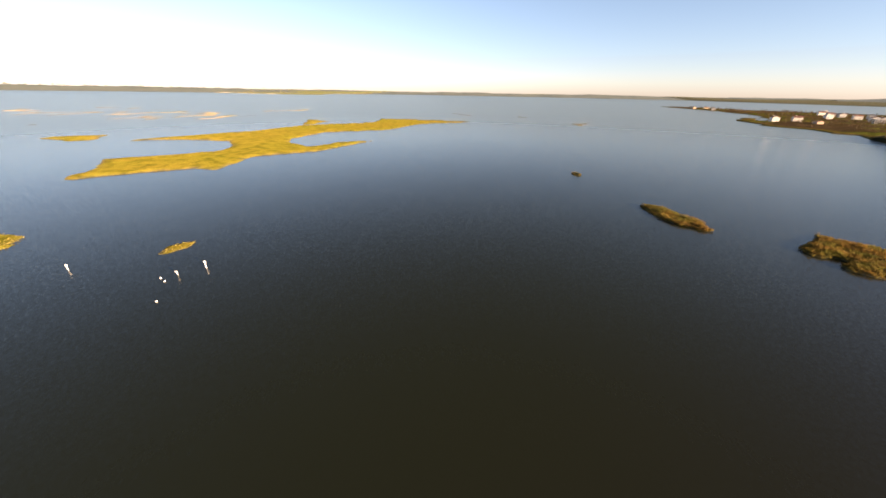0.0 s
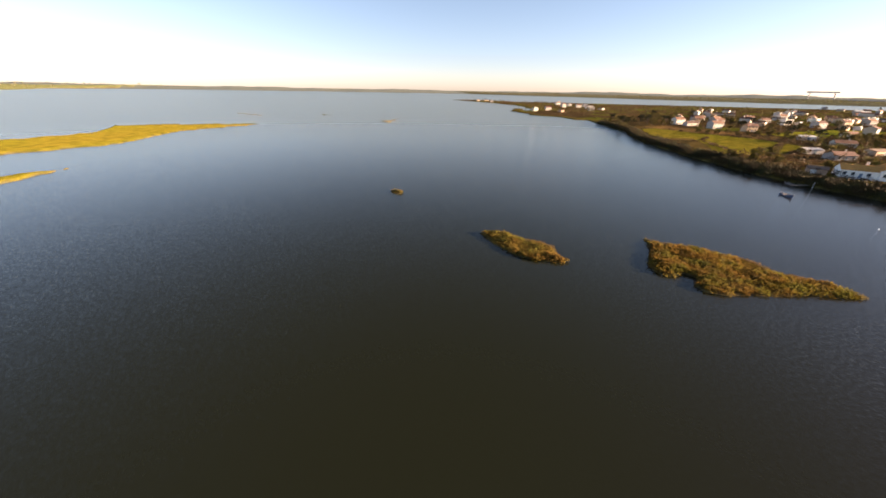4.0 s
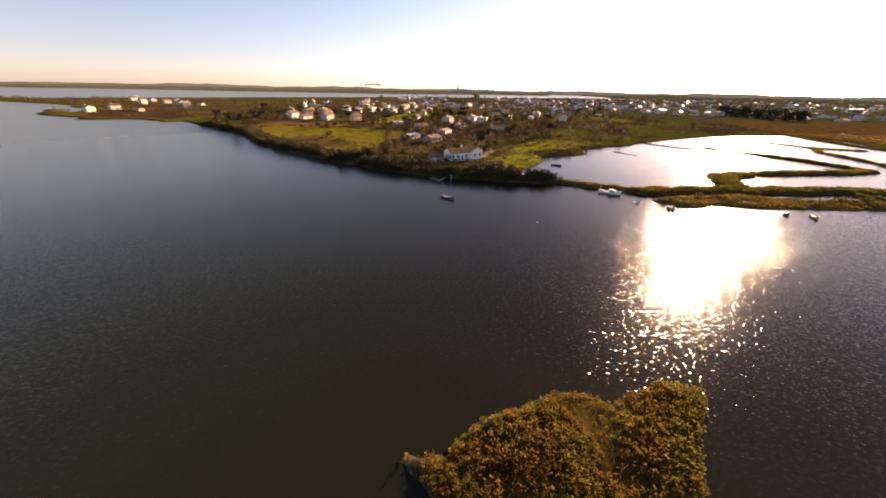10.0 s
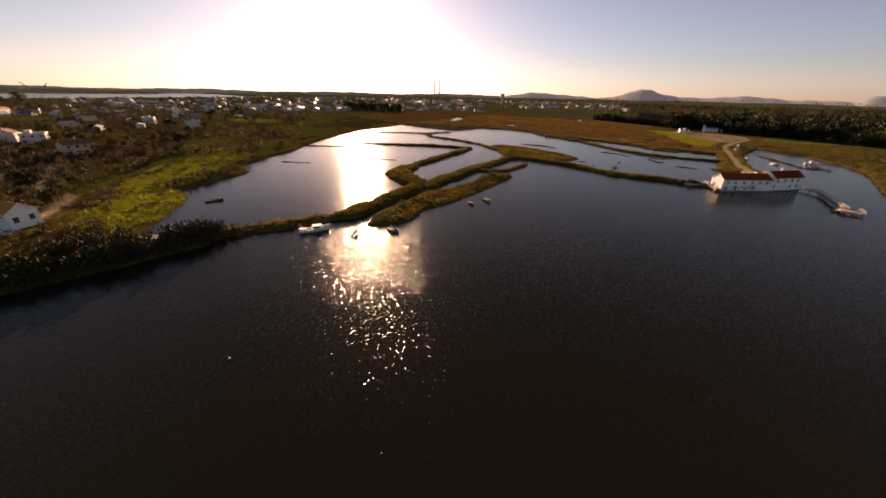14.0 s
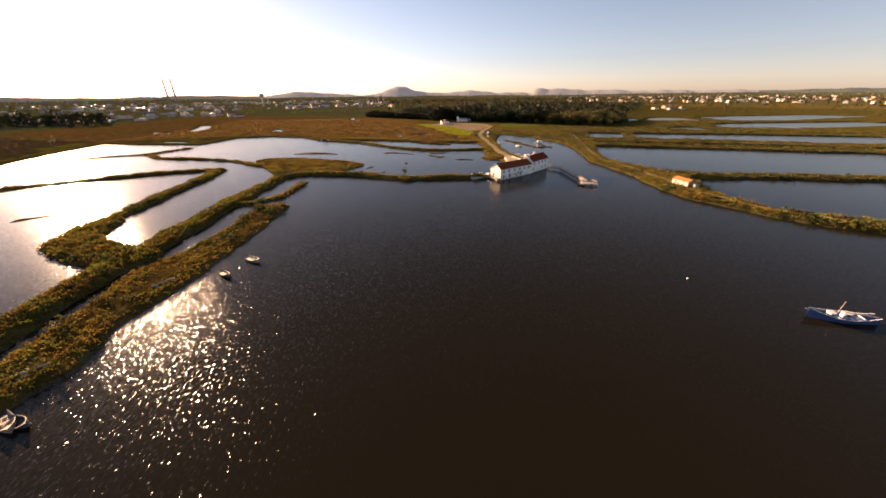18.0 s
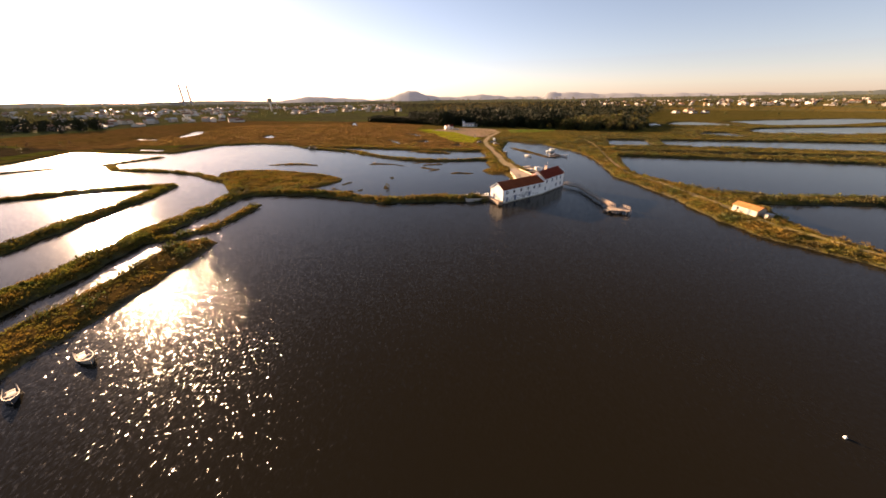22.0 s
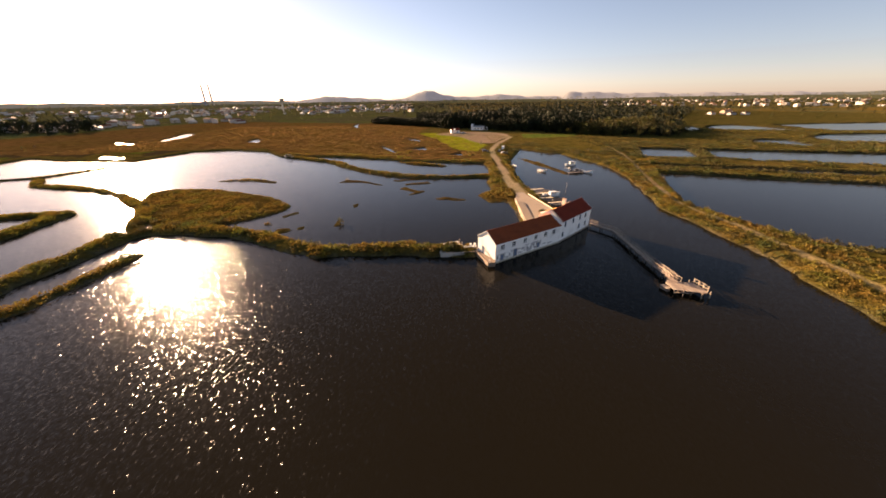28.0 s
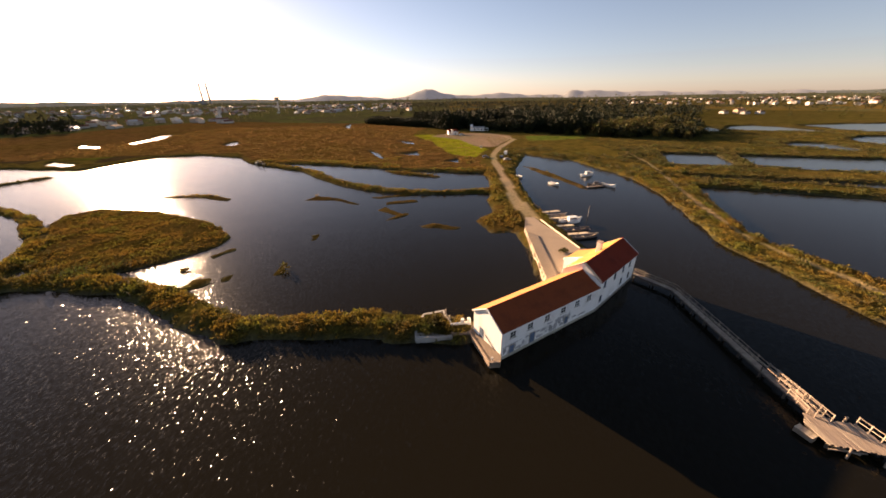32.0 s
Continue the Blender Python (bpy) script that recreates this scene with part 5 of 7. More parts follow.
def ball(r, n=10, m=6):
    v, f = [(0, 0, -r)], []
    for j in range(1, m):
        a = -math.pi / 2 + math.pi * j / m
        v += [(r * math.cos(a) * math.cos(6.2832 * i / n), r * math.cos(a) * math.sin(6.2832 * i / n), r * math.sin(a)) for i in range(n)]
    v.append((0, 0, r))
    f += [(0, 1 + (i + 1) % n, 1 + i) for i in range(n)]
    for j in range(m - 2):
        f += [(1 + j * n + i, 1 + j * n + (i + 1) % n, 1 + (j + 1) * n + (i + 1) % n, 1 + (j + 1) * n + i) for i in range(n)]
    k = 1 + (m - 2) * n
    f += [(k + i, k + (i + 1) % n, len(v) - 1) for i in range(n)]
    return v, f


for x, y in ((154, -183), (151, -176), (155.5, -184.2), (19.5, -86.0), (61.0, -20.5), (-72, -160)):
    by = thing("mooring_buoy", "small white mooring buoy floating on the water", "buoy", "mooring buoys", m=pose(x, y, 0.08))
    part("float", ball(0.17), PLASTIC, by)
    part("ring", tube((0, 0, 0.17), (0, 0, 0.3), 0.035), STEEL, by)


# ---- plants ----
def leaf_clumps(centres, radii, heights, per, seed, size=0.45, lift=0.15, up=0.4):
    """Ragged clumps of leaf triangles; arrays of centres (n x 3), radii and heights (n)."""
    rng = np.random.default_rng(seed)
    n = len(centres)
    k = n * per
    c = np.repeat(centres, per, 0)
    r = np.repeat(radii, per)[:, None]
    h = np.repeat(heights, per)[:, None]
    d = rng.normal(size=(k, 3))
    d[:, 2] = np.abs(d[:, 2])
    d /= np.linalg.norm(d, axis=1)[:, None]
    rad = rng.uniform(0.45, 1.0, (k, 1))
    p = c + d * rad * np.concatenate([r, r, h], 1) + np.array([0, 0, lift])
    a = rng.normal(size=(k, 3))
    a[:, 2] *= 0.5
    a /= np.linalg.norm(a, axis=1)[:, None]
    b = np.cross(a, d + rng.normal(size=(k, 3)) * 0.5)
    b /= np.linalg.norm(b, axis=1)[:, None] + 1e-6
    s = r * size * rng.uniform(0.6, 1.3, (k, 1))
    tip = d * s * 0.9 + np.array([0, 0, 1.0]) * s * up
    v = np.empty((k, 3, 3))
    v[:, 0], v[:, 1], v[:, 2] = p + a * s * 0.8, p - a * s * 0.8, p + tip + b * s * 0.5
    return v.reshape(-1, 3), np.arange(k * 3).reshape(-1, 3)


def scatter(x0, x1, y0, y1, n, seed):
    rng = np.random.default_rng(seed)
    return rng.uniform(x0, x1, n), rng.uniform(y0, y1, n), rng


def stuff(name, label, category, verts, tris, mat):
    return tagged(new(name, tri_mesh(name, verts, tris, mat)), label, category, kind="stuff")


def plant_where(name, label, boxes, test, mat, rmin, rmax, tall, per, seed, size=0.45, up=0.4, dens=2.0):
    """Clumps on the land inside boxes wherever test(x, y, depth) holds, dens to a square metre."""
    vs, ts, k = [], [], 0
    for i, (x0, x1, y0, y1) in enumerate(boxes):
        n = int((x1 - x0) * (y1 - y0) * dens)
        x, y, rng = scatter(x0, x1, y0, y1, n, seed + i)
        z, d, c = land(x, y)
        keep = test(x, y, d)
        x, y, z = x[keep], y[keep], z[keep]
        if not len(x):
            continue
        # denser and taller in drifts
        drift = vnoise(x, y, 5.0, seed + 50)
        keep = drift > rng.uniform(0, 0.75, len(x)) * 0.8
        x, y, z, drift = x[keep], y[keep], z[keep], drift[keep]
        r = rng.uniform(rmin, rmax, len(x)) * (0.7 + 0.6 * drift)
        v, t = leaf_clumps(np.stack([x, y, z - 0.05], 1), r, r * tall, per, seed + 9 + i, size, 0.02, up)
        vs.append(v)
        ts.append(t + k)
        k += len(v)
    return stuff(name, label, "vegetation", np.concatenate(vs), np.concatenate(ts), mat)


def near_line(line, w):
    return lambda x, y, d: (seg_dist(x, y, line) < w) & (d > 0.05)


def any_bank(x, y, d):
    ok = np.zeros(x.shape, bool)
    for line, w, h in BANKS[:11]:
        ok |= seg_dist(x, y, line) < w + 1.2
    return ok & (d > 0.0)


def road_clear(x, y):
    return (seg_dist(x, y, ROAD) > 2.9) & (depth_in(x, y, [(11, 15), (30, 15), (30, 36), (23, 46), (20, 60), (15.5, 60), (14, 45)]) < 0) & (seg_dist(x, y, DIKE_PATH) > 0.9)


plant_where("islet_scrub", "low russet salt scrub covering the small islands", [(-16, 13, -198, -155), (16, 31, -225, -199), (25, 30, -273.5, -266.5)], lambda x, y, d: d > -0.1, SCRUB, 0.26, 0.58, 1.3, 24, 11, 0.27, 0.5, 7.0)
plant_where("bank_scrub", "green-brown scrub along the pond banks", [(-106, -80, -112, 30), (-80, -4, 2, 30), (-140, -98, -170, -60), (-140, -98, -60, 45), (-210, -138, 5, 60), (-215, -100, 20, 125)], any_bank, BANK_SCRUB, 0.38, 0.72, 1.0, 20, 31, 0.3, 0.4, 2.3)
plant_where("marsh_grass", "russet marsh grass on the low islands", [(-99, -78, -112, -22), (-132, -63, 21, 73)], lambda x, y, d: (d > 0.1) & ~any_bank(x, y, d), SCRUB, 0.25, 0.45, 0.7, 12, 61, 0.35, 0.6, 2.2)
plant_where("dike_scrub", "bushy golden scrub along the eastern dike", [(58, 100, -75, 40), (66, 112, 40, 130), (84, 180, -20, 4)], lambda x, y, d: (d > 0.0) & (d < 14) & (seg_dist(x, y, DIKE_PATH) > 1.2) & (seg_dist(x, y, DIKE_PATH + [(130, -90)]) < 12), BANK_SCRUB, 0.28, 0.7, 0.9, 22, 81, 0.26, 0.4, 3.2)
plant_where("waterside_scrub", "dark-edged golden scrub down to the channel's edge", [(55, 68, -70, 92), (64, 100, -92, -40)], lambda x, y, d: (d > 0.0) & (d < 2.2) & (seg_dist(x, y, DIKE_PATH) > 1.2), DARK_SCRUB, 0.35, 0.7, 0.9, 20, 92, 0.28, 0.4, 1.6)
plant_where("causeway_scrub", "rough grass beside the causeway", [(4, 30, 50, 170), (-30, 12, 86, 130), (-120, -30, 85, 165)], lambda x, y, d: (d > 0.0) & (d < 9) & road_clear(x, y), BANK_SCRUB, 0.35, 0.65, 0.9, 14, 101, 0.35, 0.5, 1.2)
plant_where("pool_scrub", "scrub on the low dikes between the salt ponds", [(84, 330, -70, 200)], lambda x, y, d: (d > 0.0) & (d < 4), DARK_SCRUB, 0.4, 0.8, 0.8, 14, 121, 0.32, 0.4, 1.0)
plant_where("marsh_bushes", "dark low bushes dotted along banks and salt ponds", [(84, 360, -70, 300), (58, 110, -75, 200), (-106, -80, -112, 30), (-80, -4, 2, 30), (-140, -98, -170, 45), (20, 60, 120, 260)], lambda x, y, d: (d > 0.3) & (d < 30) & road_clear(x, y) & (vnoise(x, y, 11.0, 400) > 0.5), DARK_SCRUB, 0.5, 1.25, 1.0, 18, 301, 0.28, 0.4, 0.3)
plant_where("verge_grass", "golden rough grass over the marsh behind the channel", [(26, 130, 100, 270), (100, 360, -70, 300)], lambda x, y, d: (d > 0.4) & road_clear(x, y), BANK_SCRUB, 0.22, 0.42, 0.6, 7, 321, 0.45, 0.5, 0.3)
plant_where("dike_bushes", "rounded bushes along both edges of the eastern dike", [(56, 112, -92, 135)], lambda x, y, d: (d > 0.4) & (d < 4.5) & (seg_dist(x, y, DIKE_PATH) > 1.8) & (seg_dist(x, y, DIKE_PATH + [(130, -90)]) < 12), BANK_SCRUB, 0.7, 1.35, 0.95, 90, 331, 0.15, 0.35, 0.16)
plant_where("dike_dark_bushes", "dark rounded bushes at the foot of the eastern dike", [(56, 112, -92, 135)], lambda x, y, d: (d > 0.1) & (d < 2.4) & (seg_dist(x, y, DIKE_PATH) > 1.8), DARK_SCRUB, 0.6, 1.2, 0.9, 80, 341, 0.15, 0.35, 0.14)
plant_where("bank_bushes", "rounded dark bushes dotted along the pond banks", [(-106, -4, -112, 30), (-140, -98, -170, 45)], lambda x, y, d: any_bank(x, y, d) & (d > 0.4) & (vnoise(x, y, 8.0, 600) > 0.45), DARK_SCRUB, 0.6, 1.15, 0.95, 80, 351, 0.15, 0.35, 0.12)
SHORE = COAST_WEST[:12]
plant_where("shore_reeds", "tall reed hedge along the western shore", [(-330, -108, -400, -136)], lambda x, y, d: (seg_dist(x, y, SHORE) < 12) & (d > -0.6) & (d < 11), REED, 1.0, 1.7, 2.3, 64, 141, 0.18, 0.9, 1.0)
plant_where("heath_tufts", "russet tufts on the open heath", [(-300, 60, 120, 420)], lambda x, y, d: (depth_in(x, y, HEATH) > 0) & (d > 1), HEATHER, 0.28, 0.55, 0.45, 7, 161, 0.45, 0.5, 0.22)
plant_where("yellow_marsh_grass", "golden cordgrass on the outer marsh", [(155, 216, -212, -192)], lambda x, y, d: d > 0.2, surface("golden_cordgrass", (0.16, 0.125, 0.016), (0.195, 0.15, 0.02), 0.4, 0.05, 0.85, 0.0, (0.125, 0.10, 0.015), 0.2, island=True), 0.2, 0.36, 0.7, 12, 181, 0.35, 0.5, 2.5)
plant_where("meadow_bushes", "dark brambles and tussocks dotting the shore meadow", [(-262, -128, -165, -60)], lambda x, y, d: (d > 0.3) & (depth_in(x, y, MEADOW) > -8) & (vnoise(x, y, 13.0, 500) > 0.52), BROWN_SCRUB, 0.7, 1.7, 0.9, 40, 401, 0.2, 0.4, 0.09)
plant_where("garden_brambles", "brown brambles and weeds between the shore gardens", [(-340, -140, -265, -95)], lambda x, y, d: (d > 3) & (depth_in(x, y, MEADOW) < -1) & (depth_in(x, y, FIELD_NEAR) < -2) & (seg_dist(x, y, [(-262, -138), (-240, -146), (-215, -152), (-190, -150), (-172, -158), (-161, -172)]) > 2.5), BROWN_SCRUB, 0.5, 1.2, 0.8, 14, 441, 0.32, 0.4, 0.22)
plant_where("meadow_grass", "green-gold rough grass on the shore meadow", [(-262, -128, -165, -60)], lambda x, y, d: (d > 0.3) & (depth_in(x, y, MEADOW) > -2), foliage("meadow_grass", (0.22, 0.21, 0.02), (0.28, 0.25, 0.028), 0.08, (0.13, 0.11, 0.02), 0.25, 0.3), 0.3, 0.6, 0.7, 8, 421, 0.4, 0.6, 0.5)
plant_where("field_edge_bushes", "dark bushes and brambles at the field's edge", [(-350, -205, -350, -225)], lambda x, y, d: (d > 0.5) & (np.abs(depth_in(x, y, FIELD_NEAR)) < 5) & (vnoise(x, y, 9.0, 510) > 0.4), BROWN_SCRUB, 0.8, 1.8, 1.0, 40, 431, 0.2, 0.4, 0.12)
for hedge in ([(-275, -268), (-248, -262), (-222, -246), (-206, -232)], [(-205, -212), (-240, -216), (-285, -222)], [(-212, -282), (-228, -268), (-240, -262)]):
    plant_where("field_hedge", "dark bramble hedge across the shore field", [(-300, -190, -300, -205)], near_line(hedge, 2.0), BROWN_SCRUB, 0.8, 1.5, 1.1, 40, 451, 0.2, 0.4, 0.35)
bush = stuff("garden_bush", "dense green bush in the walled bank end", "bush", *leaf_clumps(np.array([(-8.6, 5.6, 0.7), (-9.3, 6.6, 0.7), (-7.6, 6.4, 0.7), (-8.6, 7.8, 0.7), (-7.2, 5.2, 0.7)]), np.array([1.5, 1.4, 1.2, 1.5, 0.9]), np.array([1.5, 1.4, 1.2, 1.3, 0.8]), 320, 5, 0.16), LEAF)
tub = stuff("yard_bush", "low dark shrub bed on the forecourt", "bush", *leaf_clumps(np.array([(19.8, 32.1, 1.05), (20.4, 32.3, 1.05), (20.2, 32.7, 1.05)]), np.array([0.9, 0.9, 0.7]), np.array([0.9, 0.8, 0.6]), 160, 6, 0.2), LEAF)


# ---- trees ----
def tree_template(name, seed, h, spread, mat, pine=False):
    """A trunk with limbs, and a crown of many leaf clumps with gaps."""
    rnd = random.Random(seed)
    t = thing(name, "", "tree")
    bits = [tube((0, 0, -0.4), (0.15, 0.1, h * 0.5), 0.05 * h ** 0.75, 0.03 * h ** 0.75, 7)]
    cs, rs, hs = [], [], []
    for i in range(9 if pine else 13):
        a = 6.2832 * i / (9 if pine else 13) + rnd.uniform(-0.4, 0.4)
        rr = spread * rnd.uniform(0.35, 0.95) * (0.55 if i % 3 == 0 else 1.0)
        zz = h * rnd.uniform(0.3, 0.8) if not pine else h * rnd.uniform(0.6, 0.9)
        tip = (rr * math.cos(a), rr * math.sin(a), zz)
        bits.append(tube((0.1, 0.05, h * rnd.uniform(0.25, 0.45)), tip, 0.016 * h, 0.006 * h, 5))
        cs.append(tip)
        rs.append(spread * rnd.uniform(0.32, 0.5))
        hs.append(rs[-1] * rnd.uniform(0.7, 1.0))
    cs.append((0, 0, h * 0.8))
    rs.append(spread * 0.5)
    hs.append(h * 0.2)
    part("trunk", join(*bits), BARK, t)
    v, tr = leaf_clumps(np.array(cs), np.array(rs), np.array(hs), 110, seed, 0.2, -spread * 0.12, 0.25)
    ob = new("crown", tri_mesh("crown", v, tr, mat))
    ob.parent = t
    return t


TREES = [tree_template("tree", 1, 6.5, 3.2, LEAF), tree_template("tree", 2, 8.5, 3.8, LEAF), tree_template("tree", 3, 5.0, 2.8, LEAF), tree_template("pine_tree", 4, 11.0, 4.6, PINE, True), tree_template("tree", 5, 4.0, 2.4, LEAF)]
for t, (x, y, s) in zip(TREES, ((-196, -150, 0), (-300, -105, 0), (-215, -165, 0), (-256, -88, 0), (-182, -185, 0))):
    t.matrix_world = pose(x, y, height_at(x, y) - 0.1)
TREE_LABELS = ["olive-green garden tree with a loose round crown", "tall leafy tree with a ragged crown", "small spreading orchard tree", "dark umbrella pine with a broad crown", "low bushy fruit tree"]
for t, l in zip(TREES, TREE_LABELS):
    tagged(t, l, "tree", "trees among the houses")


def grow(x, y, kind, turn):
    return copy_thing(TREES[kind], pose(x, y, height_at(x, y) - 0.1, 0, 0, turn))


def plant_trees():
    rnd = random.Random(77)
    done = 0
    while done < 260:
        x, y = rnd.uniform(-560, -150), rnd.uniform(-420, 120)
        ax, ay = np.array([x]), np.array([y])
        z, d, c = land(ax, ay)
        if d[0] < 7 or depth_in(ax, ay, FIELD_NEAR)[0] > -3 or depth_in(ax, ay, FIELD_PLOUGHED)[0] > -3 or depth_in(ax, ay, FIELD_BACK)[0] > -3 or (depth_in(ax, ay, MEADOW)[0] > -3 and rnd.random() < 0.93):
            continue
        if vnoise(ax, ay, 45, 12)[0] < 0.42:
            continue
        if math.hypot(x + 162, y + 170) < 16 or any(math.hypot(x - hx, y - hy) < 11 for hx, hy, *_ in HOUSES):
            continue
        grow(x, y, rnd.choice((0, 0, 1, 2, 2, 3, 4, 4)), rnd.uniform(0, 360))
        done += 1


def wood(name, label, n, place, mat, hmin, hmax, seed, per=60):
    """A wood far off: trunks are hidden by the crowns; each tree is a column of ragged clumps."""
    rng = np.random.default_rng(seed)
    x, y = place(rng, n)
    z, d, c = land(x, y)
    keep = d > 2
    for ring in (FIELD_NEAR, FIELD_PLOUGHED, FIELD_BACK, FIELD_NORTH):
        keep &= depth_in(x, y, ring) < -1
    x, y, z = x[keep], y[keep], z[keep]
    r_far = np.hypot(x, y)
    z = np.where(r_far > 3300, z + smooth01(r_far, 3300, 4500) * 26, z)
    h = hmin + (hmax - hmin) * np.clip(0.5 * rng.uniform(0, 1, len(x)) ** 1.5 + 1.15 * (vnoise(x, y, 32.0, seed + 3) - 0.3), 0, 1)
    # each crown is three lobes of its own size, over a skirt of low growth
    vs, ts, k = [], [], 0
    lobes = ((0.0, 0.52, 0.36, 0.40), (0.30, 0.36, 0.28, 0.34), (0.30, 0.12, 0.26, 0.40)) if per >= 60 else ((0.0, 0.30, 0.36, 0.62),)
    for i, (off, base, rad, tall) in enumerate(lobes):
        a = rng.uniform(0, 6.2832, len(x))
        vary = rng.uniform(0.75, 1.25, len(x))
        v, t = leaf_clumps(np.stack([x + np.cos(a) * off * h, y + np.sin(a) * off * h, z + h * base], 1), h * rad * vary, h * tall * vary, per // len(lobes), seed + 1 + i, 1.75 / math.sqrt(per / len(lobes)), 0, 0.2)
        vs.append(v)
        ts.append(t + k)
        k += len(v)
    v2, t2 = leaf_clumps(np.stack([x, y, z], 1), h * 0.3, h * 0.5, per // 3, seed + 8, 0.4, 0, 0.3)
    v1, t1 = np.concatenate(vs), np.concatenate(ts)
    return stuff(name, label, "woodland", np.concatenate([v1, v2]), np.concatenate([t1, t2 + len(v1)]), mat)


def in_ring(ring):
    xs, ys = [p[0] for p in ring], [p[1] for p in ring]

    def place(rng, n):
        x, y = rng.uniform(min(xs), max(xs), n * 3), rng.uniform(min(ys), max(ys), n * 3)
        k = np.flatnonzero(inside(x, y, ring))[:n]
        return x[k], y[k]
    return place


def in_fan(a0, a1, r0, r1):
    """Places between two bearings (degrees clockwise from +y) and two ranges."""
    def place(rng, n):
        a, r = np.radians(rng.uniform(a0, a1, n)), np.sqrt(rng.uniform(r0 * r0, r1 * r1, n))
        return r * np.sin(a), r * np.cos(a)
    return place


# ---- houses ----
HOUSE_TILES = surface("old_house_tiles", (0.15, 0.062, 0.036), (0.11, 0.046, 0.028), 3.0, 0.3, 0.95, 0.01, (0.085, 0.036, 0.025), 0.35)


def house_template(kind, w, l, h, roof_mat, wall_mat, rise=1.7):
    """kind: gable, flat or shed; x along the ridge. The pieces rest on z = 0."""
    t = thing("house", "", "house")
    if kind == "gable":
        part("wall", gable_block(-l / 2, l / 2, w, h, h + rise, -1.5), wall_mat, t)
        roof = part("roof", tiled_slope(-l / 2 - 0.4, l / 2 + 0.4, -0.45, h - 0.25, w / 2, h + rise, 0.9, 0.08, 0.04), roof_mat, t)
        part("back_slope", tiled_slope(-l / 2 - 0.4, l / 2 + 0.4, w + 0.45, h - 0.25, w / 2, h + rise, 0.9, 0.08, 0.04), roof_mat, roof)
        part("chimney", box(l * 0.2, l * 0.2 + 0.7, w * 0.6, w * 0.6 + 0.7, h, h + rise + 0.9), wall_mat, t)
    elif kind == "flat":
        part("wall", box(-l / 2, l / 2, 0, w, -1.5, h), wall_mat, t)
        roof = part("roof", box(-l / 2 + 0.25, l / 2 - 0.25, 0.25, w - 0.25, h, h + 0.06), CONCRETE, t)
        part("parapet", join(box(-l / 2 - 0.05, l / 2 + 0.05, -0.05, 0.2, h, h + 0.6), box(-l / 2 - 0.05, l / 2 + 0.05, w - 0.2, w + 0.05, h, h + 0.6), box(-l / 2 - 0.05, -l / 2 + 0.2, 0.2, w - 0.2, h, h + 0.6), box(l / 2 - 0.2, l / 2 + 0.05, 0.2, w - 0.2, h, h + 0.6)), wall_mat, roof)
        part("roof_hut", box(-l * 0.3, -l * 0.05, w * 0.3, w * 0.7, h, h + 2.0), wall_mat, t)
    else:
        part("wall", gable_block(-l / 2, l / 2, w, h, h + 0.9, -1.5, w * 0.75), wall_mat, t)
        part("roof", join(tiled_slope(-l / 2 - 0.2, l / 2 + 0.2, -0.25, h - 0.05, w * 0.75, h + 0.9, 1.2, 0.07, 0.03), tiled_slope(-l / 2 - 0.2, l / 2 + 0.2, w + 0.2, h - 0.1, w * 0.75, h + 0.9, 1.2, 0.07, 0.03)), roof_mat, t)
    if kind != "shed":
        for floor in range(max(1, int(h / 2.7))):
            n = max(2, int(l / 3.2))
            for i in range(n):
                x = -l / 2 + (i + 0.5) * l / n
                if floor == 0 and i == n // 2:
                    part("door", box(x - 0.5, x + 0.5, -0.06, 0.02, 0.0, 2.05), FRAME, t)
                else:
                    wdw = part("window", box(x - 0.6, x + 0.6, -0.05, 0.02, floor * 2.8 + 0.95, floor * 2.8 + 2.15), FRAME, t)
                    part("pane", box(x - 0.5, x + 0.5, -0.065, -0.045, floor * 2.8 + 1.05, floor * 2.8 + 2.05), GLASS, wdw)
            for k, y in enumerate((w * 0.3, w * 0.7)):
                part("window", box(l / 2 - 0.02, l / 2 + 0.05, y - 0.5, y + 0.5, floor * 2.8 + 0.95, floor * 2.8 + 2.1), GLASS, t)
    else:
        part("door", box(-0.9, 0.9, -0.06, 0.02, 0.0, min(2.1, h - 0.1)), FRAME, t)
    return t


OCHRE = surface("ochre_render", (0.55, 0.38, 0.25), (0.47, 0.32, 0.21), 2.0, 0.3, 0.85, 0.004)
STYLES = [house_template("gable", 8, 12, 3.0, HOUSE_TILES, WALLS), house_template("gable", 9, 11, 5.8, HOUSE_TILES, WALLS, 1.9), house_template("gable", 7, 14, 3.0, DARK_ROOF, WALLS),
          house_template("flat", 9, 11, 5.8, CONCRETE, WALLS), house_template("shed", 6, 11, 2.6, SHEET_ROOF, WALLS), house_template("gable", 8, 10, 5.6, HOUSE_TILES, OCHRE, 1.8), house_template("shed", 7, 13, 2.8, DARK_ROOF, OCHRE)]
STYLE_LABELS = ["low white house with a clay tile roof", "two-storey white house with a clay tile roof", "long white farmhouse with an old dark roof", "flat-roofed two-storey white house with a parapet",
                "low shed with a pale sheet roof", "two-storey ochre house with a clay tile roof", "low ochre barn with a dark roof"]
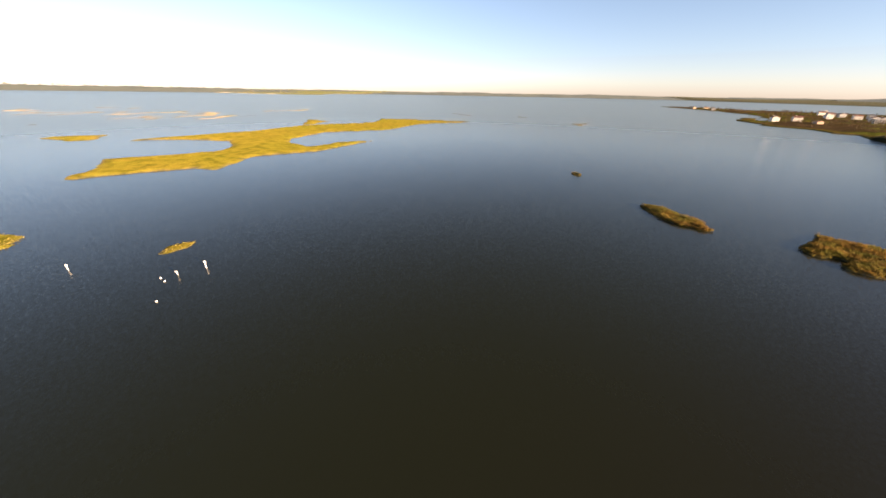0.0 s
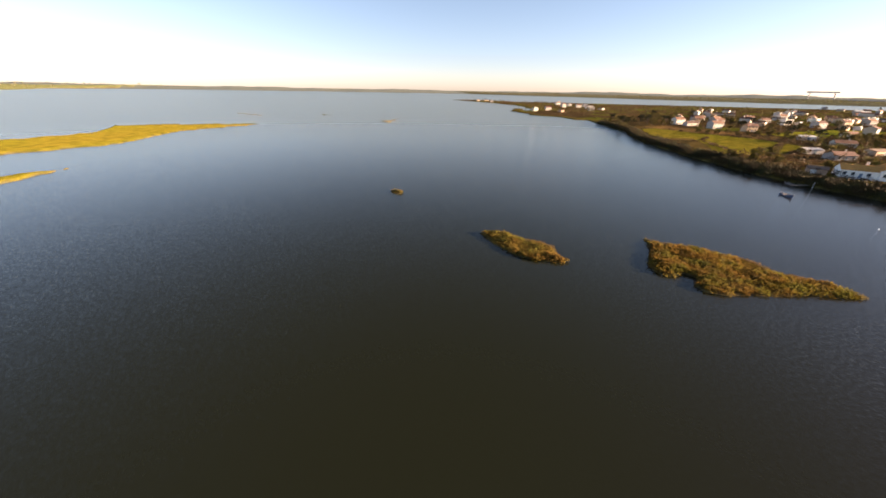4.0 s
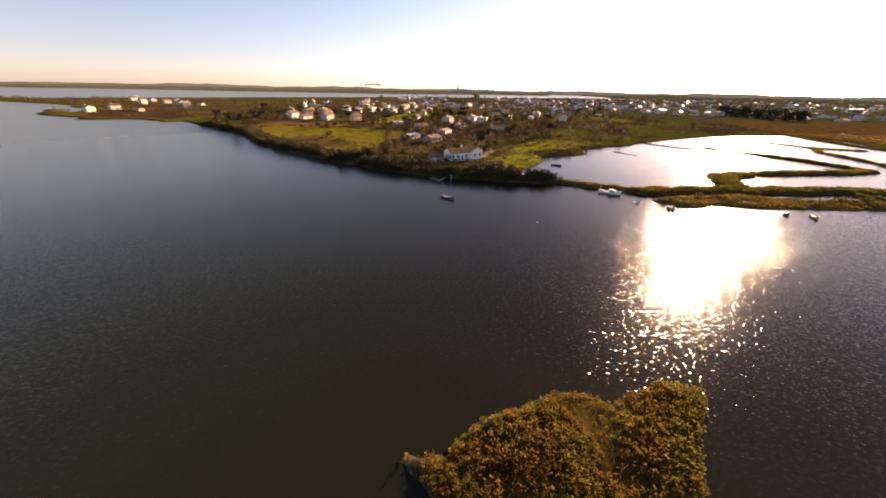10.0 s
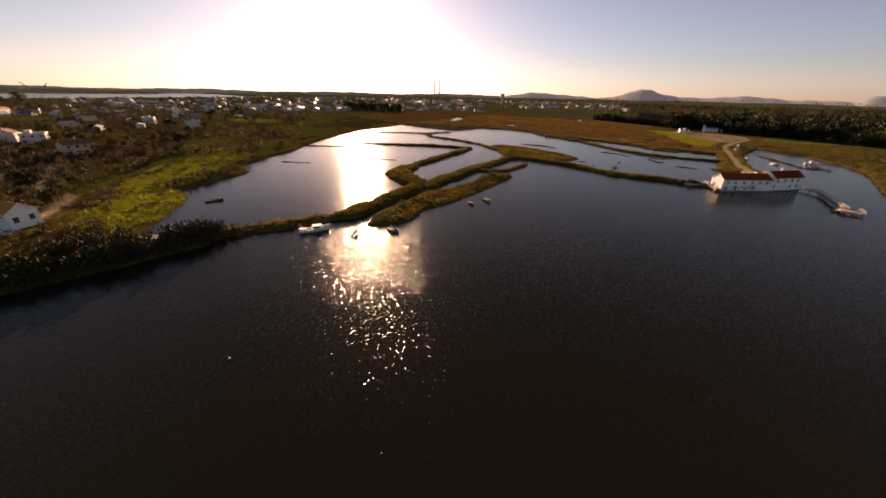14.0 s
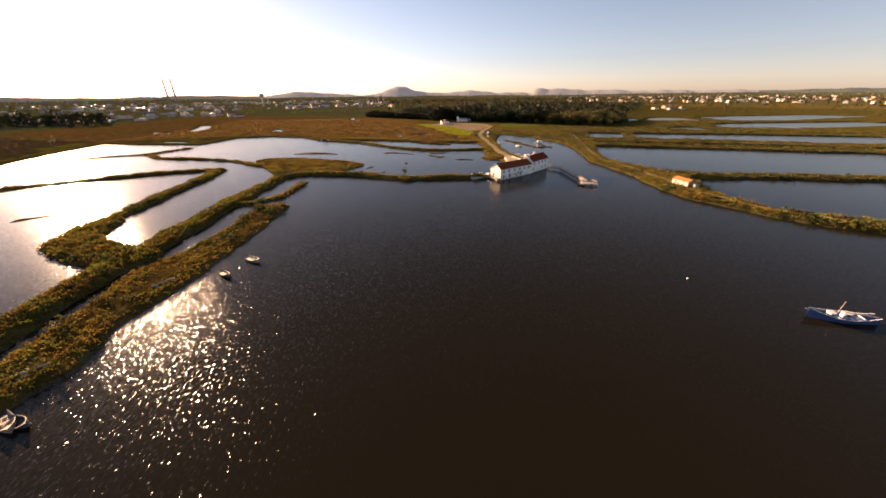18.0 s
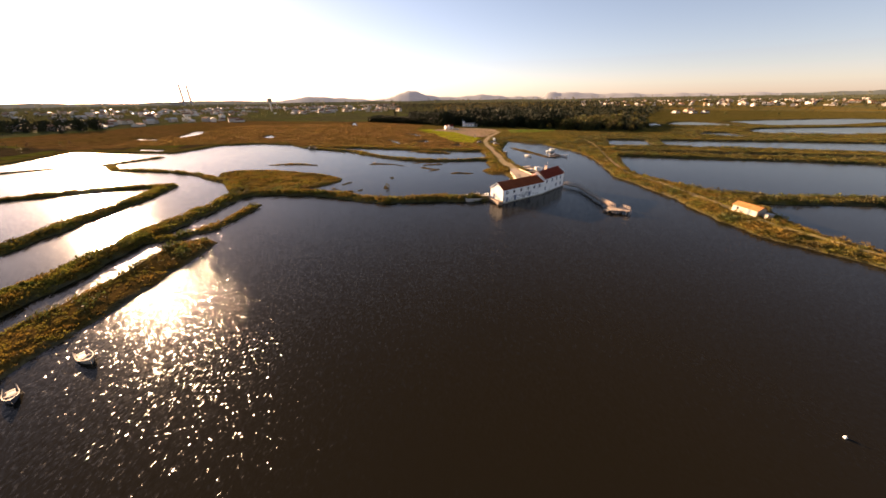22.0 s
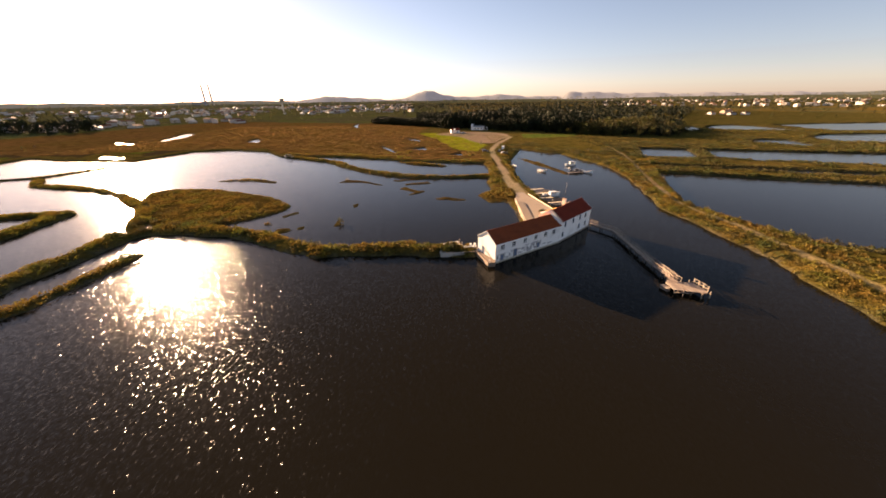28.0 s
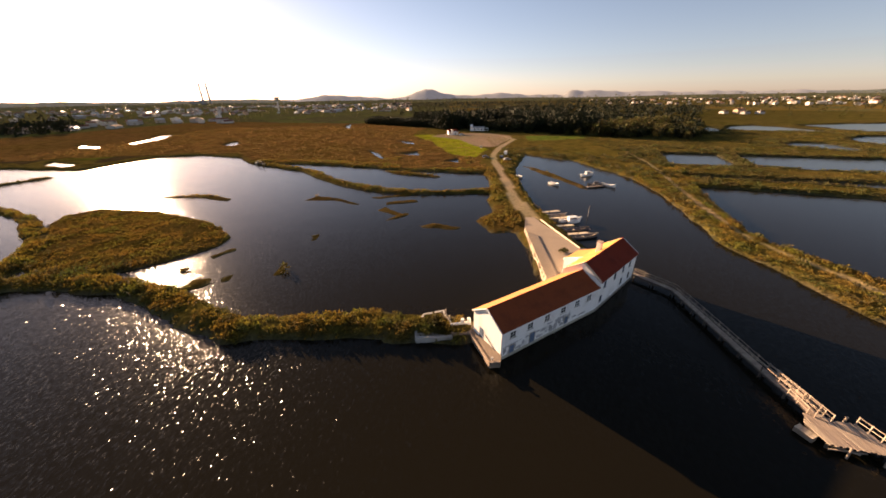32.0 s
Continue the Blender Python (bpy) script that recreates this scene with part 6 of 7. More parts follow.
# x, y, style, turn: houses along the western shore and behind the fields
HOUSES = [(-372, -131, 1, 160), (-352, -128, 3, 70), (-312, -152, 0, 150), (-237, -197, 4, 140), (-285, -124, 5, 100), (-391, -333, 1, 150), (-426, -304, 1, 150),
          (-403, -14, 1, 170), (-425, -48, 4, 160), (-440, 4, 6, 160), (-458, -28, 3, 150), (-456, 75, 4, 170), (-497, 75, 4, 20), (-330, -214, 4, 130), (-367, -260, 5, 140), (-398, -194, 0, 150), (-461, -316, 1, 160),
          (-532, -301, 1, 140), (-524, -261, 3, 150), (-555, -288, 0, 150), (-507, -229, 1, 150), (-549, -172, 0, 160), (-577, -216, 5, 150), (-596, -245, 3, 170), (-641, -287, 1, 150), (-632, -199, 1, 150), (-684, -205, 3, 150),
          (-421, -78, 4, 150), (-476, -24, 2, 150), (-576, -562, 3, 140), (-640, -680, 3, 60), (-728, -736, 1, 150), (-386, -318, 2, 150), (-410, -300, 0, 140), (-372, -290, 1, 150), (-440, -330, 5, 140), (-300, -190, 0, 120), (-268, -170, 6, 150), (-222, -182, 0, 140), (-350, -160, 1, 150)]
rnd_h = random.Random(5)
# the rest of the village stands along five lanes
for (ax, ay), (bx, by) in (((-395, -345), (-900, -430)), ((-400, -262), (-1000, -300)), ((-430, -200), (-1050, -150)), ((-420, -66), (-980, 40)), ((-490, 40), (-1000, 210)), ((-620, -360), (-760, 120)), ((-560, 240), (-900, 420)), ((-450, -560), (-800, -1150)), ((-640, -560), (-860, -860))):
    n = int(math.hypot(bx - ax, by - ay) / 26)
    lane = math.degrees(math.atan2(by - ay, bx - ax))
    for i in range(n):
        s, side = (i + rnd_h.random()) / n, rnd_h.choice((-13, 13, 30))
        x, y = ax + (bx - ax) * s - math.sin(radians(lane)) * side, ay + (by - ay) * s + math.cos(radians(lane)) * side
        if rnd_h.random() < 0.82 and not any(math.hypot(x - a, y - b) < 15 for a, b, *_ in HOUSES) and land(np.array([x]), np.array([y]))[1][0] > 15:
            HOUSES.append((x, y, rnd_h.choice((0, 0, 1, 1, 2, 3, 4, 5, 6, 6)), lane + rnd_h.choice((0, 0, 180, 90)) + rnd_h.uniform(-8, 8)))
FAR_HOUSES = []
while len(FAR_HOUSES) < 190:
    k = rnd_h.random()
    a = radians(rnd_h.uniform(24, 62) if k < 0.55 else rnd_h.uniform(-72, -8))
    r = 1250 + 1700 * rnd_h.random() ** 1.2 if k < 0.55 else rnd_h.uniform(700, 2000)
    x, y = r * math.sin(a), r * math.cos(a)
    if vnoise(np.array([x]), np.array([y]), 220, 16)[0] > 0.45 and y > 180:
        FAR_HOUSES.append((x, y, rnd_h.choice((0, 1, 1, 3, 4, 5, 2)), rnd_h.uniform(0, 360)))
FAR_HOUSES += [(465, 561, 0, 20), (483, 556, 5, 20), (480, 536, 2, 20), (505, 548, 0, 200), (527, 600, 5, 60)]
first = set()
for i, (x, y, s, turn) in enumerate(HOUSES + FAR_HOUSES):
    m = pose(x, y, height_at(x, y) + 0.05, 0, 0, turn)
    group = "houses of the shore village" if i < len(HOUSES) else "houses of the far town"
    if s not in first:
        first.add(s)
        STYLES[s].matrix_world = m
        ob = STYLES[s]
    else:
        ob = copy_thing(STYLES[s], m)
    tagged(ob, STYLE_LABELS[s] + (" near the water" if x > -420 and i < 40 else " in the village" if i < len(HOUSES) else " in the far town"), "house", group)

SHORE_HOUSE_AT = frame_at(-157.5, -178.0, -164.0, -161.5)


def build_shore_house():
    """The long white house over the reeds: a low wing, a taller gabled end and a dark shed."""
    hs = thing("shore_house", "long white house with clay tile roofs above the reed shore", "house", m=SHORE_HOUSE_AT)
    hs.location.z = height_at(-162, -168)
    part("wall", gable_block(0, 12.5, 8.0, 3.6, 5.6, -2.0), WHITEWASH, hs)
    rf = part("roof", tiled_slope(-0.3, 12.5, -0.4, 3.4, 4.0, 5.6), SUN_GOLD_TILES, hs)
    part("back_slope", tiled_slope(-0.3, 12.5, 8.4, 3.4, 4.0, 5.6), SUN_GOLD_TILES, rf)
    gable = part("gable_wing", moved(gable_block(0, 10.0, 6.2, 4.4, 6.4, -2.0), pose(18.5, -1.2, 0, 0, 0, 90)), WHITEWASH, hs, "white gabled end wing")
    for a, b in (((-0.3, 4.2), (3.1, 6.4)), ((6.5, 4.2), (3.1, 6.4))):
        part("wing_roof", moved(tiled_slope(-0.3, 10.3, *a, *b), pose(18.5, -1.2, 0, 0, 0, 90)), SUN_GOLD_TILES, gable)
    part("terrace", box(-0.5, 12.2, -3.4, -0.02, -2.0, 0.15), CONCRETE, hs)
    for x in (1.6, 4.4, 9.4):
        add_window(hs, x, 1.9, 1.1, 1.2, frame_mat=FRAME)
    part("door", box(6.4, 7.4, -0.06, 0.02, 0.15, 2.25), FRAME, hs)
    for x in (13.8, 16.9):
        add_window(hs, x, 2.3, 1.0, 1.2, y=-1.2, frame_mat=FRAME)
    st = part("chimney", box(8.6, 9.4, 4.6, 5.4, 4.0, 6.9), WHITEWASH, hs)
    part("chimney_cap", box(8.5, 9.5, 4.5, 5.5, 6.9, 7.02), TILE_CAP, st)
    sh = thing("boat_shed", "low brown boat shed with a pale front beside the white house", "shed", m=frame_at(-155.0, -188.5, -156.5, -181.5))
    sh.location.z = height_at(-159, -185)
    part("wall", gable_block(0, 7.0, 6.0, 2.5, 3.6, -1.5), OCHRE, sh)
    rf = part("roof", tiled_slope(-0.3, 7.3, -0.35, 2.4, 3.0, 3.6, 0.5), DARK_ROOF, sh)
    part("back_slope", tiled_slope(-0.3, 7.3, 6.35, 2.4, 3.0, 3.6, 0.5), DARK_ROOF, rf)
    part("door", box(1.2, 3.4, -0.06, 0.02, 0.0, 2.1), WHITE_HULL, sh)


build_shore_house()
plant_trees()
# a row of clipped trees along the edge of the ploughed field
for i in range(9):
    ob = grow(-300 - 5.6 * i, -284 + 6.0 * i, 4 if i % 3 else 2, 47 * i)
    tagged(ob, "small clipped tree in the row along the field", "tree", "row of field trees")


def distant_town():
    """Low pale houses with tiled roofs, too far off to be counted."""
    rng = random.Random(31)
    v, f, mats = [], [], []
    for a0, a1, r0, r1, n in ((-34, -6, 900, 2300, 340), (-72, -34, 620, 2300, 330), (22, 66, 1300, 2900, 150), (-104, -66, 640, 1500, 170)):
        done = 0
        while done < n:
            a, r = radians(rng.uniform(a0, a1)), rng.uniform(r0, r1)
            x, y = r * math.sin(a), r * math.cos(a)
            if float(vnoise(np.array([x]), np.array([y]), 170, 61)[0]) < 0.42:
                done += 0.2
                continue
            done += 1
            w, l, h, turn = rng.uniform(6, 11), rng.uniform(9, 20), rng.choice((2.8, 3.0, 5.6, 5.8)), rng.uniform(0, 360)
            m = pose(x, y, height_at(x, y), 0, 0, turn)
            k = len(v)
            bv, bf = gable_block(-l / 2, l / 2, w, h, h + 1.7, -1.0)
            v += [tuple(m @ Vector(p)) for p in bv]
            f += [tuple(q + k for q in face) for face in bf]
            mats += [0] * len(bf)
            for y0 in (-0.4, w + 0.4):
                k = len(v)
                v += [tuple(m @ Vector(p)) for p in ((-l / 2 - 0.3, y0, h - 0.1), (l / 2 + 0.3, y0, h - 0.1), (l / 2 + 0.3, w / 2, h + 1.95), (-l / 2 - 0.3, w / 2, h + 1.95), (-l / 2 - 0.3, y0, h - 0.3), (l / 2 + 0.3, y0, h - 0.3), (l / 2 + 0.3, w / 2, h + 1.75), (-l / 2 - 0.3, w / 2, h + 1.75))]
                f += [tuple(q + k for q in face) for face in ((0, 1, 2, 3), (7, 6, 5, 4), (0, 4, 5, 1), (1, 5, 6, 2), (3, 7, 4, 0))]
                mats += [rng.choice((1, 1, 2))] * 5
    me = mesh_of("distant_town", v, f, surface("town_walls", (0.46, 0.42, 0.37), (0.36, 0.33, 0.29), 1.0, 0.05, 0.85, 0.0, (0.42, 0.38, 0.33), 0.35, island=True))
    me.materials.append(surface("town_roofs", (0.26, 0.10, 0.05), (0.2, 0.08, 0.045), 1.0, 0.05, 0.9, 0.0, None, 0.3, island=True))
    me.materials.append(SHEET_ROOF)
    me.polygons.foreach_set("material_index", mats)
    return tagged(new("distant_town", me), "pale low houses of the distant town with tiled roofs", "houses", kind="stuff")


distant_town()

# ---- small buildings near the mill ----
LIMED = surface("weathered_limewash", (0.50, 0.42, 0.32), (0.40, 0.33, 0.25), 2.5, 0.6, 0.9, 0.006, (0.30, 0.25, 0.19), 0.1)
hut = thing("dike_hut", "small pale dike hut with an orange tile roof", "hut", m=frame_at(68.9, -15.0, 69.8, -22.2))
part("wall", gable_block(0, 7.2, 3.2, 1.75, 2.65, -0.5), LIMED, hut)
hr = part("roof", tiled_slope(-0.2, 7.4, -0.22, 1.66, 1.6, 2.65), SUN_GOLD_TILES, hut)
part("back_slope", tiled_slope(-0.2, 7.4, 3.42, 1.66, 1.6, 2.65), SUN_GOLD_TILES, hr)
add_window(hut, 1.6, 1.1, 0.6, 0.6, 1)
part("door", box(4.6, 5.4, -0.05, 0.02, 0.1, 1.6), FRAME, hut)
hut.location.z = height_at(70, -18) - 0.1
annex = thing("dike_shed", "low grey lean-to shed beside the dike hut", "shed", m=pose(72.0, -23.3, height_at(72.0, -23.3), 0, 0, 5))
part("wall", box(-0.9, 1.1, -0.8, 0.7, -0.6, 1.3), STONE, annex)
part("roof", box(-1.05, 1.25, -0.95, 0.85, 1.3, 1.4), STEEL, annex)

cottage = thing("visitor_cottage", "white gabled cottage with a porch at the car park", "house", m=pose(-4, 285, height_at(-2, 285), 0, 0, 12))
part("wall", join(gable_block(0, 9, 6, 3.0, 4.8, -0.6), box(2.2, 4.0, -1.6, 0, -0.6, 4.6)), WHITEWASH, cottage)
cr = part("roof", tiled_slope(-0.2, 9.2, -0.25, 2.9, 3, 4.8), TILES, cottage)
part("back_slope", tiled_slope(-0.2, 9.2, 6.25, 2.9, 3, 4.8), TILES, cr)
part("door", box(6.0, 7.0, -0.05, 0.02, 0.0, 2.1), FRAME, cottage)
part("window", box(0.8, 1.6, -0.05, 0.02, 1.0, 2.1), GLASS, cottage)
barn = thing("long_barn", "long low white barn with a tall gable end", "barn", m=pose(19, 321, height_at(20, 322), 0, 0, -6))
part("wall", join(gable_block(2.0, 18, 6.5, 3.2, 4.2, -0.6), gable_block(-0.5, 2.0, 6.5, 4.6, 6.2, -0.6)), WHITEWASH, barn)
br = part("roof", tiled_slope(2.0, 18.2, -0.25, 3.1, 3.25, 4.2), SHEET_ROOF, barn)
part("back_slope", tiled_slope(2.0, 18.2, 6.75, 3.1, 3.25, 4.2), SHEET_ROOF, br)
for x in (4.0, 7.5, 11.0, 14.5):
    part("window", box(x - 0.5, x + 0.5, -0.05, 0.02, 1.0, 2.2), GLASS, barn)

# ---- sluice house, kiosk and yard clutter ----
sl = thing("sluice", "dark timber sluice gate in the heath dam", "sluice", m=pose(-112, 152, 0, 0, 0, -30))
part("frame", join(box(-2.5, -2.1, -0.3, 0.3, -1.5, 2.2), box(2.1, 2.5, -0.3, 0.3, -1.5, 2.2), box(-2.5, 2.5, -0.2, 0.2, 1.9, 2.2)), DARK_WOOD, sl)
part("gate", box(-2.1, 2.1, -0.08, 0.08, -1.5, 1.1), DARK_WOOD, sl)
part("wall", join(box(-4.5, -2.5, -0.5, 0.5, -1.5, 1.2), box(2.5, 4.5, -0.5, 0.5, -1.5, 1.2)), STONE, sl)
ps = thing("pond_shed", "low pale landing shed with a red-brown edge on the pond wall", "shed", m=pose(-128, -149, height_at(-128, -149), 0, 0, 30))
part("wall", box(-2.2, 2.2, -1.1, 1.1, -0.6, 1.1), OCHRE, ps)
part("roof", box(-2.5, 2.5, -1.4, 1.4, 1.1, 1.22), SHEET_ROOF, ps)
wp = thing("landing_post", "white post with a small board on the reed shore", "post", m=pose(-121.5, -181, 0))
part("shaft", tube((0, 0, -1), (0, 0, 2.6), 0.1), WHITE_HULL, wp)
part("board", box(-0.3, 0.3, -0.03, 0.03, 2.0, 2.6), WHITE_HULL, wp)
lj = thing("small_jetty", "short dark landing jetty on the reed shore", "jetty")
part("deck", beam((-124, -183, 0.6), (-117, -187, 0.6), 1.2, 0.14), DARK_WOOD, lj)
for k in range(4):
    part("pile", tube((-123 + k * 1.8, -183.6 - k, -1.4), (-123 + k * 1.8, -183.6 - k, 1.1), 0.09), DARK_WOOD, lj)


def car(label, m, body_mat, van=False, group="parked vehicles"):
    c = thing("parked_van" if van else "parked_car", label, "van" if van else "car", group, m=m)
    h = 2.2 if van else 1.45
    prof = [(-2.1, 0.35), (2.1, 0.35), (2.15, 0.75), (1.15 if not van else 1.7, 0.92 if not van else 1.2), (0.55 if not van else 1.2, h), (-1.5 if not van else -2.0, h), (-2.1, 0.95)]
    n = len(prof)
    v = [(x, -0.85, z) for x, z in prof] + [(x, 0.85, z) for x, z in prof]
    f = [tuple(range(n)), tuple(range(2 * n - 1, n - 1, -1))] + [(i, n + i, n + (i + 1) % n, (i + 1) % n) for i in range(n)]
    part("body", (v, f), body_mat, c)
    for y in (-0.862, 0.862):
        part("side_window", box(-1.4, 0.5, min(y, y * 0.98), max(y, y * 0.98), h - 0.5, h - 0.12), GLASS, c)
    part("windscreen", beam((1.16 if not van else 1.68, 0, 0.98 if not van else 1.3), (0.66 if not van else 1.26, 0, h - 0.08), 1.4, 0.03), GLASS, c)
    for x in (-1.3, 1.3):
        for y in (-0.8, 0.8):
            wh = part("wheel", tube((x, y - 0.1, 0.32), (x, y + 0.1, 0.32), 0.32, n=14), RUBBER, c)
            part("rim", tube((x, y - 0.11, 0.32), (x, y + 0.11, 0.32), 0.19, n=10), STEEL, wh)
    return c


car("dark parked car beside the causeway", pose(16.5, 159, height_at(16.5, 159), 0, 0, 5), CAR_DARK)
car("white van parked beside the causeway", pose(29.5, 168, height_at(29.5, 168), 0, 0, 80), WHITE_HULL, True)
car("silver car parked beside the causeway", pose(27.5, 150, height_at(27.5, 150), 0, 0, 15), STEEL)
car("dark car parked by the harbour bank", pose(25.5, 157, height_at(25.5, 157), 0, 0, 70), CAR_DARK)
car("pale car in the car park", pose(8, 282, height_at(8, 282), 0, 0, 10), WHITE_HULL)
sg = thing("notice_board", "pale timber notice board on the verge", "sign", m=pose(17, 192, height_at(17, 192), 0, 0, 20))
part("post", join(beam((-0.5, 0, -0.2), (-0.5, 0, 2.2), 0.12), beam((0.5, 0, -0.2), (0.5, 0, 2.2), 0.12)), PALE_WOOD, sg)
part("board", box(-0.8, 0.8, -0.05, 0.05, 1.0, 2.3), PALE_WOOD, sg)

# ---- woods, hills and the far skyline ----
wood("pine_belt", "low dark pine belt behind the heath", 230, in_ring([(-118, 446), (-30, 370), (-6, 338), (-10, 372), (-60, 455), (-112, 490)]), PINE, 7, 11, 201, 260)
wood("pine_wood", "tall dark pine wood behind the cottage", 300, in_ring([(-10, 334), (12, 336), (42, 314), (60, 298), (112, 270), (150, 305), (120, 430), (20, 460), (-24, 405)]), PINE, 9, 21, 202, 330)
wood("wood_edge", "brown-green bushes and young trees at the wood's edge", 190, in_ring([(96, 270), (180, 222), (222, 262), (268, 338), (225, 372), (165, 318), (125, 312)]), LEAF, 4, 14, 203, 240)
wood("dark_copse", "dark copse beside the salt ponds", 120, in_ring([(110, 268), (182, 226), (214, 262), (240, 320), (190, 330), (140, 305)]), PINE, 6, 16, 204, 260)
wood("back_wood", "dark wood behind the pines", 260, in_ring([(-60, 455), (20, 460), (120, 430), (165, 320), (262, 345), (230, 470), (120, 600), (-60, 600)]), PINE, 8, 15, 205, 160)
wood("plain_copses", "dark copses on the plain behind the salt ponds", 620, in_fan(9, 37, 430, 1050), PINE, 5, 13, 206, 60)
wood("western_grove", "dark grove west of the heath", 110, in_ring([(-560, 330), (-470, 330), (-470, 380), (-520, 450), (-620, 470), (-640, 380)]), PINE, 9, 16, 211, 60)
wood("pond_thicket", "dark thicket at the western pond", 160, in_ring([(-190, -92), (-205, -82), (-226, -48), (-262, 0), (-330, 30), (-330, -60), (-262, -90), (-225, -100)]), LEAF, 3, 6, 221, 46)
wood("village_scrub", "scrub and hedges between the houses", 4600, in_ring([(-170, -200), (-240, -120), (-300, -60), (-330, 200), (-1150, 300), (-1150, -640), (-620, -640), (-400, -470), (-345, -350), (-330, -250), (-250, -210)]), BROWN_SCRUB, 2.0, 5.5, 231, 30)
wood("garden_scrub", "dark garden scrub and hedges near the reed shore", 1900, in_ring([(-150, -195), (-165, -160), (-215, -135), (-240, -90), (-330, -70), (-420, -130), (-420, -260), (-345, -250), (-262, -215), (-225, -235), (-190, -245)]), BROWN_SCRUB, 1.4, 3.8, 235, 36)
wood("village_trees", "olive-green trees scattered through the village", 900, in_ring([(-200, -200), (-330, 200), (-1150, 300), (-1150, -640), (-620, -640), (-400, -470), (-345, -350), (-350, -250), (-250, -210)]), LEAF, 3.0, 7.5, 233, 40)
wood("peninsula_scrub", "dark scrub and trees on the low peninsula", 900, in_ring([(-385, -480), (-405, -590), (-520, -720), (-600, -800), (-760, -1250), (-860, -1250), (-880, -900), (-900, -640), (-620, -500)]), BROWN_SCRUB, 2.0, 6.5, 237, 30)
wood("meadow_thicket", "dark thickets at the meadow's shore", 60, in_ring([(-170, -122), (-186, -98), (-196, -104), (-180, -132)]), BROWN_SCRUB, 1.8, 3.6, 238, 70)
wood("shore_thicket", "dark thicket behind the pond shed", 50, in_ring([(-128, -152), (-150, -152), (-156, -162), (-136, -166), (-128, -160)]), BROWN_SCRUB, 1.6, 3.4, 239, 70)
wood("plain_trees", "scattered trees over the far plain", 2800, in_fan(-72, 66, 640, 2600), LEAF, 5, 11, 241, 24)
wood("western_plain_trees", "scattered trees beyond the village", 420, in_fan(-100, -48, 700, 1700), PINE, 6, 12, 251, 22)
wood("town_trees", "dark trees among the houses of the far town", 1500, in_fan(16, 66, 950, 2600), PINE, 6, 12, 245, 24)
wood("northern_woods", "dark belts of trees behind the pine wood", 1300, in_fan(-9, 30, 640, 2000), PINE, 6, 15, 247, 34)
wood("rim_woods", "low dark woods along the horizon", 900, in_fan(-60, 75, 2600, 4300), HAZY_TREES, 14, 26, 261, 16)
wood("far_shore_woods", "dark woods on the far river shore", 520, in_fan(-125, -60, 2550, 3600), HAZY_TREES, 12, 20, 271, 16)
wood("south_coast_woods", "pine woods behind the far sand shore", 620, in_fan(128, 178, 2950, 4500), HAZY_TREES, 12, 22, 281, 16)
big = copy_thing(TREES[1], pose(-1062, -20, 1) @ Matrix.Scale(3.1, 4))
tagged(big, "large dark tree standing above the village roofs", "tree", "trees among the houses")


def hill_range(name, label, a0, a1, r, profile, mat, depth=420, steps=160):
    """A ridge seen along the horizon: profile gives its height for a bearing; it falls off to the front and the back."""
    v, f = [], []
    sect = [(-depth, 0.0), (-depth * 0.6, 0.32), (-depth * 0.3, 0.72), (0, 1.0), (depth * 0.6, 0.3), (depth, 0.0)]
    for i in range(steps + 1):
        b = a0 + (a1 - a0) * i / steps
        a = radians(b)
        h = profile(b)
        for k, (dr, s) in enumerate(sect):
            rr = r + dr
            hh = h * s * (1 + 0.12 * (float(vnoise(np.array([b * 3.0]), np.array([k * 7.0]), 1.0, 9)[0]) - 0.5)) - 2
            v.append((rr * math.sin(a), rr * math.cos(a) - 60, hh))
    n = len(sect)
    for i in range(steps):
        for k in range(n - 1):
            q = i * n + k
            f.append((q, q + 1, q + n + 1, q + n))
    me = mesh_of(name, v, f, mat, True)
    return tagged(new(name, me), label, "hills", kind="structure")


def bump(b, c, w, h):
    return h * math.exp(-((b - c) / w) ** 2)


def north_profile(b):
    h = 36 + 5 * math.sin(b * 0.9) + 3 * math.sin(b * 2.3 + 1)
    h += bump(b, -3.1, 2.4, 80) + bump(b, -1.2, 3.2, 20) + bump(b, -17.0, 4.0, 40) + bump(b, 8.0, 5.0, 30)
    h += 55 / (1 + math.exp(-(b - 18.2) * 6)) * math.exp(-max(0.0, b - 18.2) / 11)
    return h


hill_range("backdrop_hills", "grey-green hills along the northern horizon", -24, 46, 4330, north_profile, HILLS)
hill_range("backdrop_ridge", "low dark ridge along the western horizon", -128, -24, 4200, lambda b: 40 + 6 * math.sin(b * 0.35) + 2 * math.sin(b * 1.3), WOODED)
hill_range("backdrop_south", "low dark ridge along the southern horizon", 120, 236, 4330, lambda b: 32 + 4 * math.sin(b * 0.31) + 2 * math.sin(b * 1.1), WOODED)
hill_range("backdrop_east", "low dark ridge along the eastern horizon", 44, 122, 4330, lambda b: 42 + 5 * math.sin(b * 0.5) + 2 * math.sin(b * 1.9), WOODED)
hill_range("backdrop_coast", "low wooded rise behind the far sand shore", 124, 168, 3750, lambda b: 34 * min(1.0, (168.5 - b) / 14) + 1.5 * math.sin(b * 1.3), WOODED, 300)

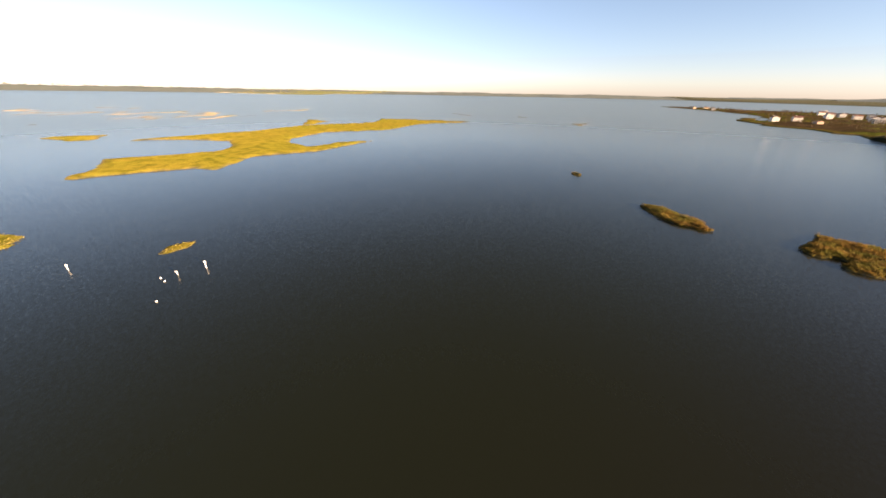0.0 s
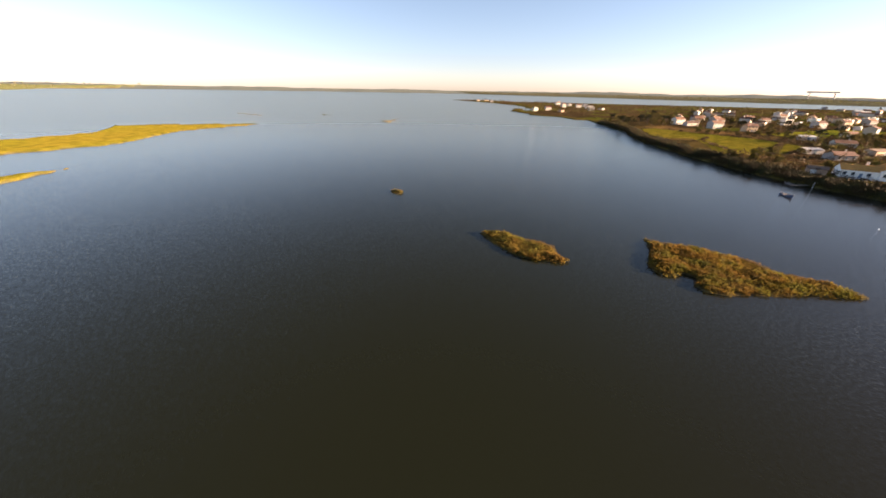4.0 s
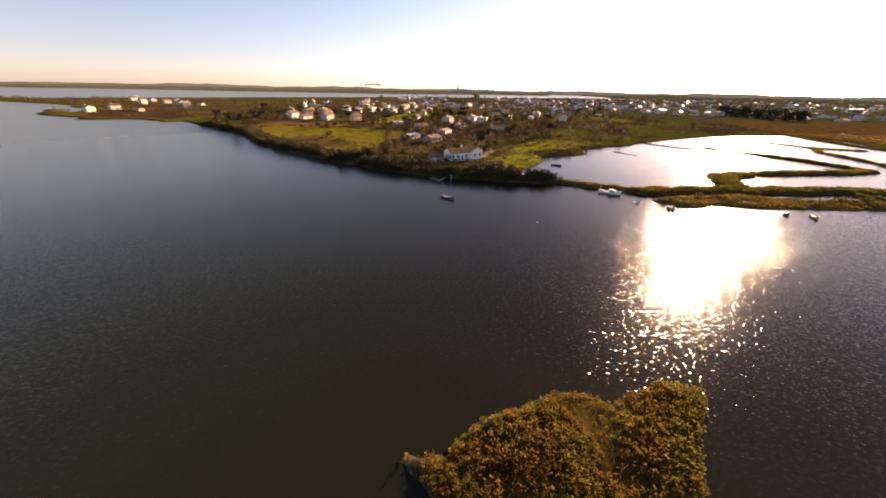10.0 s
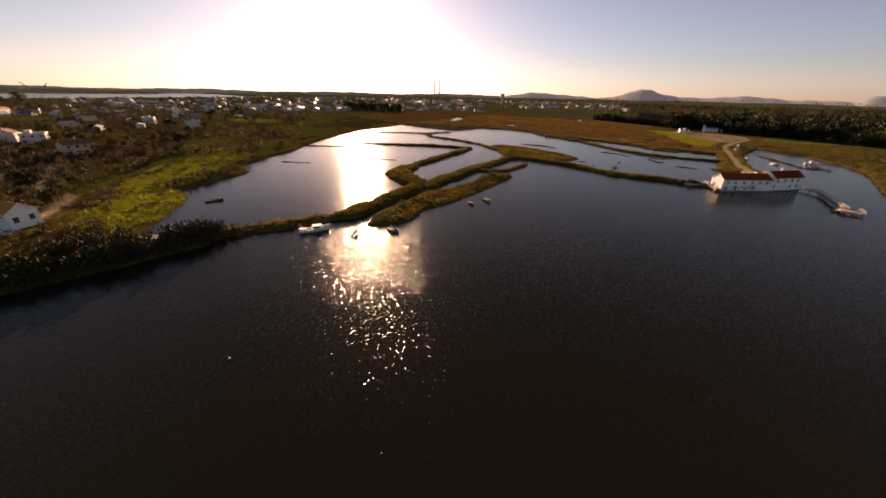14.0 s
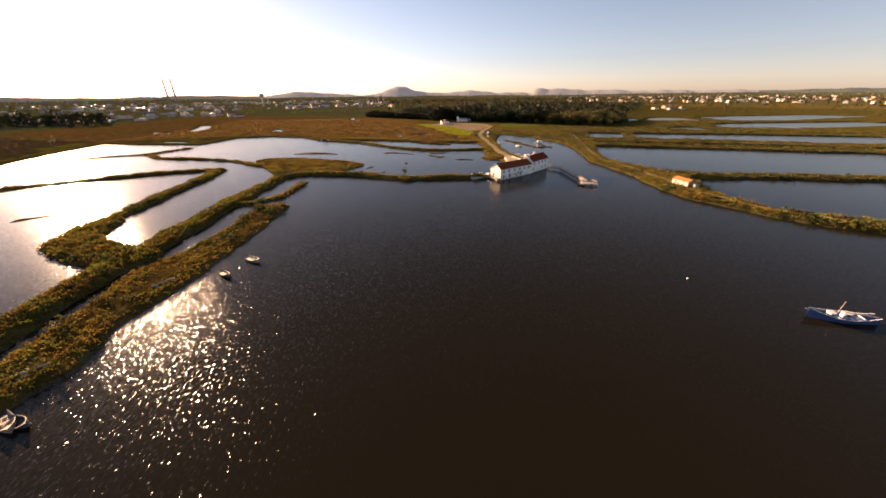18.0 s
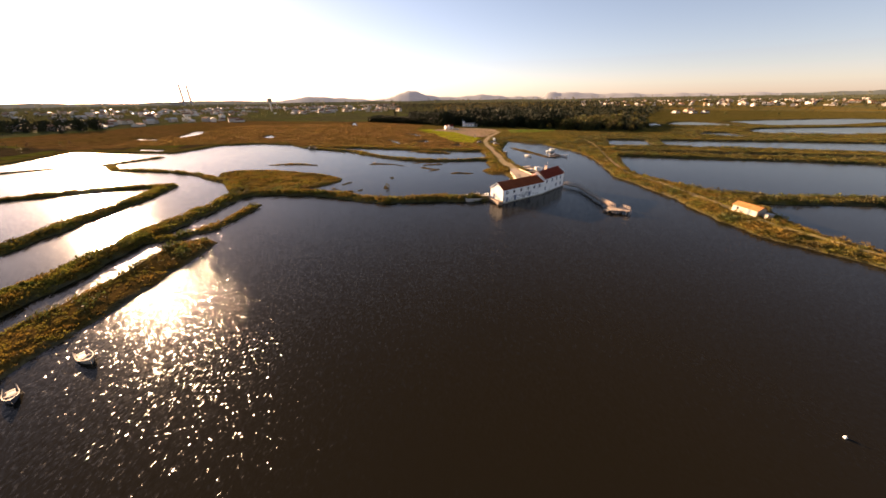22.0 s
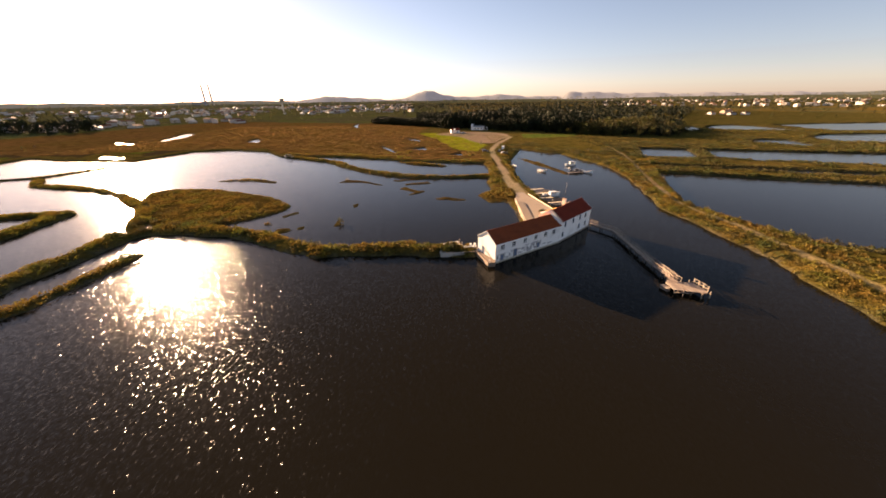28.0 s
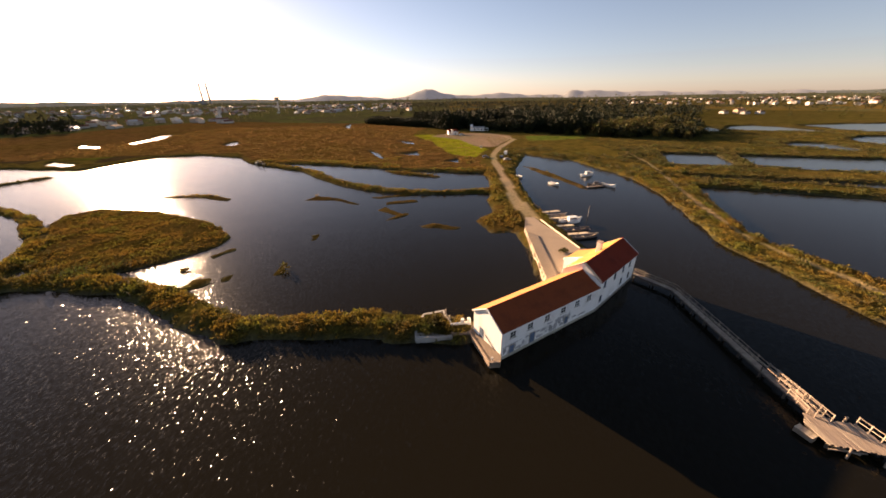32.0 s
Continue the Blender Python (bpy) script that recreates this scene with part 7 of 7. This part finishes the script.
# power station stacks, water tower, shipyard cranes
for dx in (0, 62):
    st = thing("power_station_chimney", "tall slender banded chimney on the horizon", "chimney", "power station chimneys", m=pose(-2160 + dx, 3105, 0))
    part("shaft", tube((0, 0, 0), (0, 0, 175), 9, 5.5, 14), STEEL, st)
    part("band", tube((0, 0, 160), (0, 0, 172), 5.2, 5.0, 14), OCHRE, st)
pw = thing("power_station", "pale block of the power station at the chimneys' foot", "building", m=pose(-2230, 3130, 0))
part("wall", box(-60, 60, -20, 20, 0, 34), CONCRETE, pw)
part("roof", box(-62, 62, -22, 22, 34, 36), STEEL, pw)
wt = thing("water_tower", "concrete water tower with a broad tank", "water tower", m=pose(-562, 1132, 0))
part("shaft", tube((0, 0, 0), (0, 0, 30), 3.0, 2.6, 14), CONCRETE, wt)
part("tank", join(tube((0, 0, 30), (0, 0, 34), 3.0, 7.5, 18), tube((0, 0, 34), (0, 0, 41), 7.5, 7.5, 18)), CONCRETE, wt)
part("roof", tube((0, 0, 41), (0, 0, 42), 7.7, 2.0, 18), STEEL, wt)
wt2 = thing("radio_mast", "thin mast beside the water tower", "mast", m=pose(-545, 1140, 0))
part("pole", tube((0, 0, 0), (0, 0, 46), 0.7, 0.4, 6), STEEL, wt2)


def crane(x, y, h, turn, jib, label):
    c = thing("shipyard_crane", label, "crane", "shipyard cranes", m=pose(x, y, 0, 0, 0, turn))
    part("tower", join(beam((-8, 0, 0), (-4, 0, h * 0.75), 4), beam((8, 0, 0), (4, 0, h * 0.75), 4), beam((-7, 0, h * 0.4), (7, 0, h * 0.4), 3)), STEEL, c)
    part("cab", box(-8, 10, -6, 6, h * 0.75, h * 0.95), STEEL, c)
    part("jib", beam((0, 0, h * 0.85), jib, 4.5), STEEL, c)
    return c


crane(-4020, 245, 62, 90, (-30, 0, 108), "luffing shipyard crane with a steep jib on the far shore")
crane(-3990, 330, 44, 90, (14, 0, 62), "low shipyard crane on the far shore")
crane(-3985, 480, 40, 90, (-26, 0, 60), "shipyard crane with a short jib on the far shore")
crane(-3960, 560, 40, 90, (24, 0, 56), "shipyard crane beside the sheds on the far shore")
gy = thing("gantry_crane", "wide portal gantry crane on the far shore", "crane", m=pose(-3940, -690, 0, 0, 0, 90))
part("leg", beam((-75, 0, 0), (-68, 0, 66), 6), STEEL, gy)
part("leg", beam((75, 0, 0), (68, 0, 66), 6), STEEL, gy)
part("girder", box(-90, 90, -4, 4, 64, 74), STEEL, gy)
for i, (x, y, w, h) in enumerate(((-3900, 300, 120, 22), (-3880, 640, 160, 18), (-3700, 1250, 90, 16), (-3850, -420, 110, 14))):
    s = thing("dock_shed", "long grey shipyard shed on the far shore", "shed", "shipyard sheds", m=pose(x, y, 0, 0, 0, 88))
    part("wall", box(-w, w, -18, 18, 0, h), CONCRETE, s)
    part("roof", moved(gable_block(-w - 2, w + 2, 38, 0.5, 6, 0.0), pose(0, -19, h)), STEEL, s)
